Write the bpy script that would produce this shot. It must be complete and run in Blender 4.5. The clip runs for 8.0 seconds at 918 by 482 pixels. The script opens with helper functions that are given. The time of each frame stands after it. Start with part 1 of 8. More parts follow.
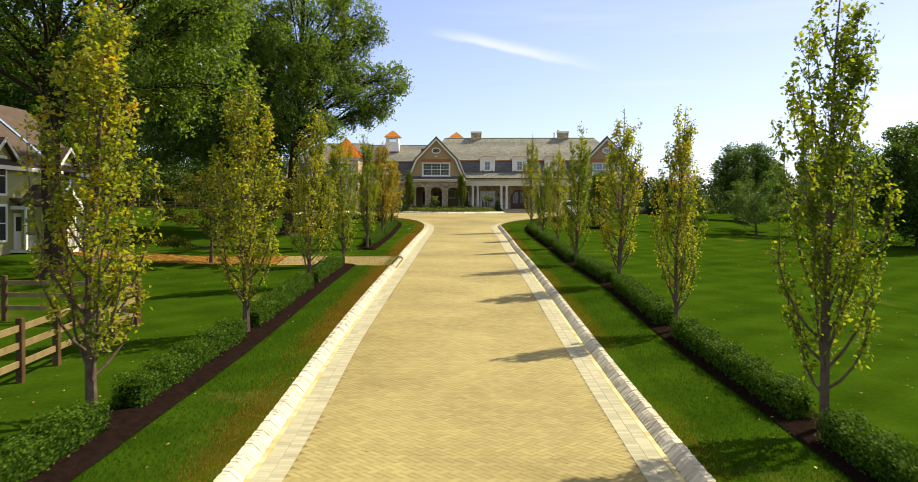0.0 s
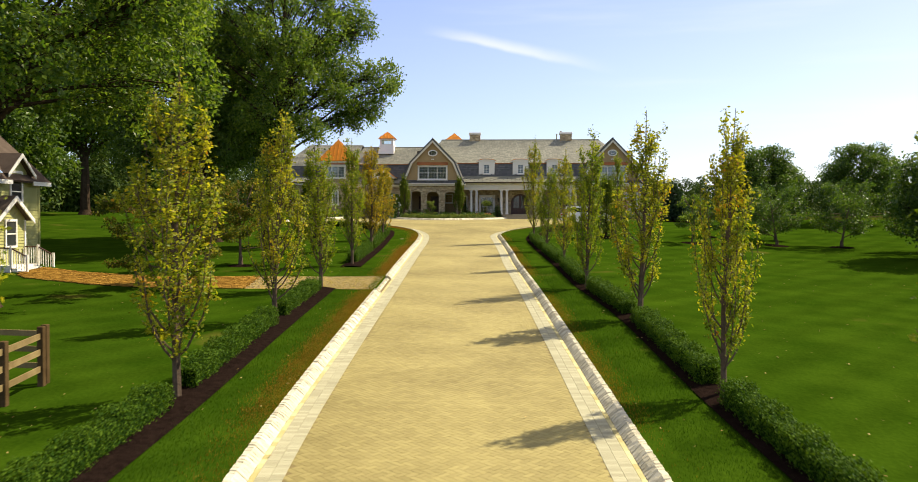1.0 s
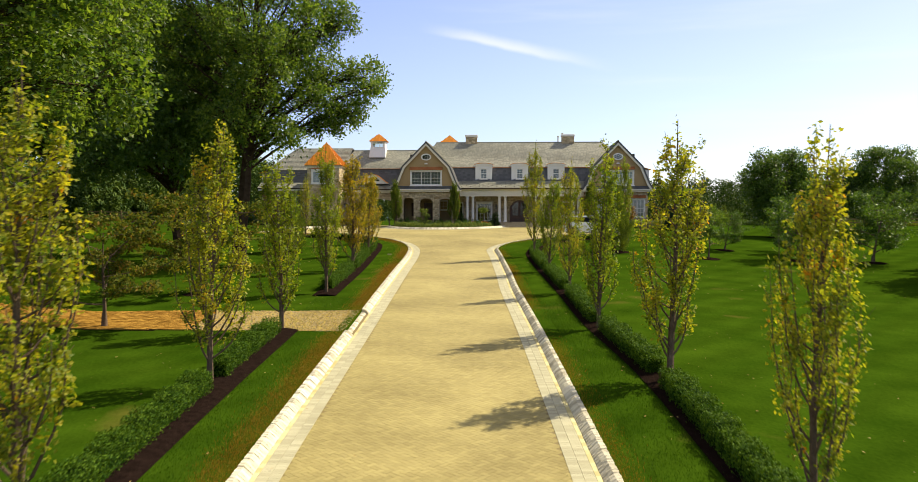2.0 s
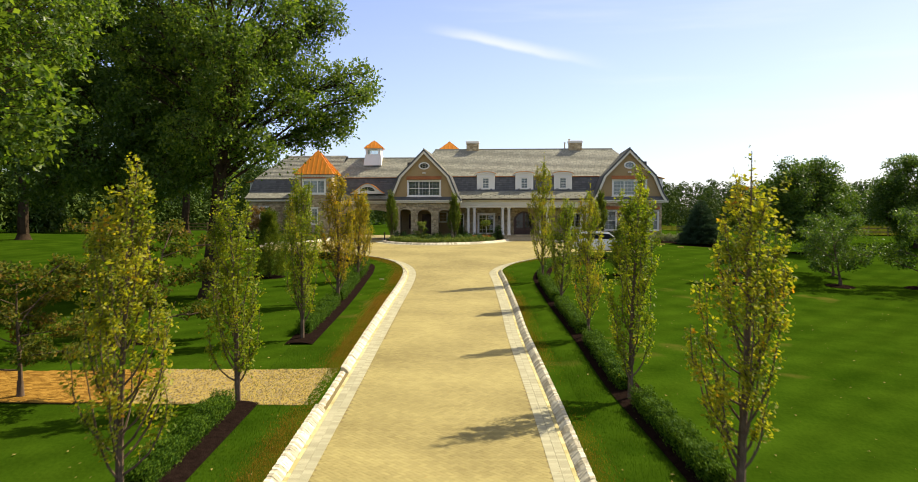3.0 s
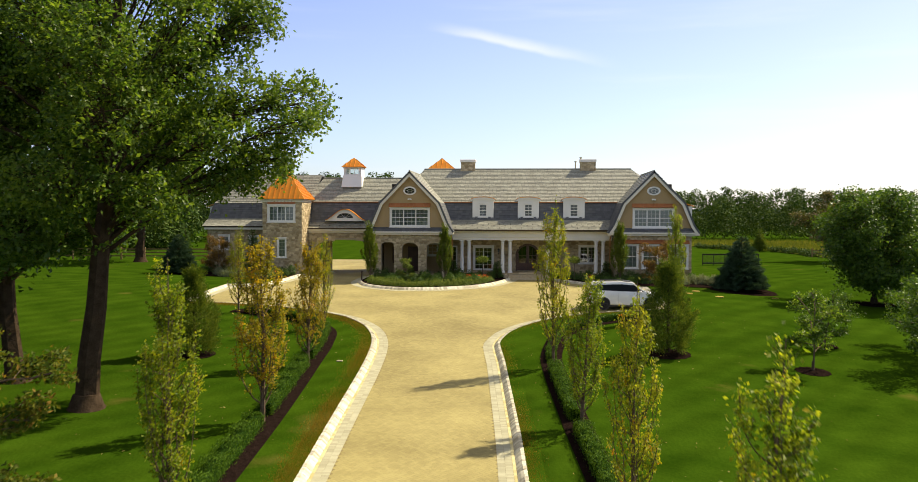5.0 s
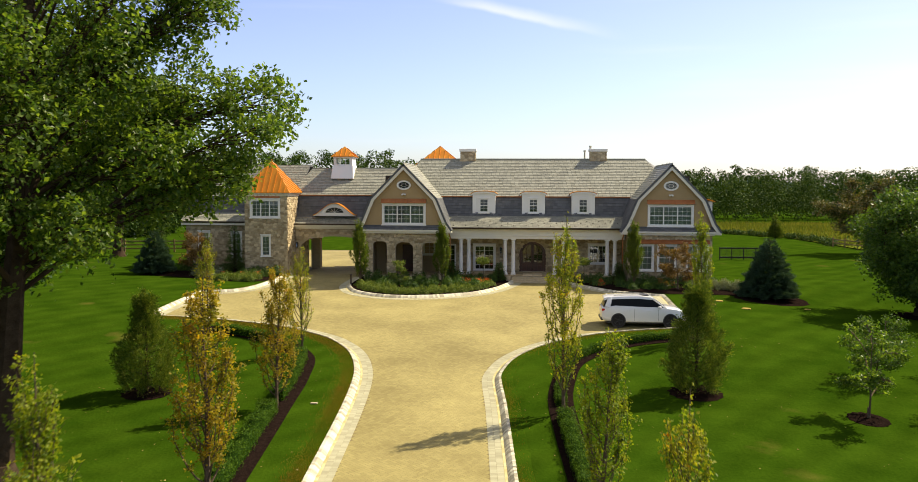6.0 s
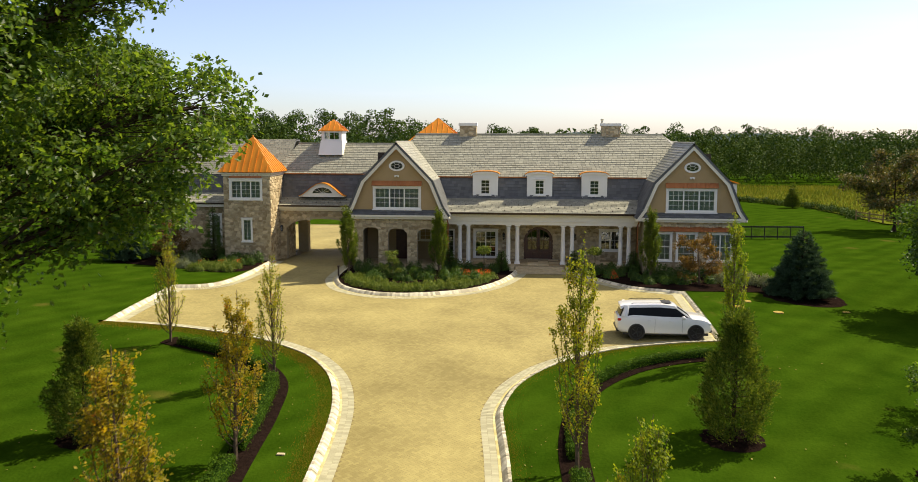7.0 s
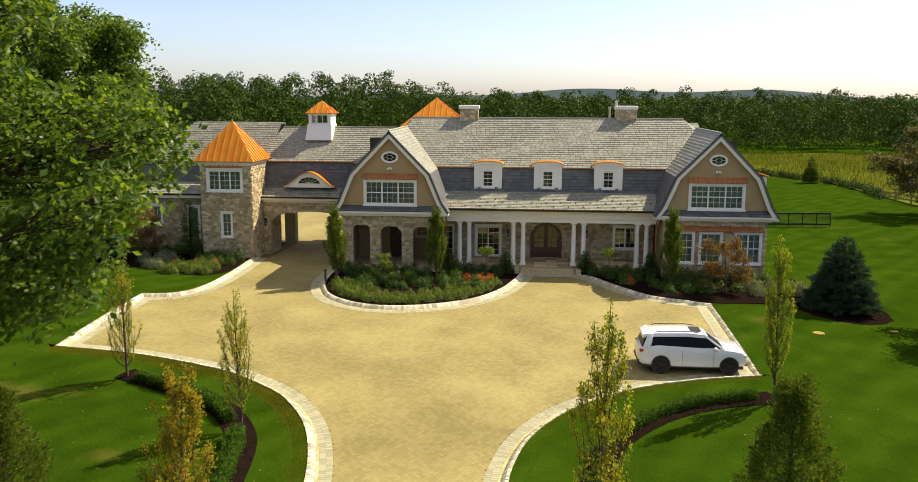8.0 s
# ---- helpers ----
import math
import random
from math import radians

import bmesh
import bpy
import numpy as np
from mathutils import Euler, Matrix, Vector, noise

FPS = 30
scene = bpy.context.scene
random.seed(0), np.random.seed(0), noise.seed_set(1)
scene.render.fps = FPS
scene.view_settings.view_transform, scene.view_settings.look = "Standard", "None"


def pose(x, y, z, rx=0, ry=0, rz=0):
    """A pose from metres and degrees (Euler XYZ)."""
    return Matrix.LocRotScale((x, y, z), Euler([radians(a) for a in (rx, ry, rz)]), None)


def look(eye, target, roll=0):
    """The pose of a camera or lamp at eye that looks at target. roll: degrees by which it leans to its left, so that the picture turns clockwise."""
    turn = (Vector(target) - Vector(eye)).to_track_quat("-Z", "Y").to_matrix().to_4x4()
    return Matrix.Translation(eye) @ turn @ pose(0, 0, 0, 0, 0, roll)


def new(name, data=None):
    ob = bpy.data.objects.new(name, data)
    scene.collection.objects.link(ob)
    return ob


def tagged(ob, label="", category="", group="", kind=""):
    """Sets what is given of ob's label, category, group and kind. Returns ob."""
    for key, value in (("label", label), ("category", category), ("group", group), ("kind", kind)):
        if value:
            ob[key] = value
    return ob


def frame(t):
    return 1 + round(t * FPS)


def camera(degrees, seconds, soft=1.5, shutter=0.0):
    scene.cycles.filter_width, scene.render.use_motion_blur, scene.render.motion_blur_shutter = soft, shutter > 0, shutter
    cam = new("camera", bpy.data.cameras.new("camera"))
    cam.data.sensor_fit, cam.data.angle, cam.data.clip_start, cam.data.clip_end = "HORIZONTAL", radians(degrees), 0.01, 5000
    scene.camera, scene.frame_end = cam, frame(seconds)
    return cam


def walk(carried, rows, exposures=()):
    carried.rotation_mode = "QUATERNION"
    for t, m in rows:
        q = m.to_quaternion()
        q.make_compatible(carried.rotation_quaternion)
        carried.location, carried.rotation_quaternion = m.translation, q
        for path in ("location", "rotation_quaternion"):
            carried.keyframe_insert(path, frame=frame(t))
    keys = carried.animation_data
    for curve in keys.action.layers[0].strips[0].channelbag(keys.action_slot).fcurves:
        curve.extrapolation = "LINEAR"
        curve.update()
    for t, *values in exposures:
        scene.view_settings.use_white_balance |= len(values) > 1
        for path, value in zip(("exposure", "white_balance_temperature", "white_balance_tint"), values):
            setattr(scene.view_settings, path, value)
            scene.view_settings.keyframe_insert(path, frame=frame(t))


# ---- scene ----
cam = camera(57.0, 8.0, soft=0.85, shutter=0.3)
PATH = [
    (0.0, (2.373, -0.327, -0.687), (1.655, 9.644, -0.947), 0.31),
    (0.5, (2.337, 2.161, -0.331), (1.617, 12.132, -0.595), 0.28),
    (1.0, (2.258, 4.897, 0.076), (1.539, 14.868, -0.19), 0.24),
    (1.5, (2.302, 7.924, 0.55), (1.59, 17.895, 0.274), 0.19),
    (3.0, (1.939, 16.907, 2.485), (1.209, 26.876, 2.194), 0.01),
    (3.5, (1.692, 20.161, 3.15), (0.95, 30.129, 2.861), 0.04),
    (4.0, (1.661, 23.555, 3.839), (0.909, 33.523, 3.548), 0.11),
    (4.5, (1.822, 26.99, 4.643), (1.062, 36.957, 4.354), 0.16),
    (5.0, (1.907, 30.27, 5.549), (1.141, 40.236, 5.238), 0.17),
    (6.5, (1.756, 39.45, 8.418), (0.928, 49.374, 7.514), 0.2),
    (7.0, (1.65, 42.536, 9.419), (0.81, 52.429, 8.229), 0.21),
    (7.5, (1.438, 45.526, 10.422), (0.591, 55.385, 8.977), 0.21),
    (8.0, (1.297, 48.489, 11.43), (0.438, 58.307, 9.737), 0.22),
]
walk(cam, [(t, look(eye, target, roll)) for t, eye, target, roll in PATH])

# ---- world, sun, exposure ----
SUN_AZ, SUN_EL = radians(55), radians(46.5)
scene.view_settings.exposure = 0.91
world = bpy.data.worlds.new("sky")
scene.world = world
world.use_nodes = True
wn, wl = world.node_tree.nodes, world.node_tree.links
wn.clear()
sky = wn.new("ShaderNodeTexSky")
sky.sky_type = 'NISHITA'
sky.sun_disc = False
sky.sun_elevation, sky.sun_rotation = SUN_EL, SUN_AZ
sky.altitude, sky.air_density, sky.dust_density, sky.ozone_density = 100, 1.0, 0.9, 3.0
# thin cirrus: one long feathered streak and faint wisps, mixed towards white
coord = wn.new("ShaderNodeTexCoord")
STREAK_N, STREAK_T, STREAK_C = (-0.2215, 0.1884, -0.9568), (0.975, 0.035, -0.219), -0.011


def vec_math(op, a, b):
    n = wn.new("ShaderNodeVectorMath")
    n.operation = op
    wl.new(a, n.inputs[0])
    n.inputs[1].default_value = b
    return n.outputs["Value"] if op == 'DOT_PRODUCT' else n.outputs["Vector"]


def ranged(value, lo, hi, out_lo=0.0, out_hi=1.0):
    n = wn.new("ShaderNodeMapRange")
    n.interpolation_type = 'SMOOTHSTEP'
    for key, val in (("From Min", lo), ("From Max", hi), ("To Min", out_lo), ("To Max", out_hi)):
        n.inputs[key].default_value = val
    wl.new(value, n.inputs["Value"])
    return n.outputs["Result"]


def times(a, b):
    n = wn.new("ShaderNodeMath")
    n.operation = 'MULTIPLY'
    wl.new(a, n.inputs[0])
    wl.new(b, n.inputs[1])
    return n.outputs[0]


ragged = wn.new("ShaderNodeTexNoise")
ragged.inputs["Scale"].default_value, ragged.inputs["Detail"].default_value = 9.0, 6.0
wl.new(coord.outputs["Generated"], ragged.inputs["Vector"])
shifted = wn.new("ShaderNodeMix")
shifted.data_type, shifted.blend_type = 'RGBA', 'ADD'
shifted.inputs["Factor"].default_value = 0.022
wl.new(coord.outputs["Generated"], shifted.inputs["A"])
wl.new(ragged.outputs["Color"], shifted.inputs["B"])
way = shifted.outputs["Result"]
across = vec_math('DOT_PRODUCT', way, STREAK_N)
run = vec_math('DOT_PRODUCT', way, STREAK_T)
side_a, side_b = ranged(across, STREAK_C - 0.013, STREAK_C), ranged(across, STREAK_C + 0.006, STREAK_C, 0.0, 1.0)
streak = times(times(side_a, side_b), times(ranged(run, -0.12, -0.04), ranged(run, 0.13, -0.02)))
stretch = wn.new("ShaderNodeMapping")
stretch.inputs["Rotation"].default_value = (0.0, radians(9), radians(4))
stretch.inputs["Scale"].default_value = (2.0, 2.0, 22.0)
wl.new(coord.outputs["Generated"], stretch.inputs["Vector"])
wisp = wn.new("ShaderNodeTexNoise")
wisp.inputs["Scale"].default_value, wisp.inputs["Detail"].default_value = 1.3, 6.0
wl.new(stretch.outputs["Vector"], wisp.inputs["Vector"])
veil = ranged(wisp.outputs["Fac"], 0.5, 0.85, 0.0, 0.28)
total = wn.new("ShaderNodeMath")
total.operation = 'MAXIMUM'
strong = wn.new("ShaderNodeMath")
strong.operation = 'MULTIPLY'
strong.inputs[1].default_value = 0.5
wl.new(streak, strong.inputs[0])
wl.new(strong.outputs[0], total.inputs[0])
wl.new(veil, total.inputs[1])
tint = wn.new("ShaderNodeMix")
tint.data_type, tint.blend_type = 'RGBA', 'MULTIPLY'
tint.inputs["Factor"].default_value = 1.0
wl.new(sky.outputs["Color"], tint.inputs["A"])
low_tint = wn.new("ShaderNodeMix")
low_tint.data_type = 'RGBA'
low_tint.inputs["A"].default_value, low_tint.inputs["B"].default_value = (0.92, 0.90, 1.01, 1), (1.06, 0.90, 1.00, 1)
wl.new(ranged(vec_math('DOT_PRODUCT', coord.outputs["Generated"], (0, 0, 1)), 0.0, 0.22), low_tint.inputs["Factor"])
wl.new(low_tint.outputs["Result"], tint.inputs["B"])
cloud = wn.new("ShaderNodeMix")
cloud.data_type = 'RGBA'
wl.new(total.outputs[0], cloud.inputs["Factor"])
wl.new(tint.outputs["Result"], cloud.inputs["A"])
cloud.inputs["B"].default_value = (6.4, 6.3, 6.6, 1)
# unseen sky overhead whitened, added as fill for shaded surfaces
overhead_fill = wn.new("ShaderNodeMix")
overhead_fill.data_type = 'RGBA'
wl.new(ranged(vec_math('DOT_PRODUCT', coord.outputs["Generated"], (0, 0, 1)), 0.30, 0.65, 0.0, 0.6), overhead_fill.inputs["Factor"])
wl.new(cloud.outputs["Result"], overhead_fill.inputs["A"])
overhead_fill.inputs["B"].default_value = (4.2, 3.9, 3.5, 1)
bg = wn.new("ShaderNodeBackground")
bg.inputs["Strength"].default_value = 0.10
wl.new(overhead_fill.outputs["Result"], bg.inputs["Color"])
wout = wn.new("ShaderNodeOutputWorld")
wl.new(bg.outputs["Background"], wout.inputs["Surface"])

sun = new("sun", bpy.data.lights.new("sun", 'SUN'))
sun.data.energy, sun.data.angle, sun.data.color = 4.2, radians(0.6), (1.0, 0.88, 0.66)
to_sun = Vector((math.sin(SUN_AZ) * math.cos(SUN_EL), math.cos(SUN_AZ) * math.cos(SUN_EL), math.sin(SUN_EL)))
sun.matrix_world = look(to_sun * 300, (0, 0, 0))

# ---- mesh helpers ----
class Mesher:
    """Collects vertices and faces, then makes one mesh."""

    def __init__(self):
        self.v, self.f, self.weld = [], [], False

    def box(self, x0, x1, y0, y1, z0, z1):
        n = len(self.v)
        self.v += [(x0, y0, z0), (x1, y0, z0), (x1, y1, z0), (x0, y1, z0), (x0, y0, z1), (x1, y0, z1), (x1, y1, z1), (x0, y1, z1)]
        self.f += [tuple(n + i for i in q) for q in ((3, 2, 1, 0), (4, 5, 6, 7), (0, 1, 5, 4), (1, 2, 6, 5), (2, 3, 7, 6), (3, 0, 4, 7))]
        return self

    def chamfer(self, x0, x1, y0, y1, z0, z1, c=0.01):
        """A box with all edges cut."""
        bm = bmesh.new()
        bmesh.ops.create_cube(bm, size=1, matrix=Matrix.LocRotScale(((x0 + x1) / 2, (y0 + y1) / 2, (z0 + z1) / 2), None, (x1 - x0, y1 - y0, z1 - z0)))
        bmesh.ops.bevel(bm, geom=list(bm.edges), offset=c, segments=1, affect='EDGES')
        return self.bm(bm)

    def bm(self, bm):
        n = len(self.v)
        bm.verts.index_update()
        self.v += [tuple(v.co) for v in bm.verts]
        self.f += [tuple(n + v.index for v in f.verts) for f in bm.faces]
        bm.free()
        return self

    def prism(self, pts, vec):
        """A polygon swept along vec."""
        n, k, w = len(self.v), len(pts), Vector(vec)
        self.v += [tuple(p) for p in pts] + [tuple(Vector(p) + w) for p in pts]
        self.f += [tuple(range(n + k - 1, n - 1, -1)), tuple(range(n + k, n + 2 * k))]
        self.f += [(n + i, n + (i + 1) % k, n + k + (i + 1) % k, n + k + i) for i in range(k)]
        return self

    def quad(self, *pts):
        n = len(self.v)
        self.v += [tuple(p) for p in pts]
        self.f.append(tuple(range(n, n + len(pts))))
        return self

    def slab(self, pts, t):
        """A flat polygon given thickness t along its own normal, downwards."""
        a, b, c = (Vector(p) for p in pts[:3])
        nrm = (b - a).cross(c - a).normalized()
        if nrm.z < 0:
            nrm.negate()
        return self.prism(pts, -nrm * t)

    def turned(self, x, y, rings, sides=16):
        """A turned shape about a vertical axis: rings of (radius, z)."""
        n = len(self.v)
        for r, z in rings:
            self.v += [(x + r * math.cos(2 * math.pi * i / sides), y + r * math.sin(2 * math.pi * i / sides), z) for i in range(sides)]
        for j in range(len(rings) - 1):
            for i in range(sides):
                a, b = n + j * sides + i, n + j * sides + (i + 1) % sides
                self.f.append((a, b, b + sides, a + sides))
        self.f.append(tuple(n + i for i in range(sides - 1, -1, -1)))
        self.f.append(tuple(n + (len(rings) - 1) * sides + i for i in range(sides)))
        return self

    def tube(self, pts, radii, sides=7):
        """A round bar through points, with a radius at each."""
        pts = [Vector(p) for p in pts]
        n = len(self.v)
        for k, p in enumerate(pts):
            d = (pts[min(k + 1, len(pts) - 1)] - pts[max(k - 1, 0)]).normalized()
            u = d.cross(Vector((0.31, 0.87, 0.38))).normalized()
            w = d.cross(u)
            self.v += [tuple(p + float(radii[k]) * (math.cos(2 * math.pi * i / sides) * u + math.sin(2 * math.pi * i / sides) * w)) for i in range(sides)]
        for k in range(len(pts) - 1):
            for i in range(sides):
                a, b = n + k * sides + i, n + k * sides + (i + 1) % sides
                self.f.append((a, b, b + sides, a + sides))
        self.f.append(tuple(n + i for i in range(sides)))
        self.f.append(tuple(n + (len(pts) - 1) * sides + i for i in range(sides - 1, -1, -1)))
        return self

    def mesh(self, name, material, smooth=False):
        me = bpy.data.meshes.new(name)
        me.from_pydata(self.v, [], self.f)
        bm = bmesh.new()
        bm.from_mesh(me)
        if self.weld:
            bmesh.ops.remove_doubles(bm, verts=bm.verts, dist=0.0005)
        bmesh.ops.recalc_face_normals(bm, faces=bm.faces)
        bm.to_mesh(me)
        bm.free()
        me.materials.append(material)
        if smooth:
            me.polygons.foreach_set("use_smooth", [True] * len(me.polygons))
            me.set_sharp_from_angle(angle=radians(40))
        return me


def raw_mesh(name, verts, faces, material, smooth=False):
    """A mesh straight from arrays; all faces have the same number of corners."""
    verts, faces = np.asarray(verts, np.float32).reshape(-1, 3), np.asarray(faces, np.int32)
    k = faces.shape[1]
    me = bpy.data.meshes.new(name)
    me.vertices.add(len(verts))
    me.vertices.foreach_set("co", verts.ravel())
    me.loops.add(faces.size)
    me.loops.foreach_set("vertex_index", faces.ravel())
    me.polygons.add(len(faces))
    me.polygons.foreach_set("loop_start", np.arange(len(faces), dtype=np.int32) * k)
    me.update(calc_edges=True)
    me.validate()
    me.polygons.foreach_set("use_smooth", [smooth] * len(me.polygons))
    me.materials.append(material)
    return me


def thing(name, label, category, at=(0, 0, 0), group="", kind=""):
    """An Empty at a thing's base."""
    ob = new(name)
    ob.location = at
    ob.empty_display_size = 0.2
    return tagged(ob, label, category, group, kind)


def part(name, shape, material, parent, label="", smooth=False, kind=""):
    """ONE mesh object under a thing or a part. shape: a Mesher in world metres, or a mesh in the parent's own space."""
    if isinstance(shape, Mesher):
        shape = shape.mesh(name, material, smooth)
        ob = new(name, shape)
        base = world_of(parent)
        ob.parent = parent
        ob.matrix_parent_inverse = base.inverted()
    else:
        ob = new(name, shape)
        ob.parent = parent
    return tagged(ob, label, kind=kind)


def world_of(ob):
    m = ob.matrix_basis.copy()
    while ob.parent:
        m = ob.matrix_parent_inverse @ m
        ob = ob.parent
        m = ob.matrix_basis @ m
    return m


def setting(name, shape, material, label, category="", smooth=False):
    """A piece of the setting, of kind structure."""
    me = shape.mesh(name, material, smooth) if isinstance(shape, Mesher) else shape
    return tagged(new(name, me), label, category or name.split("_")[0], kind="structure")


# ---- materials ----
def material(name, low, high, rough=0.8, metal=0.0, scale=3.0, fine=40.0, bump=0.3, by="noise", spread=0.35, sheen=0.0, thin=0.0, coat=0.0, third=None, depth=0.01, weight=1.0):
    """Two colours mixed by coarse and fine noise (and by island or object), with fine relief.
    by: noise, island or object. thin: the share of light that passes through, for leaves."""
    m = bpy.data.materials.new(name)
    m.use_nodes = True
    n, l = m.node_tree.nodes, m.node_tree.links
    bsdf = n["Principled BSDF"]
    pos = n.new("ShaderNodeNewGeometry")
    if by == "object":
        pick = n.new("ShaderNodeObjectInfo").outputs["Random"]
    else:
        pick = pos.outputs["Random Per Island"]
    coarse = n.new("ShaderNodeTexNoise")
    coarse.inputs["Scale"].default_value, coarse.inputs["Detail"].default_value = scale, 5
    grain = n.new("ShaderNodeTexNoise")
    grain.inputs["Scale"].default_value, grain.inputs["Detail"].default_value = fine, 4
    for t in (coarse, grain):
        l.new(pos.outputs["Position"], t.inputs["Vector"])
    both = n.new("ShaderNodeMath")
    both.operation = 'MULTIPLY_ADD'
    both.inputs[1].default_value = 0.45
    l.new(grain.outputs["Fac"], both.inputs[0])
    if by == "noise":
        half = n.new("ShaderNodeMath")
        half.operation = 'MULTIPLY_ADD'
        half.inputs[1].default_value, half.inputs[2].default_value = 0.9, -0.2
        l.new(coarse.outputs["Fac"], half.inputs[0])
        l.new(half.outputs[0], both.inputs[2])
    else:
        blend = n.new("ShaderNodeMath")
        blend.operation = 'MULTIPLY_ADD'
        blend.inputs[1].default_value = spread
        l.new(coarse.outputs["Fac"], blend.inputs[0])
        less = n.new("ShaderNodeMath")
        less.operation = 'MULTIPLY_ADD'
        less.inputs[1].default_value, less.inputs[2].default_value = weight, 0.25 - weight / 2 - spread / 2
        l.new(pick, less.inputs[0])
        l.new(less.outputs[0], blend.inputs[2])
        l.new(blend.outputs[0], both.inputs[2])
    ramp = n.new("ShaderNodeValToRGB")
    stops = ramp.color_ramp.elements
    stops[0].position, stops[0].color = 0.15, (*low, 1)
    stops[1].position, stops[1].color = 0.85, (*high, 1)
    if third:
        extra = stops.new(0.97)
        extra.color = (*third, 1)
    l.new(both.outputs[0], ramp.inputs["Fac"])
    l.new(ramp.outputs["Color"], bsdf.inputs["Base Color"])
    bsdf.inputs["Roughness"].default_value, bsdf.inputs["Metallic"].default_value = rough, metal
    bsdf.inputs["Coat Weight"].default_value = coat
    if metal == 0 and rough > 0.5:
        bsdf.inputs["Specular IOR Level"].default_value = 0.0 if rough >= 0.9 else 0.3
    if bump:
        relief = n.new("ShaderNodeBump")
        relief.inputs["Strength"].default_value, relief.inputs["Distance"].default_value = bump, depth
        l.new(both.outputs[0], relief.inputs["Height"])
        l.new(relief.outputs["Normal"], bsdf.inputs["Normal"])
    if thin:
        bsdf.inputs["Specular IOR Level"].default_value = 0.22 if rough < 0.6 else 0.06
        glow = n.new("ShaderNodeBsdfTranslucent")
        warm = n.new("ShaderNodeMix")
        warm.data_type, warm.blend_type = 'RGBA', 'MULTIPLY'
        warm.inputs["Factor"].default_value = 1.0
        warm.inputs["B"].default_value = (1.5, 1.45, 0.6, 1)
        l.new(ramp.outputs["Color"], warm.inputs["A"])
        l.new(warm.outputs["Result"], glow.inputs["Color"])
        mix = n.new("ShaderNodeMixShader")
        mix.inputs["Fac"].default_value = thin
        l.new(bsdf.outputs["BSDF"], mix.inputs[1])
        l.new(glow.outputs["BSDF"], mix.inputs[2])
        l.new(mix.outputs["Shader"], n["Material Output"].inputs["Surface"])
    return m


def lawn_material():
    """Mown grass: mowing stripes, patches, dry spots and fine blades."""
    m = material("mown_grass", (0.0165, 0.040, 0.0018), (0.041, 0.079, 0.0042), rough=0.95, scale=0.5, fine=9, bump=0.8, depth=0.06)
    n, l = m.node_tree.nodes, m.node_tree.links
    bsdf = n["Principled BSDF"]
    bsdf.inputs["Specular IOR Level"].default_value = 0.0
    ramp = next(x for x in n if x.bl_idname == "ShaderNodeValToRGB")
    ramp.color_ramp.elements[0].position, ramp.color_ramp.elements[1].position = 0.22, 0.80
    pos = next(x for x in n if x.bl_idname == "ShaderNodeNewGeometry")
    wave = n.new("ShaderNodeTexWave")
    wave.inputs["Scale"].default_value, wave.inputs["Distortion"].default_value = 0.19, 0.25
    wave.inputs["Detail Scale"].default_value = 0.6
    turn = n.new("ShaderNodeMapping")
    turn.inputs["Rotation"].default_value = (0, 0, radians(38))
    l.new(pos.outputs["Position"], turn.inputs["Vector"])
    l.new(turn.outputs["Vector"], wave.inputs["Vector"])
    stripe = n.new("ShaderNodeMix")
    stripe.data_type, stripe.blend_type = 'RGBA', 'MULTIPLY'
    soft = n.new("ShaderNodeMapRange")
    soft.inputs["To Min"].default_value, soft.inputs["To Max"].default_value = 0.92, 1.07
    l.new(wave.outputs["Fac"], soft.inputs["Value"])
    stripe.inputs["Factor"].default_value = 1.0
    l.new(ramp.outputs["Color"], stripe.inputs["A"])
    l.new(soft.outputs["Result"], stripe.inputs["B"])
    # dry straw spots
    spot = n.new("ShaderNodeTexNoise")
    spot.inputs["Scale"].default_value, spot.inputs["Detail"].default_value = 0.22, 6
    l.new(pos.outputs["Position"], spot.inputs["Vector"])
    dry = n.new("ShaderNodeMapRange")
    dry.inputs["From Min"].default_value, dry.inputs["From Max"].default_value = 0.64, 0.74
    dry.inputs["To Max"].default_value = 0.4
    l.new(spot.outputs["Fac"], dry.inputs["Value"])
    straw = n.new("ShaderNodeMix")
    straw.data_type = 'RGBA'
    straw.inputs["B"].default_value = (0.17, 0.12, 0.03, 1)
    l.new(dry.outputs["Result"], straw.inputs["Factor"])
    l.new(stripe.outputs["Result"], straw.inputs["A"])
    l.new(straw.outputs["Result"], bsdf.inputs["Base Color"])
    return m


GRASS = lawn_material()
MEADOW = material("meadow", (0.060, 0.090, 0.008), (0.150, 0.155, 0.018), rough=0.95, scale=0.3, fine=8, bump=0.8, depth=0.1)
PAVER = material("tan_paver", (0.222, 0.180, 0.060), (0.395, 0.333, 0.122), rough=0.85, by="island", weight=0.24, spread=1.2, scale=0.3, fine=60, bump=0.2)
PAVER_ONE = material("tan_paver_single", (0.222, 0.180, 0.060), (0.395, 0.333, 0.122), rough=0.85, by="object", weight=0.24, spread=1.2, scale=0.3, fine=60, bump=0.2)
JOINT = material("joint_sand", (0.15, 0.112, 0.04), (0.23, 0.175, 0.065), scale=2, fine=90)
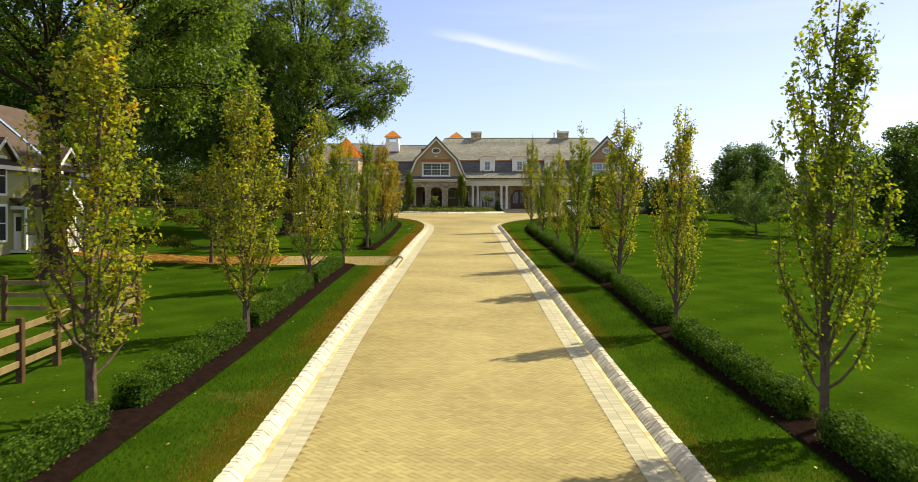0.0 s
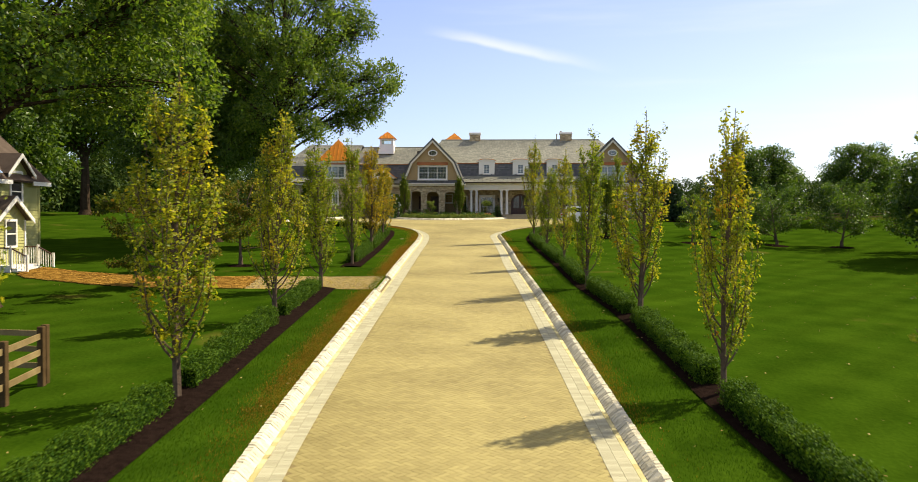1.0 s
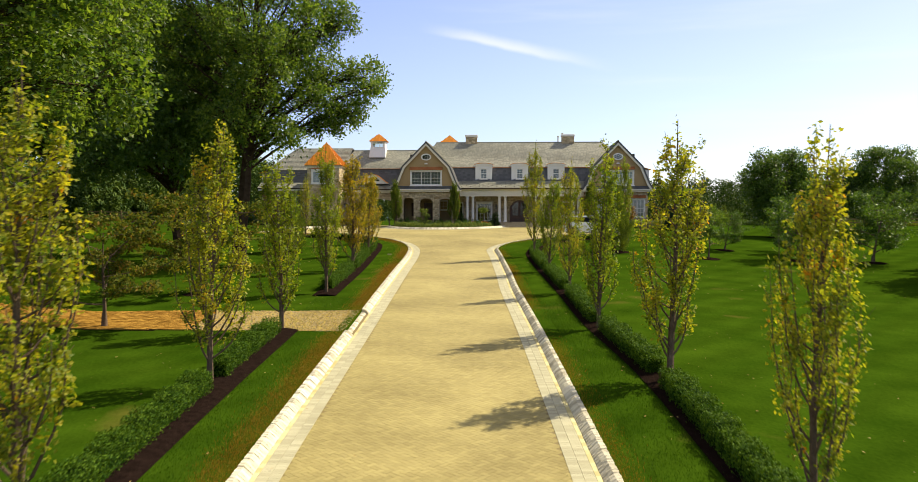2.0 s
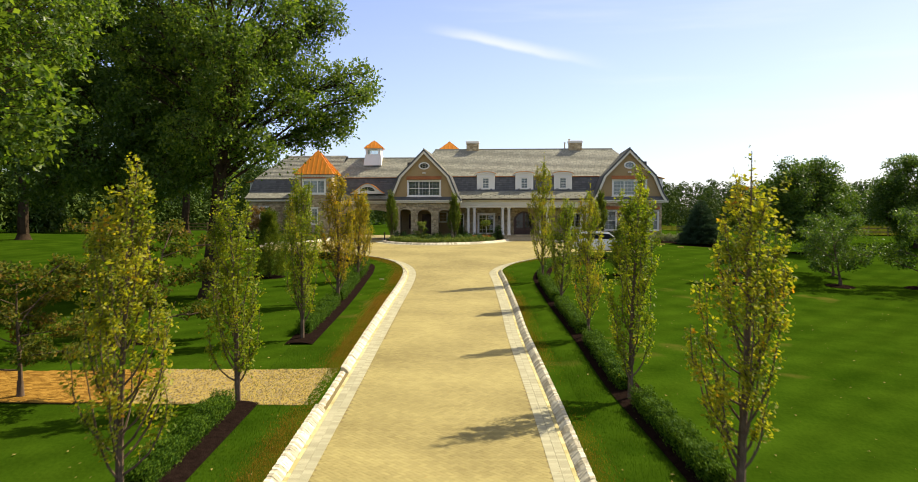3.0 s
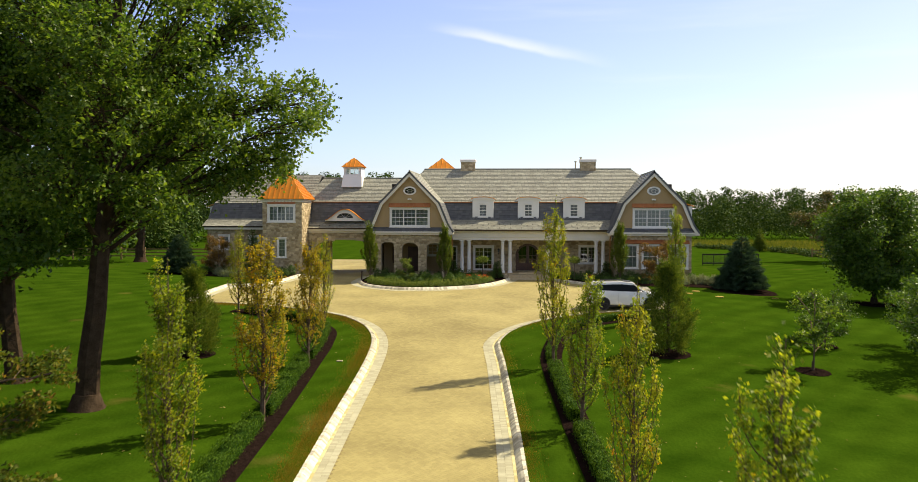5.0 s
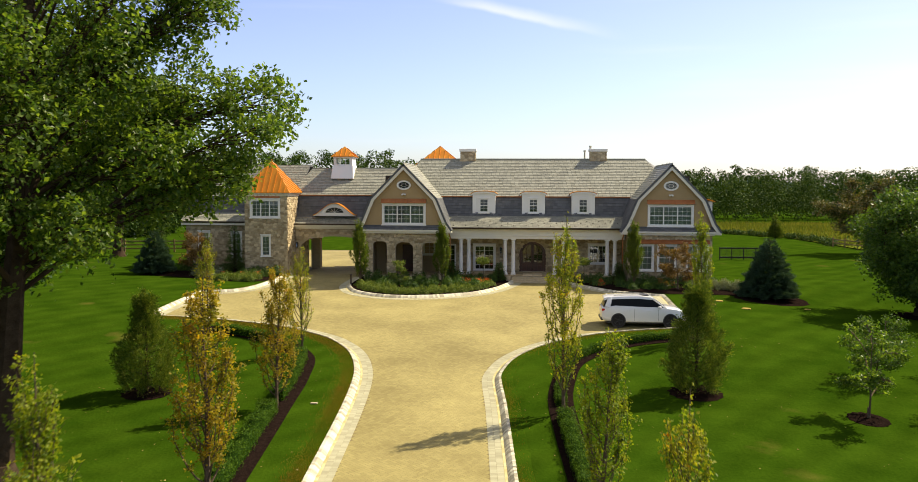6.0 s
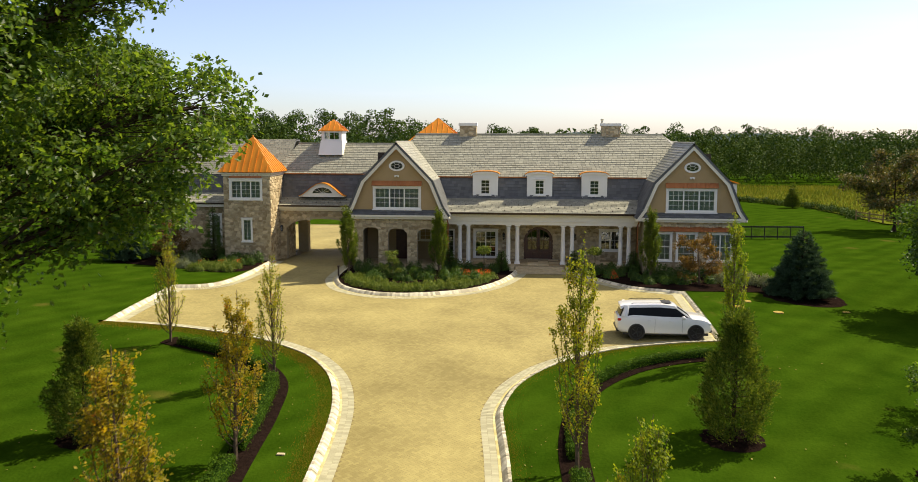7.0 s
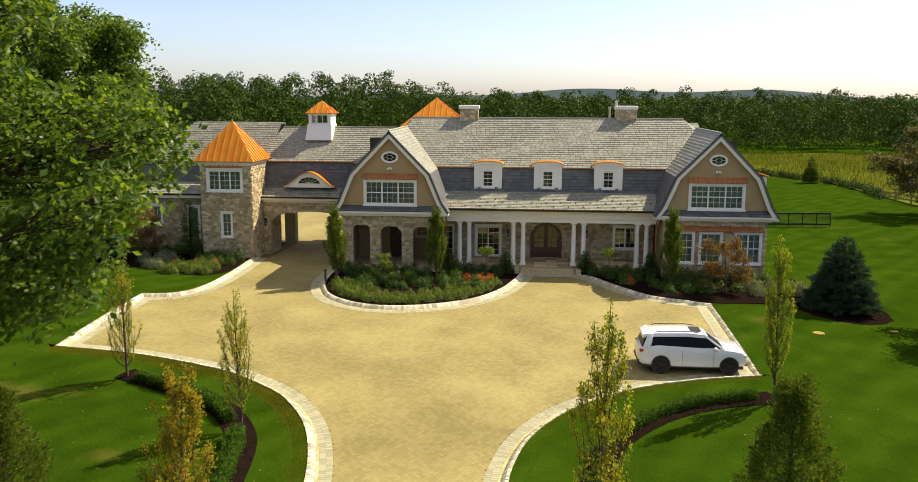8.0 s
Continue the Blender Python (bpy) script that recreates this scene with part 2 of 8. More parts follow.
BAND = material("pale_paver", (0.32, 0.30, 0.185), (0.45, 0.425, 0.275), rough=0.85, by="island", weight=0.6, spread=0.5, scale=1.0, fine=60, bump=0.2)
BAND_STAINED = material("stained_paver", (0.40, 0.34, 0.13), (0.62, 0.56, 0.30), rough=0.85, by="island", weight=0.6, spread=0.6, scale=1.0, fine=60, bump=0.2)
GRANITE = material("granite_block", (0.40, 0.36, 0.25), (0.72, 0.67, 0.50), rough=0.85, by="island", spread=0.5, scale=4, fine=50, bump=0.7, depth=0.02)
GRANITE_ONE = material("granite_block_single", (0.40, 0.36, 0.25), (0.72, 0.67, 0.50), rough=0.85, by="object", weight=0.4, spread=0.5, scale=4, fine=50, bump=0.7, depth=0.02)
MULCH = material("bark_mulch", (0.006, 0.004, 0.0032), (0.026, 0.016, 0.0125), rough=0.95, scale=6, fine=60, bump=1.0, depth=0.05)
GRAVEL = material("gravel", (0.25, 0.175, 0.040), (0.45, 0.345, 0.11), rough=0.95, scale=2, fine=35, bump=1.0, depth=0.04)
BRICK_PATH = material("brick_red", (0.22, 0.115, 0.022), (0.42, 0.24, 0.048), rough=0.9, by="island", spread=0.6, scale=2, fine=50)
STONE = material("fieldstone", (0.33, 0.255, 0.145), (0.64, 0.53, 0.33), rough=0.9, by="object", weight=0.8, spread=0.6, scale=5, fine=45, bump=0.8, depth=0.02)
STONE_ALL = material("fieldstone_joined", (0.33, 0.255, 0.145), (0.64, 0.53, 0.33), rough=0.9, by="island", spread=0.6, scale=5, fine=45, bump=0.8, depth=0.02)
MORTAR = material("mortar", (0.40, 0.33, 0.21), (0.52, 0.44, 0.29), rough=0.95, scale=4, fine=70)
STUCCO = material("tan_stucco", (0.40, 0.285, 0.14), (0.47, 0.345, 0.18), rough=0.9, scale=1.2, fine=90, bump=0.25)
TRIM = material("cream_trim_paint", (0.78, 0.73, 0.57), (0.85, 0.80, 0.66), rough=0.5, scale=1.5, fine=30, bump=0.05)
WHITE = material("white_paint", (0.83, 0.80, 0.71), (0.88, 0.86, 0.78), rough=0.45, scale=1.5, fine=30, bump=0.05)
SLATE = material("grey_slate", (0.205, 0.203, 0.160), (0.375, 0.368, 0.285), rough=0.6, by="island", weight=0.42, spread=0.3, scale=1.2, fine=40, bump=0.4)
# the same slate darkened as shade for the steep slopes; also the underlay
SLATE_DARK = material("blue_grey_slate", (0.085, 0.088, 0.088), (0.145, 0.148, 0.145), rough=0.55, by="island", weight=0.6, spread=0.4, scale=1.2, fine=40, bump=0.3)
COPPER = material("bright_copper", (0.62, 0.205, 0.012), (0.82, 0.34, 0.028), rough=0.42, metal=0.6, scale=1.4, fine=25, bump=0.05)
COPPER_DULL = material("brown_copper", (0.33, 0.12, 0.04), (0.52, 0.22, 0.08), rough=0.5, metal=0.6, scale=1.4, fine=25, bump=0.05)
GUTTER = material("dark_gutter", (0.05, 0.035, 0.025), (0.10, 0.07, 0.05), rough=0.5, metal=0.5, scale=2)
DOOR_WOOD = material("mahogany_door", (0.045, 0.016, 0.008), (0.11, 0.04, 0.018), rough=0.4, scale=3, fine=30, bump=0.1)
BARK = material("grey_bark", (0.07, 0.05, 0.033), (0.19, 0.14, 0.095), rough=0.95, scale=6, fine=30, bump=1.0, depth=0.03)
BARK_DARK = material("dark_bark", (0.025, 0.017, 0.010), (0.085, 0.060, 0.038), rough=0.95, scale=3, fine=20, bump=1.0, depth=0.06)
LEAF = material("row_tree_leaf", (0.085, 0.15, 0.009), (0.31, 0.34, 0.022), rough=0.5, by="island", weight=0.55, spread=1.5, scale=1.3, fine=3, bump=0, thin=0.5, third=(0.50, 0.36, 0.02))
LEAF_GOLD = material("row_tree_gold_leaf", (0.12, 0.18, 0.014), (0.42, 0.385, 0.027), rough=0.5, by="island", weight=0.55, spread=1.5, scale=1.3, fine=3, bump=0, thin=0.5, third=(0.60, 0.27, 0.02))
LEAF_AMBER = material("row_tree_amber_leaf", (0.15, 0.16, 0.012), (0.46, 0.33, 0.022), rough=0.5, by="island", weight=0.55, spread=1.5, scale=1.3, fine=3, bump=0, thin=0.5, third=(0.62, 0.23, 0.02))
LEAF_DEEP = material("shade_tree_leaf", (0.050, 0.104, 0.013), (0.155, 0.222, 0.031), rough=0.38, by="island", spread=0.7, scale=0.4, fine=2, bump=0, thin=0.55)
LEAF_DARK = material("maple_leaf", (0.036, 0.082, 0.011), (0.11, 0.18, 0.022), rough=0.42, by="island", spread=0.7, scale=0.4, fine=2, bump=0, thin=0.4)
LEAF_FAR = material("wood_leaf", (0.026, 0.058, 0.009), (0.082, 0.122, 0.018), rough=0.6, by="island", spread=0.75, scale=0.05, fine=0.4, bump=0, thin=0.12)
HEDGE = material("boxwood_leaf", (0.026, 0.068, 0.004), (0.095, 0.165, 0.010), rough=0.65, by="island", spread=0.9, scale=1.5, fine=6, bump=0, thin=0.18)
# shade inside the hedges put into the colour of their solid core
HEDGE_SHADE = material("hedge_inside", (0.008, 0.020, 0.003), (0.022, 0.048, 0.006), rough=0.95, scale=4, fine=30, bump=0.8, depth=0.04)
HORNBEAM_LEAF = material("hornbeam_leaf", (0.055, 0.10, 0.010), (0.17, 0.21, 0.028), rough=0.6, by="island", spread=0.8, scale=1.5, fine=6, bump=0, thin=0.4)
SHRUB = material("shrub_leaf", (0.028, 0.070, 0.011), (0.10, 0.165, 0.026), rough=0.5, by="island", spread=0.8, scale=1.5, fine=6, bump=0, thin=0.3)
GROUNDCOVER = material("groundcover_leaf", (0.075, 0.12, 0.02), (0.21, 0.25, 0.06), rough=0.6, by="island", spread=0.8, scale=1.5, fine=6, bump=0, thin=0.3)
RUST_LEAF = material("red_maple_leaf", (0.085, 0.065, 0.017), (0.27, 0.15, 0.04), rough=0.55, by="island", spread=0.8, scale=1.5, fine=6, bump=0, thin=0.35)
SPRUCE = material("blue_spruce_needle", (0.024, 0.052, 0.026), (0.075, 0.125, 0.070), rough=0.6, by="island", spread=0.8, scale=1.5, fine=6, bump=0, thin=0.15)
CONIFER = material("green_conifer_needle", (0.06, 0.105, 0.013), (0.185, 0.22, 0.033), rough=0.6, by="island", spread=0.8, scale=1.5, fine=6, bump=0, thin=0.3)
FLOWER = material("red_flower", (0.55, 0.06, 0.02), (0.80, 0.17, 0.06), rough=0.6, by="island", spread=0.4, scale=2, fine=10, bump=0, thin=0.3)
SIDING = material("green_siding", (0.36, 0.36, 0.12), (0.44, 0.43, 0.16), rough=0.6, scale=1.5, fine=40, bump=0.1)
ASPHALT_ROOF = material("brown_shingle", (0.06, 0.045, 0.035), (0.13, 0.10, 0.08), rough=0.9, by="island", spread=0.6, scale=2, fine=50)
OLD_WOOD = material("weathered_wood", (0.14, 0.096, 0.040), (0.34, 0.26, 0.12), rough=0.9, scale=2, fine=30, bump=0.5)
POST_WOOD = material("fence_post_wood", (0.05, 0.031, 0.014), (0.15, 0.10, 0.046), rough=0.9, scale=2, fine=30, bump=0.5)
CAR_PAINT = material("white_car_paint", (0.78, 0.78, 0.77), (0.83, 0.83, 0.82), rough=0.25, scale=1, fine=5, bump=0, coat=0.8)
BLACK_TRIM = material("black_plastic", (0.012, 0.012, 0.012), (0.03, 0.03, 0.03), rough=0.5, scale=5)
RUBBER = material("tyre_rubber", (0.012, 0.012, 0.012), (0.028, 0.027, 0.026), rough=0.85, scale=8)
RED_LENS = material("red_lamp_lens", (0.45, 0.02, 0.015), (0.55, 0.03, 0.02), rough=0.2, scale=3, bump=0)
CLEAR_LENS = material("clear_lamp_lens", (0.55, 0.57, 0.60), (0.7, 0.72, 0.75), rough=0.12, scale=3, bump=0)
IRON = material("black_iron", (0.012, 0.012, 0.012), (0.03, 0.028, 0.026), rough=0.6, metal=0.3, scale=5)
# wooded hills with the haze of distance mixed into the colour
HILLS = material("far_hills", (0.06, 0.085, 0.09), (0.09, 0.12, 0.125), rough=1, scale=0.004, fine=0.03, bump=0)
CURTAIN = material("window_blind", (0.36, 0.37, 0.33), (0.46, 0.47, 0.42), rough=0.8, scale=2, fine=20)
INSIDE = material("dim_room", (0.05, 0.042, 0.035), (0.09, 0.075, 0.06), rough=0.9, scale=1)


def glass_material(name, tint, rough=0.03):
    """Window glass: part see-through, part mirror."""
    m = bpy.data.materials.new(name)
    m.use_nodes = True
    n, l = m.node_tree.nodes, m.node_tree.links
    n.remove(n["Principled BSDF"])
    clear = n.new("ShaderNodeBsdfTransparent")
    clear.inputs["Color"].default_value = (*tint, 1)
    gloss = n.new("ShaderNodeBsdfGlossy")
    gloss.inputs["Roughness"].default_value = rough
    gloss.inputs["Color"].default_value = (0.9, 0.93, 0.95, 1)
    edge = n.new("ShaderNodeFresnel")
    edge.inputs["IOR"].default_value = 1.7
    mix = n.new("ShaderNodeMixShader")
    l.new(edge.outputs["Fac"], mix.inputs["Fac"])
    l.new(clear.outputs["BSDF"], mix.inputs[1])
    l.new(gloss.outputs["BSDF"], mix.inputs[2])
    l.new(mix.outputs["Shader"], n["Material Output"].inputs["Surface"])
    return m


GLASS = glass_material("window_glass", (0.86, 0.90, 0.90))
DOOR_GLASS = glass_material("door_glass", (0.40, 0.37, 0.30))
DARK_GLASS = glass_material("tinted_glass", (0.06, 0.07, 0.08))

# ---- ground ----
RISE_Y = [-300, -60, 0, 10, 20, 30, 40, 50, 60, 70, 76, 84, 90, 96, 105, 140, 400, 1200]
RISE_Z = [-6.5, -6.2, -5.0, -4.75, -4.35, -3.75, -3.2, -2.65, -2.2, -1.75, -1.3, -0.55, -0.2, 0.0, 0.05, -0.2, -2.0, -6.0]


def land(y):
    """The drive's height: it climbs gently to the house."""
    y = np.asarray(y, float)
    return sum(np.interp(y + d, RISE_Y, RISE_Z) for d in (-3, -1.5, 0, 1.5, 3)) / 5


def up(y):
    return float(land(y))


# the paved outline, along the outer edge of its kerbs
LEFT_EDGE = [(1.10, -40), (-2.05, 12), (-2.98, 23.4), (-4.30, 46.5), (-5.13, 60), (-5.75, 70.5), (-6.22, 75), (-7.15, 78.2), (-8.6, 80.5), (-10.1, 81.8), (-12.2, 83.1), (-16.8, 84.6), (-21.05, 85.25)]
LEFT_COURT = [(-21.1, 85.4), (-21.1, 94.1)]
TOWER_EDGE = [(-21.0, 94.3), (-19.6, 94.5), (-18.6, 95.4), (-18.1, 97.6), (-18.0, 101), (-18.2, 105.9)]
PASSAGE = [(-18.2, 106), (-18.0, 107.4), (-18.0, 112.4), (-26, 113), (-26, 136), (-6, 136), (-9, 118), (-11.4, 117), (-11.4, 107)]
BED_EDGE = [(-11.4, 104.5), (-11.35, 99.5), (-11.1, 97.5), (-10.2, 95.2), (-8.7, 93.75), (-6.9, 93.1), (-4.7, 93.4), (-2.2, 94.8), (-0.66, 97.1), (0.24, 100), (0.6, 102.2)]
STEP_EDGE = [(0.7, 102.3), (4.1, 102.3)]
RIGHT_BED_EDGE = [(4.35, 102.2), (5.1, 101.6), (6.37, 99.36), (8.14, 96.9), (9.98, 95.95), (11.2, 95.35)]
RIGHT_COURT = [(11.3, 95.2), (11.27, 84.5)]
RIGHT_EDGE = [(11.2, 84.3), (8.6, 83.7), (5.8, 82.6), (3.6, 81.0), (2.3, 79.6), (1.3, 77.8), (0.82, 76), (0.68, 74.6), (1.05, 70.6), (1.80, 60), (2.26, 52.4), (3.14, 41.5), (4.47, 23.2), (5.20, 12.6), (8.92, -40)]


def curve(points, step):
    """A smooth line through points, cut into even steps."""
    p = np.array([points[0]] + list(points) + [points[-1]], float)
    fine = []
    for a, b, c, d in zip(p, p[1:], p[2:], p[3:]):
        t = np.linspace(0, 1, max(4, int(np.linalg.norm(c - b) / 0.15)), endpoint=False)[:, None]
        slope_b, slope_c = (c - a) / 2, (d - b) / 2
        lim = np.linalg.norm(c - b)
        slope_b, slope_c = (s * min(1, lim / max(np.linalg.norm(s), 1e-9)) for s in (slope_b, slope_c))
        fine.append((2 * t**3 - 3 * t**2 + 1) * b + (t**3 - 2 * t**2 + t) * slope_b + (-2 * t**3 + 3 * t**2) * c + (t**3 - t**2) * slope_c)
    fine = np.concatenate(fine + [p[-1:]])
    run = np.r_[0, np.cumsum(np.linalg.norm(np.diff(fine, axis=0), axis=1))]
    at = np.linspace(0, run[-1], max(2, int(round(run[-1] / step)) + 1))
    return np.stack([np.interp(at, run, fine[:, 0]), np.interp(at, run, fine[:, 1])], 1)


PAVED = np.concatenate([curve(e, 0.5) for e in (LEFT_EDGE, LEFT_COURT, TOWER_EDGE)] + [np.array(PASSAGE, float)] + [curve(e, 0.5) for e in (BED_EDGE, STEP_EDGE, RIGHT_BED_EDGE, RIGHT_COURT, RIGHT_EDGE)])


def inside(x, y, ring):
    """Which points lie inside a closed ring."""
    x, y = np.asarray(x, float), np.asarray(y, float)
    hit = np.zeros(x.shape, bool)
    for (ax, ay), (bx, by) in zip(ring, np.roll(ring, -1, axis=0)):
        if ay != by:
            hit ^= ((ay > y) != (by > y)) & (x < (bx - ax) * (y - ay) / (by - ay) + ax)
    return hit


def distance(x, y, ring):
    """How far points lie from a ring's line."""
    p = np.stack([np.ravel(x), np.ravel(y)], 1)
    best = np.full(len(p), 1e9)
    for a, b in zip(ring, np.roll(ring, -1, axis=0)):
        d = b - a
        t = np.clip(((p - a) @ d) / max(d @ d, 1e-9), 0, 1)
        best = np.minimum(best, np.linalg.norm(p - a - t[:, None] * d, axis=1))
    return best.reshape(np.shape(x))


def lawn_height(x, y):
    """Grass stands a hand above the paving, with slight swells away from it."""
    x, y = np.asarray(x, float), np.asarray(y, float)
    swell = 0.12 * np.sin(x / 9.0 + 1.3) * np.sin(y / 13.0) * np.clip((np.abs(x) - 9) / 8, 0, 1)
    side = -0.055 * np.clip(x - 7 - 6.5 * np.clip((y - 60) / 14, 0, 1), 0, 12) * np.clip((y - 5) / 20, 0, 1) * np.clip((101 - y) / 6, 0, 1) + 0.010 * np.clip(-x - 14, 0, 40)
    return land(y) + 0.14 + swell + side


def ground_sheet():
    xs = np.unique(np.r_[-3500, -1800, -900, -500, -300, -200, -140, np.arange(-100, -26, 4), np.arange(-26, 16, 0.5), np.arange(16, 60, 2.5), np.arange(60, 110, 8), 140, 200, 300, 500, 900, 1800, 3500])
    ys = np.unique(np.r_[-400, -200, -100, np.arange(-60, 0, 4), np.arange(0, 112, 0.5), np.arange(112, 160, 3), 170, 185, 200, 230, 260, 300, 360, 450, 600, 900, 1500, 2500, 4200])
    gx, gy = np.meshgrid(xs, ys)
    z = lawn_height(gx, gy)
    near = (np.abs(gx) < 30) & (gy > -60) & (gy < 140)
    dip = np.zeros(gx.shape, bool)
    dip[near] = inside(gx[near], gy[near], PAVED) | (distance(gx[near], gy[near], PAVED) < 0.06)
    z = np.where(dip, land(gy) - 0.16, z)
    house = (gx > -29) & (gx < 17) & (gy > 103.4) & (gy < 119)
    z = np.where(house & ~dip, land(gy) - 0.05, z)
    nx, ny = len(xs), len(ys)
    idx = np.arange(nx * ny).reshape(ny, nx)
    faces = np.stack([idx[:-1, :-1], idx[:-1, 1:], idx[1:, 1:], idx[1:, :-1]], -1).reshape(-1, 4)
    me = raw_mesh("ground", np.stack([gx, gy, z], -1), faces, GRASS, smooth=True)
    return tagged(new("ground", me), "broad mown green lawn with faint mowing stripes", "ground", kind="structure")


ground_sheet()


def draped(ring, lift, cell, height=land):
    """A sheet over the cells whose middle lies inside a ring."""
    lo, hi = ring.min(0), ring.max(0)
    cx, cy = np.meshgrid(np.arange(lo[0], hi[0], cell), np.arange(lo[1], hi[1], cell))
    keep = inside(cx + cell / 2, cy + cell / 2, ring)
    cx, cy = cx[keep], cy[keep]
    v = np.stack([np.stack([cx + dx * cell, cy + dy * cell, height(*((cy + dy * cell,) if height is land else (cx + dx * cell, cy + dy * cell))) + lift], -1) for dx, dy in ((0, 0), (1, 0), (1, 1), (0, 1))], 1)
    return v.reshape(-1, 3), np.arange(len(cx) * 4).reshape(-1, 4)


road = tagged(new("road", raw_mesh("road", *draped(PAVED, 0.0115, 0.3), JOINT)), "tan herringbone paver driveway with pale borders", "driveway", kind="structure")


def bricks_mesh(name, centre, ang, long, wide, top, drop, mat, sides=True):
    """Flat bricks: centres (n,2), angle, length and width each; tops follow the land."""
    c, s = np.cos(ang), np.sin(ang)
    u, w = np.stack([c, s], 1), np.stack([-s, c], 1)
    k = len(centre)
    low = []
    for a, b in ((-1, -1), (1, -1), (1, 1), (-1, 1)):
        low.append(centre + a * u * np.reshape(long, (-1, 1)) / 2 + b * w * np.reshape(wide, (-1, 1)) / 2)
    plan = np.stack(low, 1)
    jig = np.random.default_rng(5).uniform(-0.0008, 0.0008, k)[:, None]
    z = land(plan[..., 1]) + top + jig
    tops = np.concatenate([plan, z[..., None]], -1)
    base = tops - (0, 0, drop)
    v = np.concatenate([tops, base], 1).reshape(-1, 3)
    o = np.arange(k)[:, None, None] * 8
    quads = np.array([(0, 1, 2, 3)] + [(i, i + 4, (i + 1) % 4 + 4, (i + 1) % 4) for i in range(4)])[: 5 if sides else 1]
    return raw_mesh(name, v, (o + quads).reshape(-1, 4), mat)


def herringbone():
    """Every brick of the field, as centres and angles."""
    unit = 0.13
    heading = math.atan2(0.066, 1.0) - radians(45)
    lo, hi = np.array([-25.0, -16.0]), np.array([12.0, 137.0])
    span = 100
    i, j = np.meshgrid(np.arange(-int(span / unit), int(span / unit)), np.arange(-int(span / unit), int(span / unit)))
    kind = (i - j) % 4
    out = []
    c, s = math.cos(heading), math.sin(heading)
    for want, (dx, dy), turn in ((0, (1.0, 0.5), 0.0), (3, (0.5, 1.0), math.pi / 2)):
        a, b = (i[kind == want] + dx) * unit, (j[kind == want] + dy) * unit
        x, y = a * c - b * s - 5, a * s + b * c + 70
        ok = (x > lo[0]) & (x < hi[0]) & (y > lo[1]) & (y < hi[1])
        x, y = x[ok], y[ok]
        ok = inside(x, y, PAVED)
        x, y = x[ok], y[ok]
        ok = distance(x, y, PAVED) > 0.87
        out.append((np.stack([x[ok], y[ok]], 1), np.full(ok.sum(), heading + turn)))
    return np.concatenate([o[0] for o in out]), np.concatenate([o[1] for o in out]), unit


FIELD, FIELD_TURN, UNIT = herringbone()


def offset(line, d):
    """A line moved d metres to its right."""
    t = np.gradient(line, axis=0)
    t /= np.linalg.norm(t, axis=1)[:, None]
    return line + d * np.stack([t[:, 1], -t[:, 0]], 1), np.arctan2(t[:, 1], t[:, 0])


def band(edge, d, step, deep):
    """A course of pavers set square to an edge, d metres inside it."""
    line, ang = offset(curve(edge, step), d)
    return (line[1:] + line[:-1]) / 2, ang[1:], np.full(len(line) - 1, step - 0.005), np.full(len(line) - 1, deep)


EDGES = [LEFT_EDGE, LEFT_COURT, TOWER_EDGE, BED_EDGE, RIGHT_BED_EDGE, RIGHT_COURT, RIGHT_EDGE]
for mat, runs, step, deep in ((BAND, (0.525, 0.765), 0.125, 0.234), (BAND_STAINED, (0.353,), 0.25, 0.098)):
    courses = [band(e, d, step, deep) for e in EDGES for d in runs]
    centre, ang, long, wide = (np.concatenate([c[k] for c in courses]) for k in range(4))
    ok = (centre[:, 1] > -16)
    part("border_course", bricks_mesh("border_course", centre[ok], ang[ok], long[ok], wide[ok], 0.022, 0.05, mat), mat, road, "pale grey soldier pavers" if mat is BAND else "narrow yellow-stained gutter strip", kind="stuff")


def kerb_block(i):
    """One rough-cut granite block with a sloped face towards the paving."""
    rng = random.Random(i)
    bm = bmesh.new()
    face = [(-0.145, -0.14), (-0.145, 0.024), (-0.055, 0.118), (0.035, 0.190), (0.145, 0.198), (0.145, -0.14)]
    ends = [[bm.verts.new((x, y + rng.uniform(-1, 1) * 0.011, z + (rng.uniform(-1, 1) * 0.010 if z > 0 else 0))) for y, z in face] for x in (-0.078, 0.0, 0.078)]
    for p, q in zip(ends, ends[1:]):
        for j in range(6):
            bm.faces.new((p[j], p[(j + 1) % 6], q[(j + 1) % 6], q[j]))
    bm.faces.new(ends[0][::-1])
    bm.faces.new(ends[2])
    bmesh.ops.recalc_face_normals(bm, faces=bm.faces)
    return bm


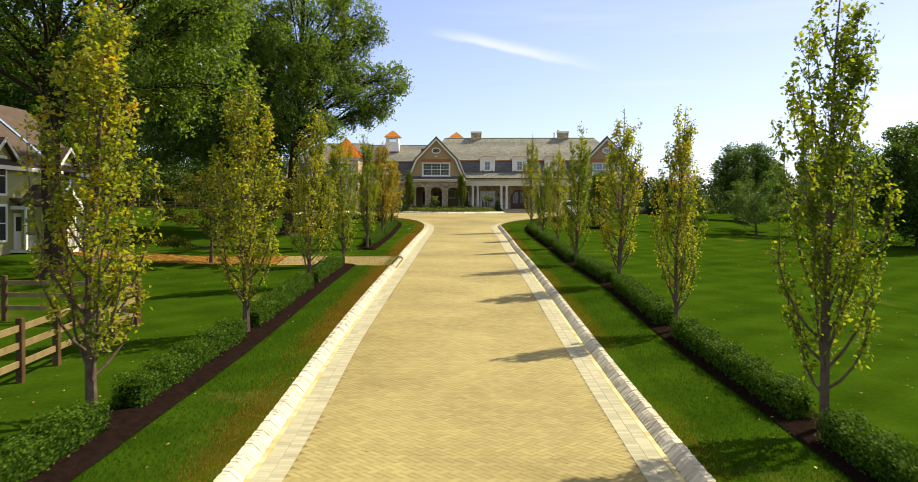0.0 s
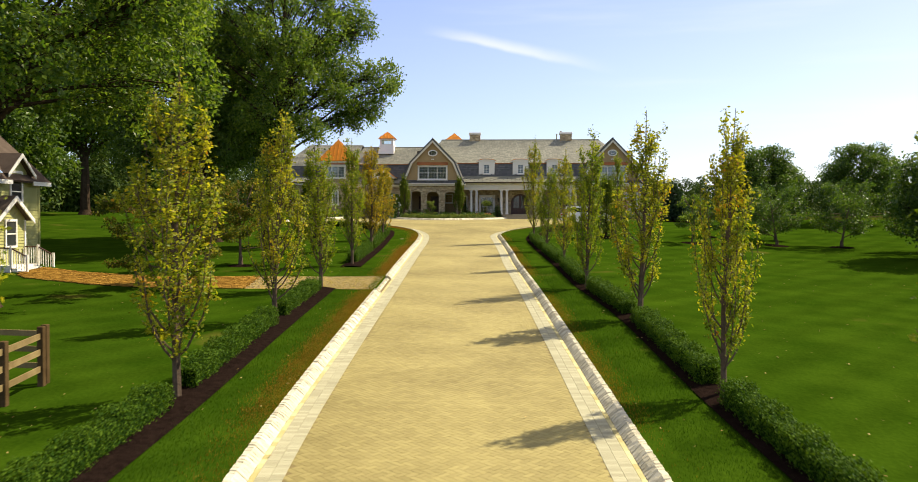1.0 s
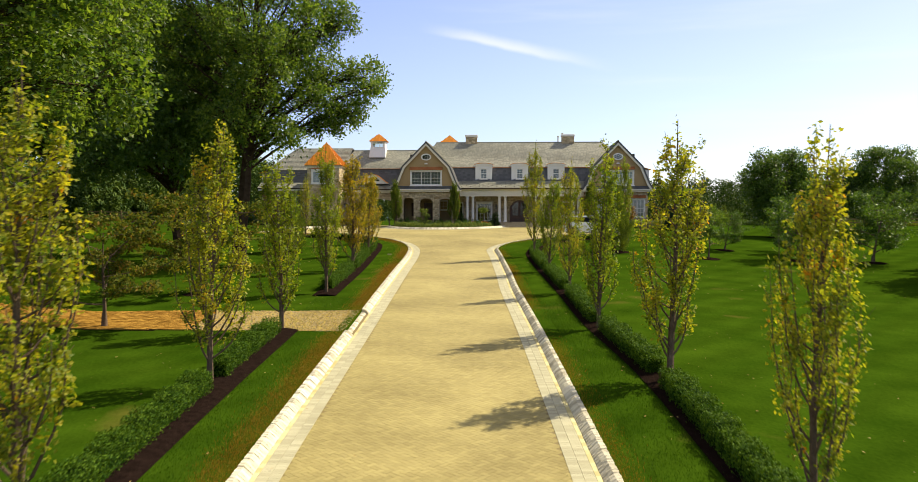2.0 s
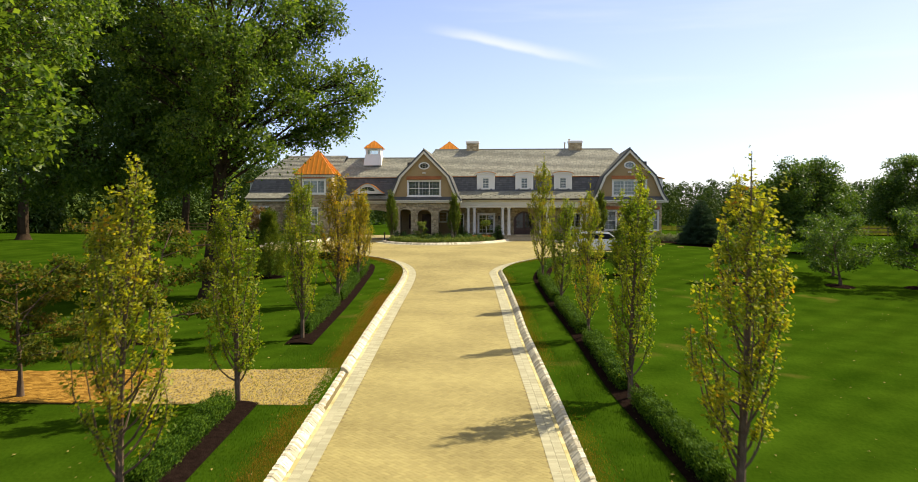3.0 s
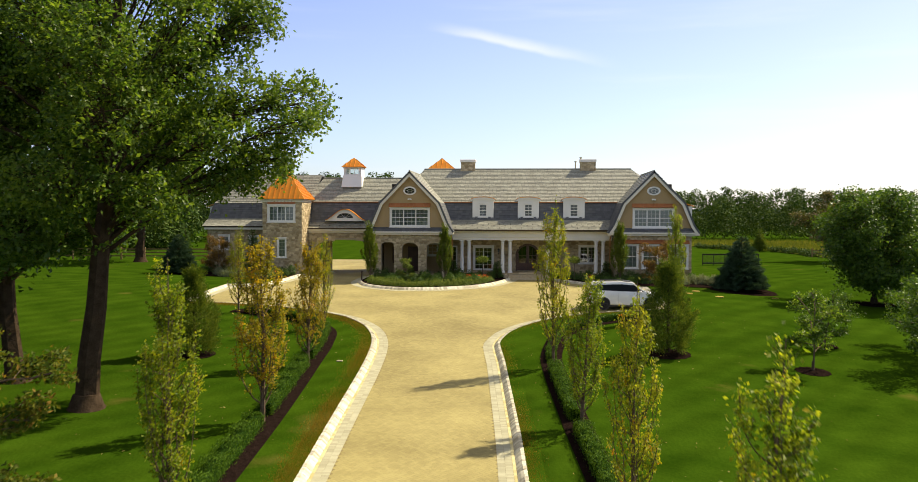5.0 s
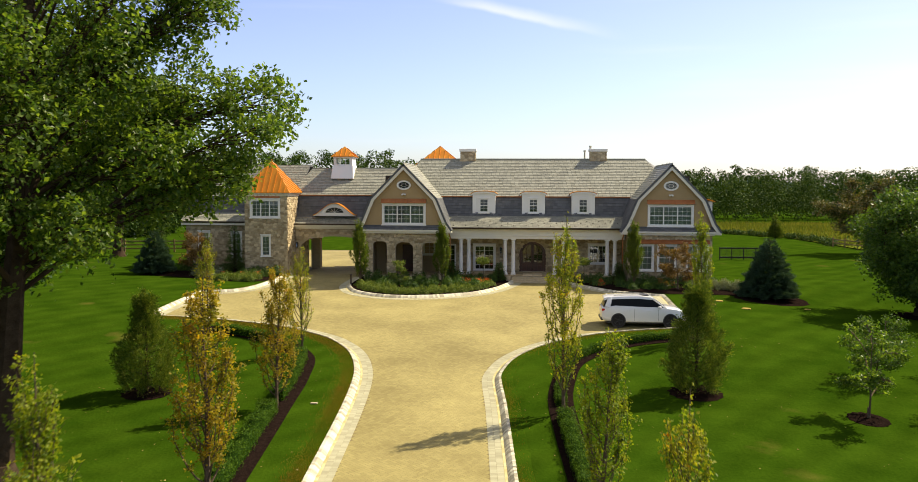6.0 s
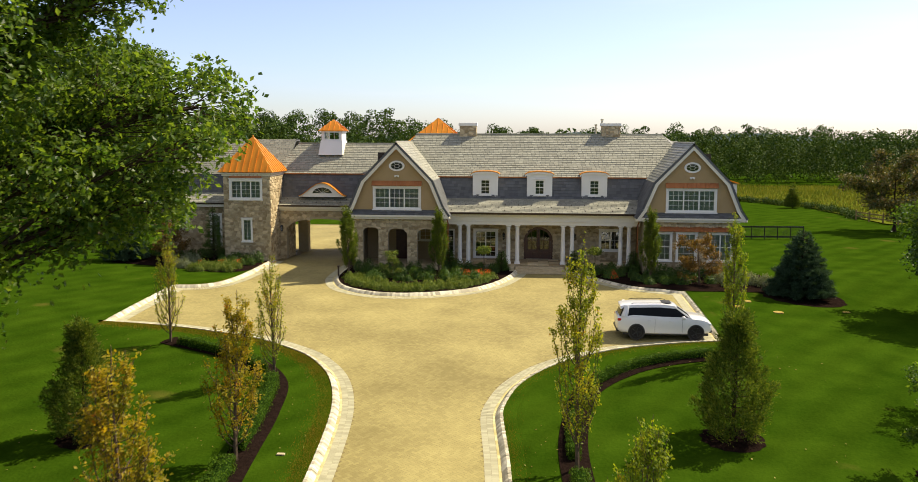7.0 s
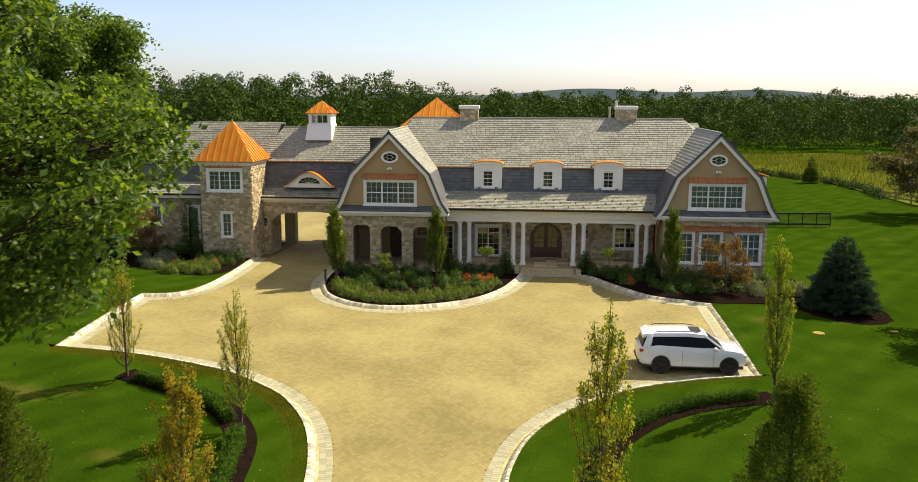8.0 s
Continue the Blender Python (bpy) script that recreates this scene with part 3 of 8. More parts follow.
BLOCKS = []
for i in range(9):
    me = bpy.data.meshes.new("kerb_block")
    b = kerb_block(i)
    b.to_mesh(me)
    b.free()
    me.materials.append(GRANITE_ONE)
    BLOCKS.append(me)
kerb = tagged(new("kerb"), "pale granite block kerb edging the driveway", "kerb", kind="structure")
rest = []
count = 0
for e in EDGES:
    line, turn = offset(curve(e, 0.152), 0.15)
    for (x, y), a in zip(line, turn):
        if y < -16:
            continue
        tilt = random.uniform(-2, 2)
        sunk = 0.12 if e is LEFT_EDGE and 40.9 < y < 45.4 else 0.06 if e in (RIGHT_COURT, RIGHT_BED_EDGE) else 0.0
        m = pose(x, y, up(y) - sunk + random.uniform(-0.002, 0.002), tilt * 0.3, random.uniform(-0.25, 0.25), math.degrees(a))
        if 8 < y < 32 and count < 290:
            ob = new("kerb_block", BLOCKS[(count * 5) % 9])
            ob.matrix_basis = m
            ob.parent = kerb
            count += 1
        else:
            rest.append(m)
shapes = [(np.array([v.co for v in me.vertices]), [tuple(f.vertices) for f in me.polygons]) for me in BLOCKS]
mesher = Mesher()
for i, m in enumerate(rest):
    vs, fs = shapes[(i * 5) % 9]
    n0 = len(mesher.v)
    mesher.v += [tuple(p) for p in (vs @ np.array(m.to_3x3()).T + np.array(m.translation))]
    mesher.f += [tuple(n0 + k for k in f) for f in fs]
part("kerb_run", mesher, GRANITE, kerb, kind="stuff")

# turf that meets the kerb's back
for e in EDGES:
    pts = curve(e, 0.3)
    rows = np.stack([offset(pts, d)[0] for d in (0.03, -0.12, -0.35, -0.65)], 1)
    z = lawn_height(rows[..., 0], rows[..., 1]) + np.array([0.022, 0.022, 0.016, -0.01])
    idx = np.arange(len(pts) * 4).reshape(-1, 4)
    quads = np.stack([idx[:-1, :-1], idx[:-1, 1:], idx[1:, 1:], idx[1:, :-1]], -1).reshape(-1, 4)
    if e in (LEFT_EDGE, LEFT_COURT, RIGHT_COURT, RIGHT_EDGE, TOWER_EDGE):
        tagged(new("turf_edge", raw_mesh("turf_edge", np.concatenate([rows, z[..., None]], -1), quads[:, ::-1], GRASS, True)), "mown grass running up to the kerb", "grass", kind="structure")

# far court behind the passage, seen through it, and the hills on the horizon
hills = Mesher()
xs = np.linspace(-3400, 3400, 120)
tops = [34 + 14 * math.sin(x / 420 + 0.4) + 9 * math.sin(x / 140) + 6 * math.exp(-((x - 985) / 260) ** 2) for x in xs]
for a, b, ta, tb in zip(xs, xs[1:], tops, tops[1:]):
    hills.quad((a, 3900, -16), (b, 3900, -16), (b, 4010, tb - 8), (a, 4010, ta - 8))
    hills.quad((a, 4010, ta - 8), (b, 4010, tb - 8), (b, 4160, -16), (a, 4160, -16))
setting("backdrop", hills, HILLS, "low wooded hills on the horizon, distance haze put into their blue-green", "hills", smooth=True)

# meadow strip beyond the lawn
meadow = np.array([(33, 205), (36.6, 186), (42.6, 169.5), (43.4, 158), (42.0, 148.5), (44.0, 140), (47.5, 128), (60, 116), (130, 100), (220, 130), (280, 236), (40, 240), (30, 225)], float)
setting("meadow", raw_mesh("meadow", *draped(meadow, 0.12, 3.0, lawn_height), MEADOW), MEADOW, "pale yellow-green unmown meadow", "meadow")
mg = np.random.default_rng(88)
gx, gy = mg.uniform(33, 130, 60000), mg.uniform(108, 236, 60000)
ok = inside(gx, gy, meadow)
gx, gy = gx[ok], gy[ok]
base = np.stack([gx, gy, lawn_height(gx, gy) + 0.1], 1)
side = mg.uniform(0, 6.28, len(gx))
side = np.stack([np.cos(side), np.sin(side), 0 * side], 1) * mg.uniform(0.03, 0.09, (len(gx), 1))
tip = base + np.stack([mg.normal(0, 0.15, len(gx)), mg.normal(0, 0.15, len(gx)), mg.uniform(0.3, 0.9, len(gx))], 1)
straw_tall = material("tall_meadow_grass", (0.055, 0.085, 0.008), (0.19, 0.18, 0.03), rough=0.8, by="island", weight=0.6, spread=1.0, scale=0.12, fine=2, bump=0, thin=0.3)
tagged(new("meadow_grass", raw_mesh("meadow_grass", np.stack([base - side, base + side, tip], 1).reshape(-1, 3), np.arange(3 * len(gx)).reshape(-1, 3), straw_tall)), "tall yellow-green grass standing in the meadow", "grass", kind="stuff")

# ---- the main house ----
house = thing("house", "long shingle-style mansion of fieldstone and tan stucco with slate gambrel roofs", "house", (2.5, 106, 0))


def strips(x_breaks, bottom, top, holes, y0, y1):
    """A wall standing along x, cut by holes of (x0, x1, z0, z1); z1 may be a function of x. top is a function of x."""
    m = Mesher()
    xs = set(x_breaks)
    for h in holes:
        xs |= {h[0], h[1]}
        if callable(h[3]):
            xs |= {h[0] + (h[1] - h[0]) * k / 12 for k in range(13)}
    xs = sorted(x for x in xs if x_breaks[0] - 1e-6 <= x <= x_breaks[-1] + 1e-6)
    for a, b in zip(xs, xs[1:]):
        if b - a < 1e-4:
            continue
        mid = (a + b) / 2
        runs = [((bottom, bottom), None)]
        low = (bottom, bottom)
        for h in sorted((h for h in holes if h[0] < mid < h[1]), key=lambda h: h[2]):
            t = h[3] if callable(h[3]) else (lambda x, z=h[3]: z)
            if h[2] > low[0] + 1e-4:
                m.prism([(a, y0, low[0]), (b, y0, low[1]), (b, y0, h[2]), (a, y0, h[2])], (0, y1 - y0, 0))
            low = (t(a), t(b))
        m.prism([(a, y0, low[0]), (b, y0, low[1]), (b, y0, top(b)), (a, y0, top(a))], (0, y1 - y0, 0))
    m.weld = True
    return m


def arch(x0, x1, spring, crown):
    """The top line of a segmental arch."""
    def line(x):
        u = (2 * x - x0 - x1) / (x1 - x0)
        return spring + (crown - spring) * math.sqrt(max(0.0, 1 - u * u))
    return line


def stone_meshes(count, mat):
    """Rough fieldstones of uneven outline, each with a domed face towards -y."""
    out = []
    for i in range(count):
        rng = random.Random(40 + i)
        bm = bmesh.new()
        k = 9
        outline = []
        for j in range(k):
            a = 2 * math.pi * (j + rng.uniform(-0.3, 0.3)) / k
            r = 0.52 / max(abs(math.cos(a)), abs(math.sin(a))) ** 0.72 * rng.uniform(0.90, 1.04)
            outline.append((r * math.cos(a), r * math.sin(a)))
        rings = [[bm.verts.new((x * f, y, z * f)) for x, z in outline] for f, y in ((1.0, 0.5), (1.0, -0.28), (0.84, -0.5))]
        for p, q in zip(rings, rings[1:]):
            for j in range(k):
                bm.faces.new((p[j], p[(j + 1) % k], q[(j + 1) % k], q[j]))
        bm.faces.new(rings[2])
        bmesh.ops.recalc_face_normals(bm, faces=bm.faces)
        me = bpy.data.meshes.new("stone")
        bm.to_mesh(me)
        bm.free()
        me.materials.append(mat)
        out.append(me)
    return out


STONES = stone_meshes(8, STONE)


def stone_face(parent, u0, u1, z0, z1, place, holes=(), seed=1, top=None):
    """Fieldstones of uneven size over a wall face. place(u, z) gives the pose of a stone at u along the wall."""
    rng = random.Random(seed)
    z = z0
    base = world_of(parent).inverted()
    while z < z1 - 0.05:
        h = min(rng.uniform(0.16, 0.27), z1 - z)
        u = u0
        while u < u1 - 0.04:
            w = min(rng.uniform(0.17, 0.46), u1 - u)
            if u1 - u - w < 0.1:
                w = u1 - u
            a, b, mid = u, u + w, z + h / 2
            for hole in holes:
                t = hole[3]
                zt = t(min(max((a + b) / 2, hole[0]), hole[1])) if callable(t) else t
                if hole[2] - 0.3 * h < mid < zt + 0.4 * h:
                    if hole[0] <= a and b <= hole[1]:
                        a = b
                    elif a < hole[0] < b:
                        b = hole[0]
                    elif a < hole[1] < b:
                        a = hole[1]
            if b - a > 0.07 and (top is None or mid + h / 2 < top((a + b) / 2)):
                split = h > 0.24 and rng.random() < 0.35
                for k in range(2 if split else 1):
                    hh = h / 2 if split else h
                    ob = new("stone", rng.choice(STONES))
                    ob.parent = parent
                    ob.matrix_parent_inverse = base
                    ob.matrix_basis = place((a + b) / 2, min(max(z + hh * (k + 0.5) + rng.uniform(-0.35, 0.35) * hh, z0 + 0.07), z1 - 0.07)) @ pose(0, 0, 0, 0, rng.uniform(-24, 24), 0) @ Matrix.Diagonal(((b - a) * rng.uniform(0.88, 1.04), rng.uniform(0.05, 0.085), hh * rng.uniform(0.9, 1.25), 1))
            u += w
        z += h


def slates(name, polygons, parent, mat, expo=0.235, seed=3, label=""):
    """Slates laid in courses over flat roof faces, each a thin tile of its own, joined into one part."""
    rng = np.random.default_rng(seed)
    vs, fs = [], []
    for poly in polygons:
        p = [Vector(q) for q in poly]
        nrm = (p[1] - p[0]).cross(p[2] - p[0]).normalized()
        if nrm.z < 0:
            nrm.negate()
        along = Vector((0, 0, 1)).cross(nrm).normalized()
        rise = nrm.cross(along).normalized()
        uv = [((q - p[0]).dot(along), (q - p[0]).dot(rise)) for q in p]
        v = min(b for _, b in uv)
        v_end = max(b for _, b in uv)
        row = 0
        while v < v_end - 0.02:
            hgt = min(expo, v_end - v)
            mid = v + hgt * 0.5
            cuts = []
            for (a0, b0), (a1, b1) in zip(uv, uv[1:] + uv[:1]):
                if (b0 > mid) != (b1 > mid):
                    cuts.append(a0 + (a1 - a0) * (mid - b0) / (b1 - b0))
            if len(cuts) >= 2:
                lo, hi = min(cuts), max(cuts)
                u = lo - (0.17 if row % 2 else 0.0) - rng.uniform(0, 0.05)
                while u < hi - 0.01:
                    w = rng.uniform(0.29, 0.37)
                    a, b = max(u, lo), min(u + w, hi)
                    u += w
                    if b - a < 0.03:
                        continue
                    lift, low = 0.034 + rng.uniform(0, 0.012), v - rng.uniform(0.0, 0.012)
                    n0 = len(vs)
                    for du, dv, dn in ((a + 0.010, low, lift), (b - 0.010, low, lift), (b - 0.010, v + hgt, 0.014), (a + 0.010, v + hgt, 0.014), (a + 0.010, low, 0.004), (b - 0.010, low, 0.004)):
                        q = p[0] + along * du + rise * dv + nrm * dn
                        vs.append((q.x, q.y, q.z))
                    fs += [(n0, n0 + 1, n0 + 2, n0 + 3), (n0 + 4, n0 + 5, n0 + 1, n0)]
            v += hgt
            row += 1
    me = raw_mesh(name, vs, fs, mat)
    ob = new(name, me)
    ob.parent = parent
    ob.matrix_parent_inverse = world_of(parent).inverted()
    return tagged(ob, label, kind="stuff")


def roof_slab(name, polygons, parent, mat, t=0.14, label=""):
    for p in polygons:
        part(name, Mesher().slab(p, t), mat, parent, label)


def window(parent, x0, x1, z0, z1, y, units=1, cols=3, rows=4, trim=0.14, blind=False, sill=True, hung=False, head=True):
    """A window facing the drive: casing, sill, and in each unit a sash, a pane and glazing bars. The wall's face is at y."""
    m = Mesher()
    m.box(x0, x0 + trim, y - 0.07, y + 0.1, z0, z1).box(x1 - trim, x1, y - 0.07, y + 0.1, z0, z1)
    m.box(x0 + trim, x1 - trim, y - 0.07, y + 0.1, z1 - trim, z1).box(x0 + trim, x1 - trim, y - 0.07, y + 0.1, z0, z0 + trim * 0.7)
    win = part("window", m, WHITE, parent, "white-painted window casing with small panes")
    if sill:
        part("sill", Mesher().chamfer(x0 - 0.05, x1 + 0.05, y - 0.13, y - 0.071, z0 - 0.07, z0 + 0.02), WHITE, win)
    if head:
        part("head_moulding", Mesher().chamfer(x0 - 0.04, x1 + 0.04, y - 0.11, y - 0.071, z1 - 0.03, z1 + 0.05), WHITE, win)
    a0, a1, b0, b1 = x0 + trim, x1 - trim, z0 + trim * 0.7, z1 - trim
    step = (a1 - a0) / units
    bars = Mesher()
    for k in range(units):
        ua, ub = a0 + k * step, a0 + (k + 1) * step
        s = 0.045
        bars.box(ua, ua + s, y - 0.02, y + 0.04, b0, b1).box(ub - s, ub, y - 0.02, y + 0.04, b0, b1)
        bars.box(ua + s, ub - s, y - 0.02, y + 0.04, b0, b0 + s).box(ua + s, ub - s, y - 0.02, y + 0.04, b1 - s, b1)
        if hung:
            bars.box(ua + s, ub - s, y - 0.025, y + 0.042, (b0 + b1) / 2 - 0.03, (b0 + b1) / 2 + 0.03)
        for c in range(1, cols):
            x = ua + (ub - ua) * c / cols
            bars.box(x - 0.009, x + 0.009, y - 0.008, y + 0.03, b0 + s, b1 - s)
        for r in range(1, rows):
            z = b0 + (b1 - b0) * r / rows
            bars.box(ua + s, ub - s, y - 0.006, y + 0.028, z - 0.009, z + 0.009)
        part("pane", Mesher().box(ua + s, ub - s, y + 0.012, y + 0.018, b0 + s, b1 - s), GLASS, win)
    part("sash", bars, WHITE, win)
    if blind:
        part("blind", Mesher().box(a0, a1, y + 0.16, y + 0.17, b0, b1), CURTAIN, win, "pale grey drawn blind")
    return win


def standing_seam(name, parent, faces, mat=COPPER, gap=0.42, label=""):
    """A folded-metal roof: flat faces with raised seams running up the slope."""
    m, seams = Mesher(), []
    for poly in faces:
        m.slab(poly, 0.05)
        p = [Vector(q) for q in poly]
        nrm = (p[1] - p[0]).cross(p[2] - p[0]).normalized()
        if nrm.z < 0:
            nrm.negate()
        along = Vector((0, 0, 1)).cross(nrm).normalized()
        rise = nrm.cross(along).normalized()
        uv = [((q - p[0]).dot(along), (q - p[0]).dot(rise)) for q in p]
        lo, hi = min(a for a, _ in uv), max(a for a, _ in uv)
        k = max(1, round((hi - lo) / gap))
        for i in range(1, k):
            u = lo + (hi - lo) * i / k
            cuts = []
            for (a0, b0), (a1, b1) in zip(uv, uv[1:] + uv[:1]):
                if (a0 > u) != (a1 > u):
                    cuts.append(b0 + (b1 - b0) * (u - a0) / (a1 - a0))
            if len(cuts) < 2 or max(cuts) - min(cuts) < 0.1:
                continue
            a, b = p[0] + along * (u - 0.014) + rise * min(cuts), p[0] + along * (u - 0.014) + rise * max(cuts)
            c, d = b + along * 0.028, a + along * 0.028
            if parent.parent:
                m.prism([a, b, c, d], nrm * 0.045)
            else:
                seams.append(Mesher().prism([a, b, c, d], nrm * 0.045))
    roof = part(name, m, mat, parent, label)
    for s in seams:
        part("seam", s, mat, roof)
    return roof


def copper_awning(parent, x0, x1, z0, z1, y, out=0.3):
    """A small sloping copper hood over a window."""
    return standing_seam("copper_hood", parent, [[(x0, y - out, z0), (x1, y - out, z0), (x1, y - 0.02, z1), (x0, y - 0.02, z1)]], COPPER_DULL, 0.3, "copper standing-seam window hood")


# gable wings: stucco above, stone below
WALL_Y, RAKE_Y = 101.75, 101.42
PROFILE = [(0.0, 9.22), (2.60, 6.55), (3.36, 4.72), (3.80, 4.08)]


def gable_top(cx, inset=0.0):
    def line(x):
        d = abs(x - cx)
        for (a, za), (b, zb) in zip(PROFILE, PROFILE[1:]):
            if d <= b:
                return za + (zb - za) * (d - a) / (b - a) - inset
        return PROFILE[-1][1] - inset
    return line


def gable_wing(cx, low_holes, back):
    top = gable_top(cx, 0.12)
    hw = 3.15
    oval = (cx - 0.47, cx + 0.47, 7.27, arch(cx - 0.47, cx + 0.47, 7.57, 7.87))
    win = (cx - 1.72, cx + 1.72, 4.5, 6.15)
    part("gable_wall", strips([cx - hw, cx - 2.6, cx, cx + 2.6, cx + hw], 4.1, top, [(win[0] + 0.1, win[1] - 0.1, 4.55, 6.05), (cx - 0.4, cx + 0.4, 7.3, 7.84)], WALL_Y, WALL_Y + 0.3), STUCCO, house, "tan stucco gable wall")
    window(house, win[0], win[1], win[2], win[3], WALL_Y, units=3, cols=3, rows=4, trim=0.15, blind=True, hung=True)
    copper_awning(house, cx - 1.78, cx + 1.78, 6.2, 6.52, WALL_Y, 0.26)
    # oval window
    ring, bars = Mesher(), Mesher()
    k = 24
    def at(r, rz, i, y):
        a = 2 * math.pi * i / k
        return (cx + r * math.cos(a), y, 7.57 + rz * math.sin(a))
    for i in range(k):
        ring.prism([at(0.56, 0.37, i, WALL_Y - 0.08), at(0.56, 0.37, i + 1, WALL_Y - 0.08), at(0.42, 0.25, i + 1, WALL_Y - 0.08), at(0.42, 0.25, i, WALL_Y - 0.08)], (0, 0.12, 0))
        bars.prism([at(0.20, 0.11, i, WALL_Y - 0.05), at(0.20, 0.11, i + 1, WALL_Y - 0.05), at(0.175, 0.09, i + 1, WALL_Y - 0.05), at(0.175, 0.09, i, WALL_Y - 0.05)], (0, 0.03, 0))
    for i in range(0, k, 4):
        a, b = Vector(at(0.19, 0.10, i, WALL_Y - 0.045)), Vector(at(0.43, 0.26, i, WALL_Y - 0.045))
        bars.tube([a, b], [0.013, 0.013], 5)
    ov = part("oval_window", ring, WHITE, house, "white oval gable window", smooth=True)
    part("glazing_bar", bars, WHITE, ov)
    part("pane", Mesher().prism([at(0.43, 0.26, i, WALL_Y - 0.03) for i in range(k)], (0, 0.006, 0)), GLASS, ov)
    part("floodlight", Mesher().chamfer(cx - 0.13, cx + 0.13, WALL_Y - 0.12, WALL_Y - 0.002, 6.84, 6.92).chamfer(cx - 0.17, cx - 0.03, WALL_Y - 0.2, WALL_Y - 0.06, 6.78, 6.9, 0.02).chamfer(cx + 0.03, cx + 0.17, WALL_Y - 0.2, WALL_Y - 0.06, 6.78, 6.9, 0.02), WHITE, house, "small white twin floodlight")
    # bargeboards
    for s in (-1, 1):
        m = Mesher()
        for (a, za), (b, zb) in zip(PROFILE, PROFILE[1:]):
            ia, ib = max(a - 0.30, 0), b - 0.30
            drop_a = 0.42 if a == 0 else 0.14
            m.prism([(cx + s * a, RAKE_Y, za - 0.03), (cx + s * b, RAKE_Y, zb - 0.03), (cx + s * ib, RAKE_Y, zb - 0.17), (cx + s * ia, RAKE_Y, za - 0.03 - drop_a)], (0, 0.10, 0))
        part("bargeboard", m, TRIM, house, "cream bargeboard following the gambrel")
        soff = Mesher()
        for (a, za), (b, zb) in zip(PROFILE, PROFILE[1:]):
            soff.prism([(cx + s * a, RAKE_Y + 0.1, za - 0.16), (cx + s * b, RAKE_Y + 0.1, zb - 0.16), (cx + s * b, RAKE_Y + 0.1, zb - 0.20), (cx + s * a, RAKE_Y + 0.1, za - 0.20)], (0, 0.3, 0))
        part("soffit", soff, TRIM, house)
    # skirt roof and fascia between the storeys
    skirt = [[(cx - 3.2, WALL_Y - 0.42, 4.14), (cx + 3.2, WALL_Y - 0.42, 4.14), (cx + 3.2, WALL_Y, 4.46), (cx - 3.2, WALL_Y, 4.46)]]
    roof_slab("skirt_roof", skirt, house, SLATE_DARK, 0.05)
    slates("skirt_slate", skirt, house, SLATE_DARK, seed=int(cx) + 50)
    part("fascia", Mesher().chamfer(cx - 3.35, cx + 3.35, WALL_Y - 0.44, WALL_Y + 0.02, 3.98, 4.12).chamfer(cx - 3.28, cx + 3.28, WALL_Y - 0.3, WALL_Y + 0.02, 3.82, 3.98), TRIM, house, "cream moulded fascia")
    for s in (-1, 1):
        part("eave_return", Mesher().chamfer(cx + s * 3.42 - 0.34, cx + s * 3.42 + 0.34, RAKE_Y + 0.02, WALL_Y + 0.4, 3.86, 4.08, 0.03), TRIM, house)
    # stone storey
    wall = part("stone_wall", strips([cx - hw, cx + hw], -0.1, lambda x: 4.0, low_holes, WALL_Y, WALL_Y + 0.35), MORTAR, house, "random fieldstone ground-floor wall")
    stone_face(wall, cx - hw, cx + hw, 0.0, 3.84, lambda u, z: pose(u, WALL_Y - 0.015, z), low_holes, seed=int(cx * 7) % 97)
    part("side_wall", Mesher().box(cx - hw, cx - hw + 0.3, WALL_Y + 0.36, back, -0.1, 4.6).box(cx + hw - 0.3, cx + hw, WALL_Y + 0.36, back, -0.1, 4.6), MORTAR, house)


G1, G2 = -7.80, 12.65
g1_holes = [(-10.25, -9.15, 0.42, arch(-10.25, -9.15, 2.95, 3.2)), (-8.46, -7.08, 0.42, arch(-8.46, -7.08, 2.75, 3.15)), (-6.36, -5.05, 0.42, arch(-6.36, -5.05, 2.75, 3.12))]
gable_wing(G1, g1_holes, 106.0)
g2_holes = [(10.2, 11.35, 1.18, 3.05), (11.8, 13.05, 1.18, 3.05), (13.95, 15.45, 1.18, 3.05)]
gable_wing(G2, g2_holes, 112.0)
for x0, x1, n in ((10.1, 11.45, 1), (11.7, 13.15, 1), (13.85, 15.55, 2)):
    window(house, x0, x1, 1.1, 3.13, WALL_Y, units=n, cols=2 if n == 2 else 3, rows=4, blind=True, hung=True, trim=0.13)
copper_awning(house, 10.0, 15.6, 3.2, 3.5, WALL_Y, 0.28)
window(house, -6.7, -5.7, 1.9, 3.0, 105.2, cols=2, rows=3, trim=0.1, head=False)
part("loggia_floor", Mesher().box(-10.9, -4.7, WALL_Y + 0.36, 105.6, 0.3, 0.5), STONE_ALL, house, "stone loggia floor")
part("loggia_wall", Mesher().box(-10.6, -4.9, 105.2, 105.5, 0.4, 4.0), STUCCO, house)
part("loggia_door", Mesher().chamfer(-8.4, -7.3, 105.12, 105.19, 0.5, 2.7).box(-9.8, -9.2, 105.15, 105.19, 1.2, 2.7), DOOR_WOOD, house, "dark wooden inner door")

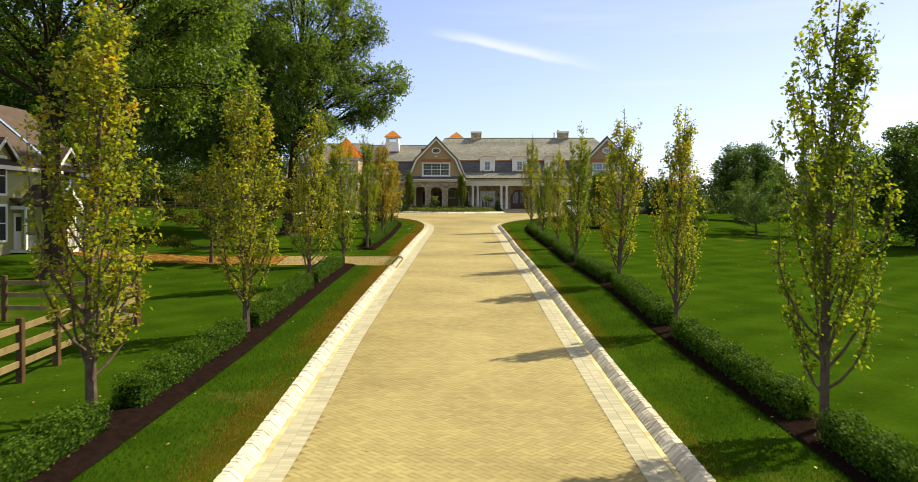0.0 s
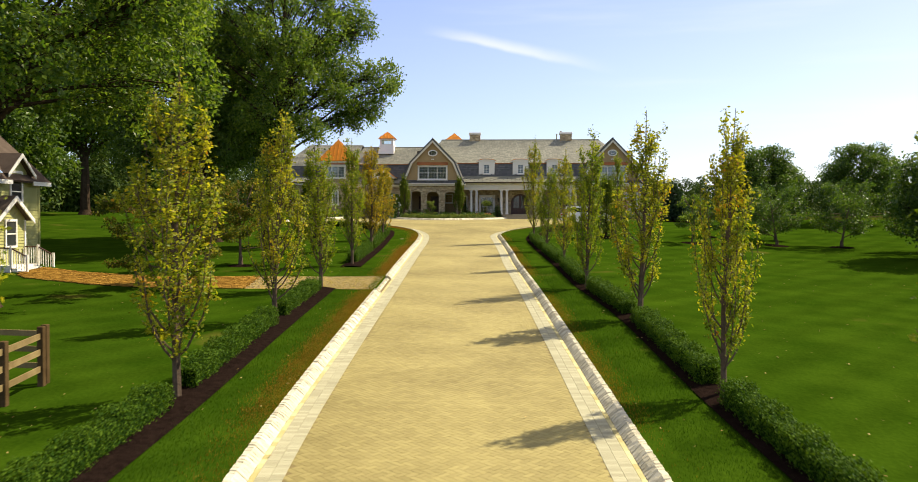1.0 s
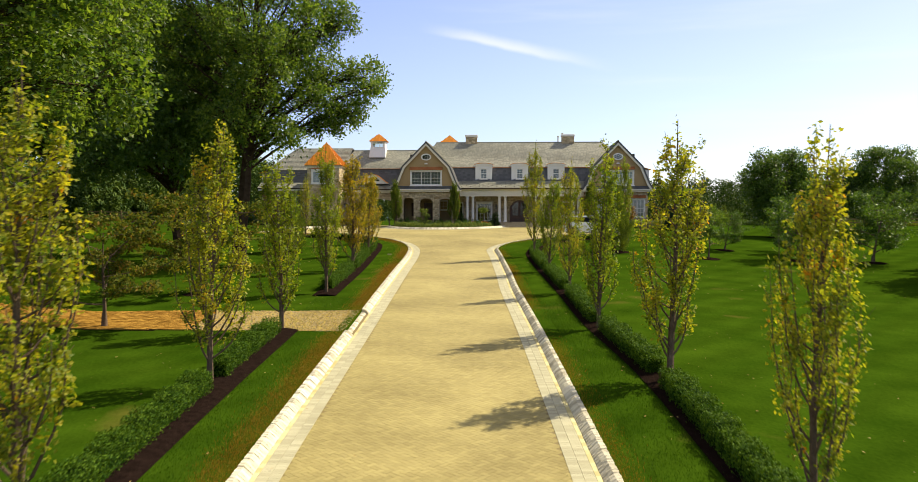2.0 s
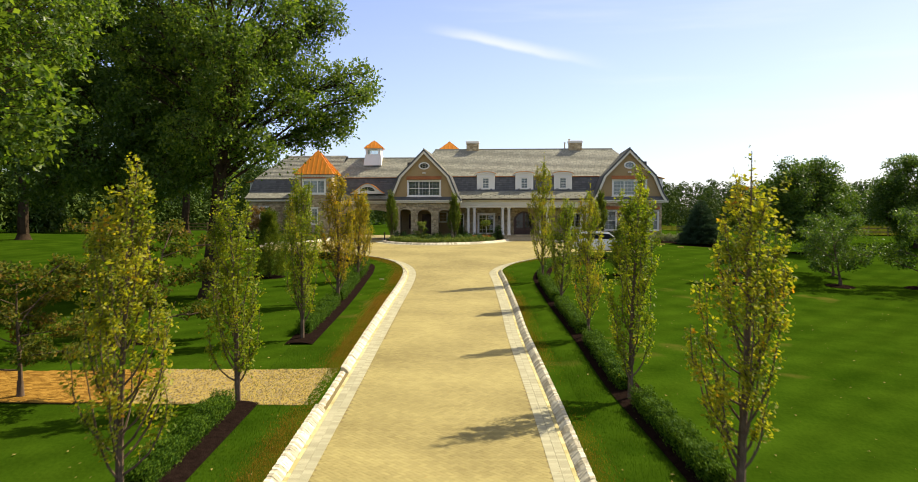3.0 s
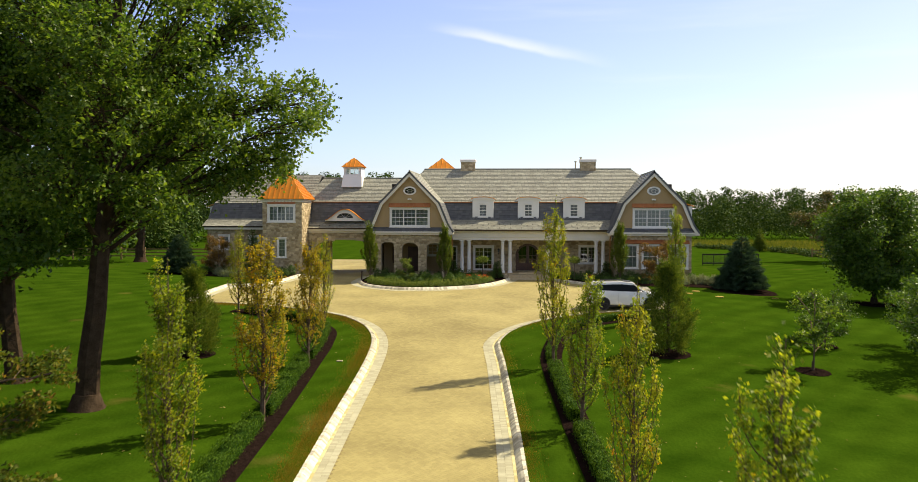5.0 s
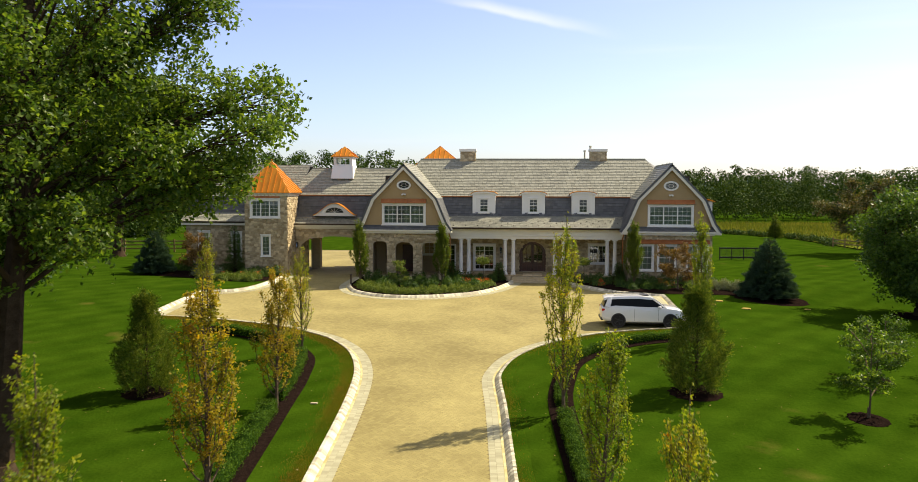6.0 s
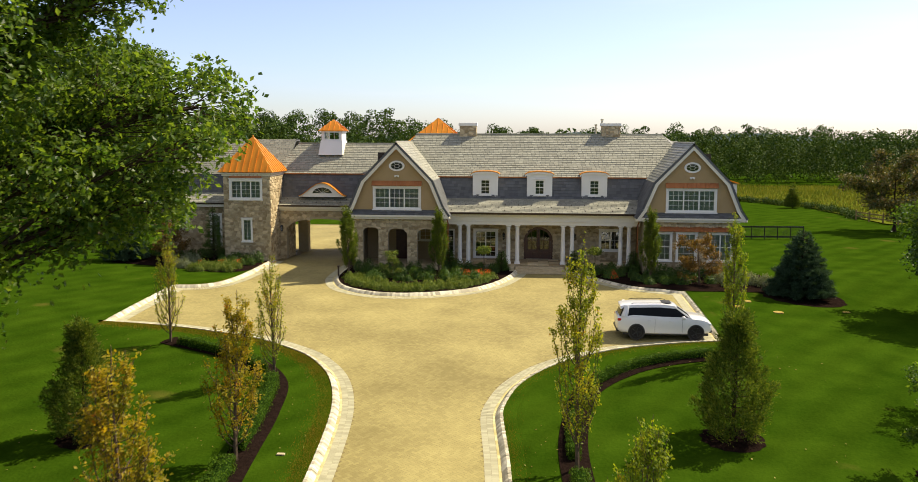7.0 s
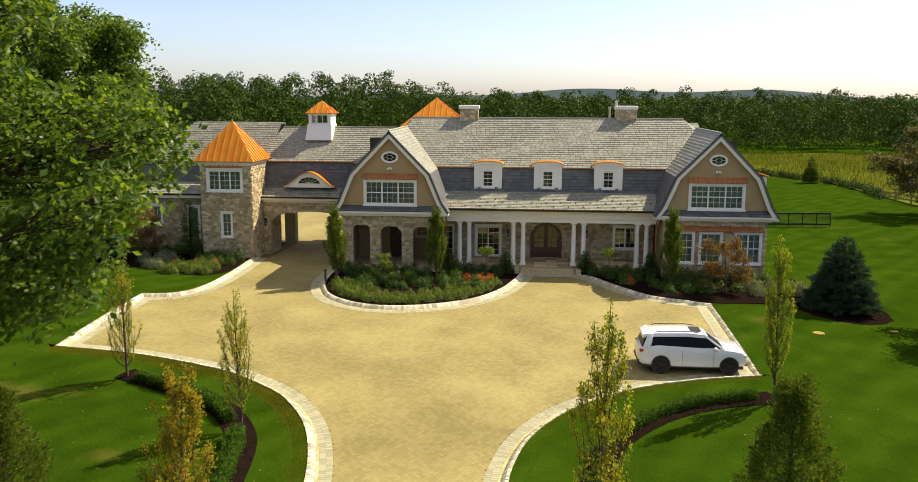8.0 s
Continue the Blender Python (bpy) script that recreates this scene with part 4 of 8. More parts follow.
# roof faces
gable_roofs, gable_low = [], []
for cx in (G1, G2):
    for s in (-1, 1):
        outer = (s < 0) == (cx == G1)
        deep_k, deep_e = (112.0, 112.0) if outer else (105.75, 105.3)
        pts = [(cx + s * d, z) for d, z in PROFILE]
        gable_roofs.append([(pts[1][0], RAKE_Y - 0.03, pts[1][1]), (pts[0][0], RAKE_Y - 0.03, pts[0][1]), (pts[0][0], 109.7, pts[0][1]), (pts[1][0], deep_k, pts[1][1])])
        gable_low.append([(pts[2][0], RAKE_Y - 0.03, pts[2][1]), (pts[1][0], RAKE_Y - 0.03, pts[1][1]), (pts[1][0], deep_k, pts[1][1]), (pts[2][0], deep_e - 0.05, pts[2][1])])
        gable_low.append([(pts[3][0], RAKE_Y - 0.03, pts[3][1]), (pts[2][0], RAKE_Y - 0.03, pts[2][1]), (pts[2][0], deep_e - 0.05, pts[2][1]), (pts[3][0], 104.0 if not outer else 112, pts[3][1])])
main_upper = [[(-9.2, 105.72, 6.68), (14.2, 105.72, 6.68), (11.85, 110.3, 9.83), (-7.55, 110.3, 9.83)]]
main_low = [[(-5.4, 105.12, 5.06), (10.2, 105.12, 5.06), (10.2, 105.78, 6.68), (-5.4, 105.78, 6.68)]]
main_pent = [[(-4.35, 102.38, 4.27), (9.2, 102.38, 4.27), (9.6, 105.15, 5.09), (-4.75, 105.15, 5.09)]]
hips = [[(-9.2, 105.72, 6.68), (-7.55, 110.3, 9.83), (-7.55, 111.2, 9.83), (-11.5, 116.0, 6.7), (-11.5, 108.0, 6.68)],
        [(14.2, 105.72, 6.68), (11.85, 110.3, 9.83), (15.9, 114.9, 6.68), (15.9, 107.0, 6.68)]]
back_roof = [[(-11.5, 115.6, 6.2), (15.9, 115.6, 6.2), (11.85, 110.3, 9.83), (-7.55, 110.3, 9.83)]]
roof_slab("gable_roof", gable_roofs + gable_low, house, SLATE_DARK, 0.13, "grey slate gambrel roofs of the gables")
roof_slab("main_roof", main_upper + main_low + main_pent + hips + back_roof, house, SLATE_DARK, 0.13, "grey slate main roof")
slates("roof_slate", main_upper + gable_roofs + hips, house, SLATE, label="weathered grey slates in courses")
# backlit lower slopes: their shade is in the slate colour
slates("lower_slate", main_low + gable_low, house, SLATE_DARK, label="slates on the steep lower slopes, darkened to blue-grey for shade")
slates("pent_slate", main_pent, house, SLATE, seed=9)
ridges = Mesher()
ridges.tube([(-7.55, 110.3, 9.86), (11.85, 110.3, 9.86)], [0.07, 0.07], 6)
for cx in (G1, G2):
    ridges.tube([(cx, RAKE_Y - 0.03, 9.26), (cx, 109.6, 9.26)], [0.06, 0.06], 6)
part("ridge_cap", ridges, SLATE, house)
part("kink_flashing", Mesher().box(-5.3, 10.2, 105.64, 105.74, 6.62, 6.69), COPPER_DULL, house, "thin brown copper flashing")
guard_mesh = Mesher().prism([(-0.035, -0.05, 0), (0.035, -0.05, 0), (0.03, 0.03, 0.0), (-0.03, 0.03, 0.0)], (0, 0, 0.07)).box(-0.02, 0.02, 0.03, 0.1, 0, 0.015).mesh("snow_guard", GUTTER)


def snow_guards(x0, x1, y0, z0, y1, z1, gap=0.95):
    """Two staggered rows of snow guards on a sloping roof."""
    for row, f in enumerate((0.12, 0.34, 0.5)):
        x = x0 + 0.3 + (0.5 * gap if row % 2 else 0)
        while x < x1 - 0.1:
            ob = new("snow_guard", guard_mesh)
            ob.parent = house
            ob.matrix_parent_inverse = world_of(house).inverted()
            ob.location = (x, y0 + (y1 - y0) * f, z0 + (z1 - z0) * f + 0.03)
            x += gap


snow_guards(-4.3, 9.2, 102.38, 4.27, 105.15, 5.09)

# porch
porch_wall_holes = [(-4.85, -4.0, 0.62, 2.78), (-2.55, -0.8, 0.62, 2.78), (1.2, 3.3, 0.62, arch(1.2, 3.3, 1.95, 2.98)), (6.75, 8.3, 1.3, 2.85)]
PW = 105.3
wall = part("porch_wall", strips([-4.95, 9.4], -0.1, lambda x: 5.0, porch_wall_holes, PW, PW + 0.35), MORTAR, house, "fieldstone wall at the back of the porch")
stone_face(wall, -4.6, 9.4, 0.6, 3.6, lambda u, z: pose(u, PW - 0.015, z), porch_wall_holes, seed=31)
window(house, -4.85, -4.0, 0.62, 2.78, PW, units=1, cols=2, rows=5, trim=0.08, sill=False, head=False)
window(house, -2.6, -0.75, 0.62, 2.8, PW, units=2, cols=2, rows=5, trim=0.16, sill=False)
window(house, 6.7, 8.35, 1.28, 2.88, PW, units=2, cols=2, rows=4, trim=0.14)
# front doors
door = part("front_door", Mesher().bm(bmesh.new()), DOOR_WOOD, house, "arched mahogany double door with glass lights")
frame_bars = Mesher()
for i in range(16):
    a, b = math.pi * i / 16, math.pi * (i + 1) / 16
    def rim(r, t):
        return (2.25 + r * math.cos(t), PW - 0.04, 1.95 + r * math.sin(t) * 0.98)
    frame_bars.prism([rim(1.08, a), rim(1.08, b), rim(0.90, b), rim(0.90, a)], (0, 0.2, 0))
frame_bars.box(1.17, 1.35, PW - 0.04, PW + 0.16, 0.6, 1.95).box(3.15, 3.33, PW - 0.04, PW + 0.16, 0.6, 1.95)
part("door_surround", frame_bars, DOOR_WOOD, door)
for s in (-1, 1):
    x0, x1 = (1.36, 2.24) if s < 0 else (2.26, 3.14)
    leaf = Mesher()
    leaf.box(x0, x1, PW + 0.05, PW + 0.12, 0.62, 1.18)
    leaf.box(x0, x0 + 0.12, PW + 0.05, PW + 0.12, 1.18, 2.15 if s < 0 else 2.8).box(x1 - 0.12, x1, PW + 0.05, PW + 0.12, 1.18, 2.8 if s < 0 else 2.15)
    leaf.box(x0 + 0.12, x1 - 0.12, PW + 0.05, PW + 0.12, 1.18, 1.32)
    leaf.chamfer(x0 + 0.14, (x0 + x1) / 2 - 0.03, PW + 0.02, PW + 0.06, 0.74, 1.10, 0.015).chamfer((x0 + x1) / 2 + 0.03, x1 - 0.14, PW + 0.02, PW + 0.06, 0.74, 1.10, 0.015)
    ob = part("door_leaf", leaf, DOOR_WOOD, door)
    part("glazing_bar", Mesher().box(x0 + 0.37, x0 + 0.40, PW + 0.05, PW + 0.1, 1.32, 2.65).box(x0 + 0.12, x1 - 0.12, PW + 0.05, PW + 0.1, 1.95, 1.98).box(x0 + 0.12, x1 - 0.12, PW + 0.05, PW + 0.1, 1.62, 1.64), DOOR_WOOD, door)
    part("pane", Mesher().prism([(x0 + 0.05, PW + 0.09, 1.3), (x1 - 0.05, PW + 0.09, 1.3)] + ([(x1 - 0.05, PW + 0.09, 2.84), (x0 + 0.3, PW + 0.09, 2.62), (x0 + 0.05, PW + 0.09, 2.2)] if s < 0 else [(x1 - 0.05, PW + 0.09, 2.2), (x1 - 0.3, PW + 0.09, 2.62), (x0 + 0.05, PW + 0.09, 2.84)]), (0, 0.006, 0)), DOOR_GLASS, door)
    part("handle", Mesher().tube([(2.25 + s * 0.09, PW + 0.0, 1.25), (2.25 + s * 0.09, PW - 0.03, 1.4), (2.25 + s * 0.09, PW + 0.0, 1.55)], [0.014, 0.016, 0.014], 6), IRON, door)
part("porch_floor", Mesher().chamfer(-4.6, 9.4, 102.62, PW, 0.02, 0.5, 0.02), STONE_ALL, house, "stone porch base")
flag = Mesher()
fx = -4.6
while fx < 9.35:
    for k in range(4):
        flag.chamfer(fx, min(fx + 0.75, 9.4) - 0.015, 102.56 + k * 0.68, 102.56 + k * 0.68 + 0.665, 0.502, 0.575, 0.008)
    fx += 0.76
part("flagstone_paving", flag, STONE_ALL, house, "tan flagstone porch paving", kind="stuff")
for k in range(3):
    part("step", Mesher().chamfer(0.62 - 0.06 * k, 4.05 + 0.06 * k, 102.28 - 0.33 * k, 102.62 - 0.33 * k, 0.0, 0.44 - 0.14 * k, 0.015), STONE_ALL, house, "tan stone step")
for x in (0.36, 4.28):
    part("step_cheek", Mesher().chamfer(x - 0.17, x + 0.17, 101.7, 102.6, 0.0, 0.5, 0.02), STONE_ALL, house)
part("porch_beam", Mesher().chamfer(-4.55, 9.35, 102.72, 103.22, 3.38, 4.02, 0.02).chamfer(-4.6, 9.4, 102.66, 103.28, 3.62, 3.67, 0.01).chamfer(-4.6, 9.4, 102.52, 103.28, 4.02, 4.2, 0.03), TRIM, house, "cream painted porch beam")
part("porch_ceiling", Mesher().box(-4.5, 9.3, 103.23, PW, 3.5, 3.56), TRIM, house)
part("gutter", Mesher().prism([(-4.4, 102.24, 4.28), (-4.4, 102.38, 4.28), (-4.4, 102.40, 4.16), (-4.4, 102.29, 4.15)], (13.6, 0, 0)), GUTTER, house, "dark half-round gutter")
for x, y in ((-4.35, 102.0), (9.28, 102.0)):
    part("downpipe", Mesher().tube([(x, 102.3, 4.15), (x, 102.3, 3.95), (x + (0.12 if x < 0 else -0.12), 102.45, 3.5), (x + (0.12 if x < 0 else -0.12), 102.45, 0.1)], [0.045] * 4, 8), COPPER_DULL, house, "brown copper downpipe")


def column(x, y, z0, z1):
    h = z1 - z0
    m = Mesher()
    m.box(x - 0.2, x + 0.2, y - 0.2, y + 0.2, z0, z0 + 0.09)
    m.turned(x, y, [(0.19, z0 + 0.09), (0.195, z0 + 0.13), (0.165, z0 + 0.17), (0.155, z0 + 0.22), (0.158, z0 + h * 0.35), (0.135, z1 - 0.24), (0.155, z1 - 0.21), (0.138, z1 - 0.18), (0.14, z1 - 0.13), (0.185, z1 - 0.08)], 20)
    m.box(x - 0.2, x + 0.2, y - 0.2, y + 0.2, z1 - 0.08, z1)
    return part("column", m, WHITE, house, "white tapered round column", smooth=True)


for x in (-3.42, -2.80, 0.08, 0.72, 3.98, 4.62, 8.03, 8.62):
    column(x, 102.95, 0.575, 3.38)


def lantern(x, y, z, parent):
    m = Mesher().box(x - 0.05, x + 0.05, y - 0.03, y, z - 0.12, z + 0.15).box(x - 0.02, x + 0.02, y - 0.2, y - 0.03, z + 0.16, z + 0.19)
    m.turned(x, y - 0.2, [(0.02, z + 0.24), (0.03, z + 0.2), (0.13, z + 0.12), (0.12, z + 0.10)], 8)
    for a in range(4):
        px, py = x + 0.1 * math.cos(a * math.pi / 2 + 0.785), y - 0.2 + 0.1 * math.sin(a * math.pi / 2 + 0.785)
        m.tube([(px, py, z + 0.11), (x + (px - x) * 0.7, y - 0.2 + (py - y + 0.2) * 0.7, z - 0.22)], [0.01, 0.01], 4)
    m.turned(x, y - 0.2, [(0.02, z - 0.3), (0.08, z - 0.25), (0.08, z - 0.21)], 8)
    lamp = part("wall_lantern", m, IRON, parent, "black iron wall lantern")
    part("lantern_glass", Mesher().turned(x, y - 0.2, [(0.055, z - 0.2), (0.09, z + 0.1)], 8), GLASS, lamp)


lantern(-0.33, PW - 0.06, 2.35, house)
lantern(4.9, PW - 0.06, 2.35, house)


# dormers with segmental copper caps
def dormer(cx):
    y = 105.22
    w, z0, z1 = 0.93, 5.08, 6.98
    crown = arch(cx - w - 0.12, cx + w + 0.12, 6.88, 7.1)
    body = strips([cx - w, cx + w], z0, lambda x: crown(x) - 0.02, [(cx - 0.36, cx + 0.36, 5.4, 6.52)], y, y + 0.12)
    body.box(cx - w, cx - w + 0.08, y + 0.121, 107.2, z0, 6.9).box(cx + w - 0.08, cx + w, y + 0.121, 107.2, z0, 6.9)
    d = part("dormer", body, WHITE, house, "white panelled dormer with a curved copper cap")
    window(d, cx - 0.42, cx + 0.42, 5.36, 6.56, y, cols=2, rows=4, trim=0.09, hung=True)
    part("pilaster", Mesher().box(cx - w, cx - w + 0.24, y - 0.035, y - 0.002, z0, 6.86).box(cx + w - 0.24, cx + w, y - 0.035, y - 0.002, z0, 6.86).box(cx - w + 0.24, cx + w - 0.24, y - 0.03, y - 0.002, z0, 5.28), WHITE, d)
    cap, trim = Mesher(), Mesher()
    k = 14
    xs = [cx - w - 0.14 + (2 * w + 0.28) * i / k for i in range(k + 1)]
    for a, b in zip(xs, xs[1:]):
        cap.prism([(a, y - 0.2, crown(a) + 0.05), (b, y - 0.2, crown(b) + 0.05), (b, y - 0.2, crown(b)), (a, y - 0.2, crown(a))], (0, 2.6, 0))
        trim.prism([(a, y - 0.15, crown(a) - 0.003), (b, y - 0.15, crown(b) - 0.003), (b, y - 0.15, crown(b) - 0.15), (a, y - 0.15, crown(a) - 0.15)], (0, 0.148, 0))
    part("copper_cap", cap, COPPER, d, "bright copper curved roof")
    part("cornice", trim, WHITE, d)


for cx in (-1.73, 2.28, 6.28):
    dormer(cx)


# chimneys
def chimney(x0, x1):
    y0, y1 = 110.0, 110.9
    c = part("chimney", Mesher().box(x0 + 0.06, x1 - 0.06, y0 + 0.06, y1 - 0.06, 8.9, 10.5), MORTAR, house, "brown stone chimney with a pale cap")
    stone_face(c, x0 + 0.04, x1 - 0.04, 9.3, 10.5, lambda u, z: pose(u, y0 + 0.05, z), seed=int(x0 * 3) + 60)
    part("cap", Mesher().chamfer(x0 - 0.02, x1 + 0.02, y0 - 0.04, y1 + 0.04, 10.502, 10.76, 0.03), WHITE, c)


chimney(-4.12, -2.68)
chimney(7.05, 8.6)
part("vent_pipe", Mesher().turned(6.75, 111.4, [(0.07, 9.0), (0.07, 10.55), (0.11, 10.57), (0.11, 10.68)], 10).turned(7.3, 112.2, [(0.09, 9.0), (0.09, 11.0), (0.13, 11.02), (0.13, 11.12)], 10), GRANITE, house, "grey metal vent pipes")

# main walls behind the porch and at the sides
part("rear_wall", Mesher().box(-11.0, 15.8, 115.0, 115.3, -0.1, 6.6).box(-10.9, -10.6, 108.0, 115.0, 0, 6.7).box(15.5, 15.8, 112.0, 115.0, 0, 6.7), STUCCO, house, "tan stucco rear wall")
part("room_floor", Mesher().box(-10.6, 15.4, 105.7, 114.9, 0.45, 0.5).box(-10.6, 15.4, 105.9, 114.9, 4.2, 4.3), INSIDE, house)
part("room_wall", Mesher().box(-10.5, 15.4, 109.2, 109.35, 0.5, 8.4).box(-10.2, -5.4, 103.0, 103.1, 4.3, 6.4).box(10.2, 15.1, 103.6, 103.7, 0.1, 6.4), INSIDE, house)

# passage wing (porte-cochere) with a segmental stone arch
PY = 107.4
ARCH = (-17.5, -11.7, -0.2, arch(-17.5, -11.7, 2.45, 3.2))
wall = part("passage_wall", strips([-18.1, -10.6], -0.1, lambda x: 4.1, [ARCH], PY, PY + 0.5), MORTAR, house, "fieldstone wall over the arched drive passage")
stone_face(wall, -18.0, -10.9, 0.0, 4.0, lambda u, z: pose(u, PY - 0.015, z), [ARCH], seed=12)
BACK_ARCH = (-18.1, -11.7, -0.2, lambda x: 3.45)
part("passage_back_wall", strips([-18.1, -10.6], -0.1, lambda x: 4.1, [BACK_ARCH], 115.0, 115.4), MORTAR, house)
for x0, x1, y0, y1 in ((-17.75, -16.95, 111.7, 112.5), (-11.65, -11.25, PY + 0.51, 114.99), (-17.95, -17.55, PY + 0.51, 110.0)):
    side = part("passage_side_wall", Mesher().box(x0, x1, y0, y1, -0.1, 3.9), MORTAR, house)
stone_face(side, PY + 0.55, 110.0, 0.0, 3.5, lambda u, z: pose(-17.53, u, z, 0, 0, 90), seed=15)
part("passage_ceiling", Mesher().box(-17.5, -11.7, PY + 0.51, 114.99, 3.5, 3.6), TRIM, house)
part("passage_fascia", Mesher().chamfer(-18.1, -11.4, PY - 0.35, PY + 0.05, 4.02, 4.24, 0.02).chamfer(-18.1, -11.2, PY - 0.12, PY + 0.05, 3.84, 4.02, 0.02), TRIM, house, "cream fascia")
part("gutter", Mesher().prism([(-18.1, PY - 0.46, 4.3), (-18.1, PY - 0.33, 4.3), (-18.1, PY - 0.31, 4.2), (-18.1, PY - 0.42, 4.19)], (6.9, 0, 0)), GUTTER, house)
lantern(-17.8, PY - 0.06, 2.5, house)
p_pent = [[(-18.2, 106.98, 4.28), (-11.1, 106.98, 4.28), (-10.8, 107.95, 4.85), (-18.2, 107.95, 4.85)]]
p_low = [[(-18.6, 107.93, 4.83), (-10.2, 107.93, 4.83), (-9.9, 108.55, 6.73), (-18.6, 108.55, 6.73)]]
p_up = [[(-18.9, 108.5, 6.72), (-9.6, 108.5, 6.72), (-7.5, 111.8, 9.04), (-17.6, 111.8, 9.04)]]
p_back = [[(-18.9, 115.4, 6.4), (-8.6, 115.4, 6.4), (-8.6, 111.8, 9.04), (-17.6, 111.8, 9.04)]]
roof_slab("passage_roof", p_pent + p_low + p_up + p_back, house, SLATE_DARK, 0.12, "grey slate roof of the passage wing")
slates("roof_slate", p_up, house, SLATE, seed=21)
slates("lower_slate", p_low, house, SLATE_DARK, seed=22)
slates("pent_slate", p_pent, house, SLATE, seed=23)
part("ridge_cap", Mesher().tube([(-17.6, 111.8, 9.07), (-9.0, 111.8, 9.07)], [0.07, 0.07], 6), SLATE, house)
part("kink_flashing", Mesher().box(-18.2, -10.4, 108.4, 108.5, 6.66, 6.73), COPPER_DULL, house)
for x in np.arange(-17.9, -11.3, 0.95):
    for row, f in ((0, 0.3), (1, 0.7)):
        ob = new("snow_guard", guard_mesh)
        ob.parent = house
        ob.matrix_parent_inverse = world_of(house).inverted()
        ob.location = (float(x) + 0.45 * row, 106.98 + 0.97 * f, 4.28 + 0.57 * f + 0.03)
# eyebrow dormer
eb, ebt = Mesher(), Mesher()
def brow(x):
    u = (x + 14.62) / 1.85
    return 4.98 + 1.02 * (math.cos(math.pi * min(1, abs(u))) * 0.5 + 0.5) ** 0.75
xs = [-16.47 + 3.7 * i / 24 for i in range(25)]
eye_hole = (-15.4, -13.84, 5.22, arch(-15.4, -13.84, 5.23, 5.66))
eyebrow = part("eyebrow_dormer", strips(xs, 4.93, brow, [eye_hole], 107.45, 107.56), WHITE, house, "white eyebrow dormer with a curved copper edge")
for a, b in zip(xs, xs[1:]):
    eb.prism([(a, 107.32, brow(a) + 0.05), (b, 107.32, brow(b) + 0.05), (b, 107.32, brow(b) + 0.003), (a, 107.32, brow(a) + 0.003)], (0, 1.0, 0))
part("copper_edge", eb, COPPER, eyebrow, "bright copper curved edge")
part("pane", Mesher().prism([(-15.4, 107.5, 5.22), (-13.84, 107.5, 5.22)] + [(-13.84 - 1.56 * i / 10, 107.5, arch(-15.4, -13.84, 5.23, 5.66)(-13.84 - 1.56 * i / 10)) for i in range(11)], (0, 0.006, 0)), GLASS, eyebrow)
fan = Mesher()
for i in range(1, 6):
    a = math.pi * i / 6
    fan.tube([(-14.62, 107.48, 5.23), (-14.62 + 0.76 * math.cos(a), 107.48, 5.23 + 0.42 * math.sin(a))], [0.014, 0.014], 5)
part("glazing_bar", fan, WHITE, eyebrow)

# copper-roofed stone tower
TX0, TX1, TY0, TY1 = -21.66, -18.05, 105.1, 108.7
tower_holes = [(-21.1, -18.72, 4.95, 6.3), (-20.2, -19.55, 1.75, 3.3)]
wall = part("tower_wall", strips([TX0, TX1], -0.1, lambda x: 6.75, tower_holes, TY0, TY0 + 0.35), MORTAR, house, "square fieldstone tower wall")
stone_face(wall, TX0, TX1, 0.0, 6.62, lambda u, z: pose(u, TY0 - 0.015, z), tower_holes, seed=5)
wall = part("tower_side_wall", Mesher().box(TX1 - 0.35, TX1, TY0 + 0.36, TY1, -0.1, 6.75), MORTAR, house)
stone_face(wall, TY0, TY1, 0.0, 6.62, lambda u, z: pose(TX1 + 0.015, u, z, 0, 0, 90), seed=6)
part("tower_far_wall", Mesher().box(TX0, TX0 + 0.35, TY0 + 0.36, TY1, -0.1, 6.75).box(TX0 + 0.36, TX1 - 0.36, TY1 - 0.35, TY1, 4.0, 6.75), MORTAR, house)
window(house, -21.2, -18.62, 4.84, 6.42, TY0, units=3, cols=2, rows=4, trim=0.17, blind=True)
window(house, -20.3, -19.45, 1.64, 3.42, TY0, units=1, cols=2, rows=5, trim=0.12, blind=True)
copper_awning(house, -21.15, -18.65, 6.5, 6.84, TY0, 0.16)
part("tower_cornice", Mesher().chamfer(TX0 - 0.2, TX1 + 0.2, TY0 - 0.2, TY1 + 0.2, 6.76, 6.9, 0.03).chamfer(TX0 - 0.1, TX1 + 0.1, TY0 - 0.1, TY1 + 0.1, 6.62, 6.76, 0.02), TRIM, house, "cream moulded cornice")
a, b, c, d, top = (TX0 - 0.33, TY0 - 0.33, 6.93), (TX1 + 0.33, TY0 - 0.33, 6.93), (TX1 + 0.33, TY1 + 0.33, 6.93), (TX0 - 0.33, TY1 + 0.33, 6.93), ((TX0 + TX1) / 2, (TY0 + TY1) / 2, 9.66)
standing_seam("tower_roof", house, [[a, b, top], [b, c, top], [c, d, top], [d, a, top]], COPPER, 0.46, "bright copper standing-seam pyramid roof")
part("finial", Mesher().turned(top[0], top[1], [(0.07, 9.56), (0.05, 9.68), (0.02, 9.74)], 8), COPPER, house)

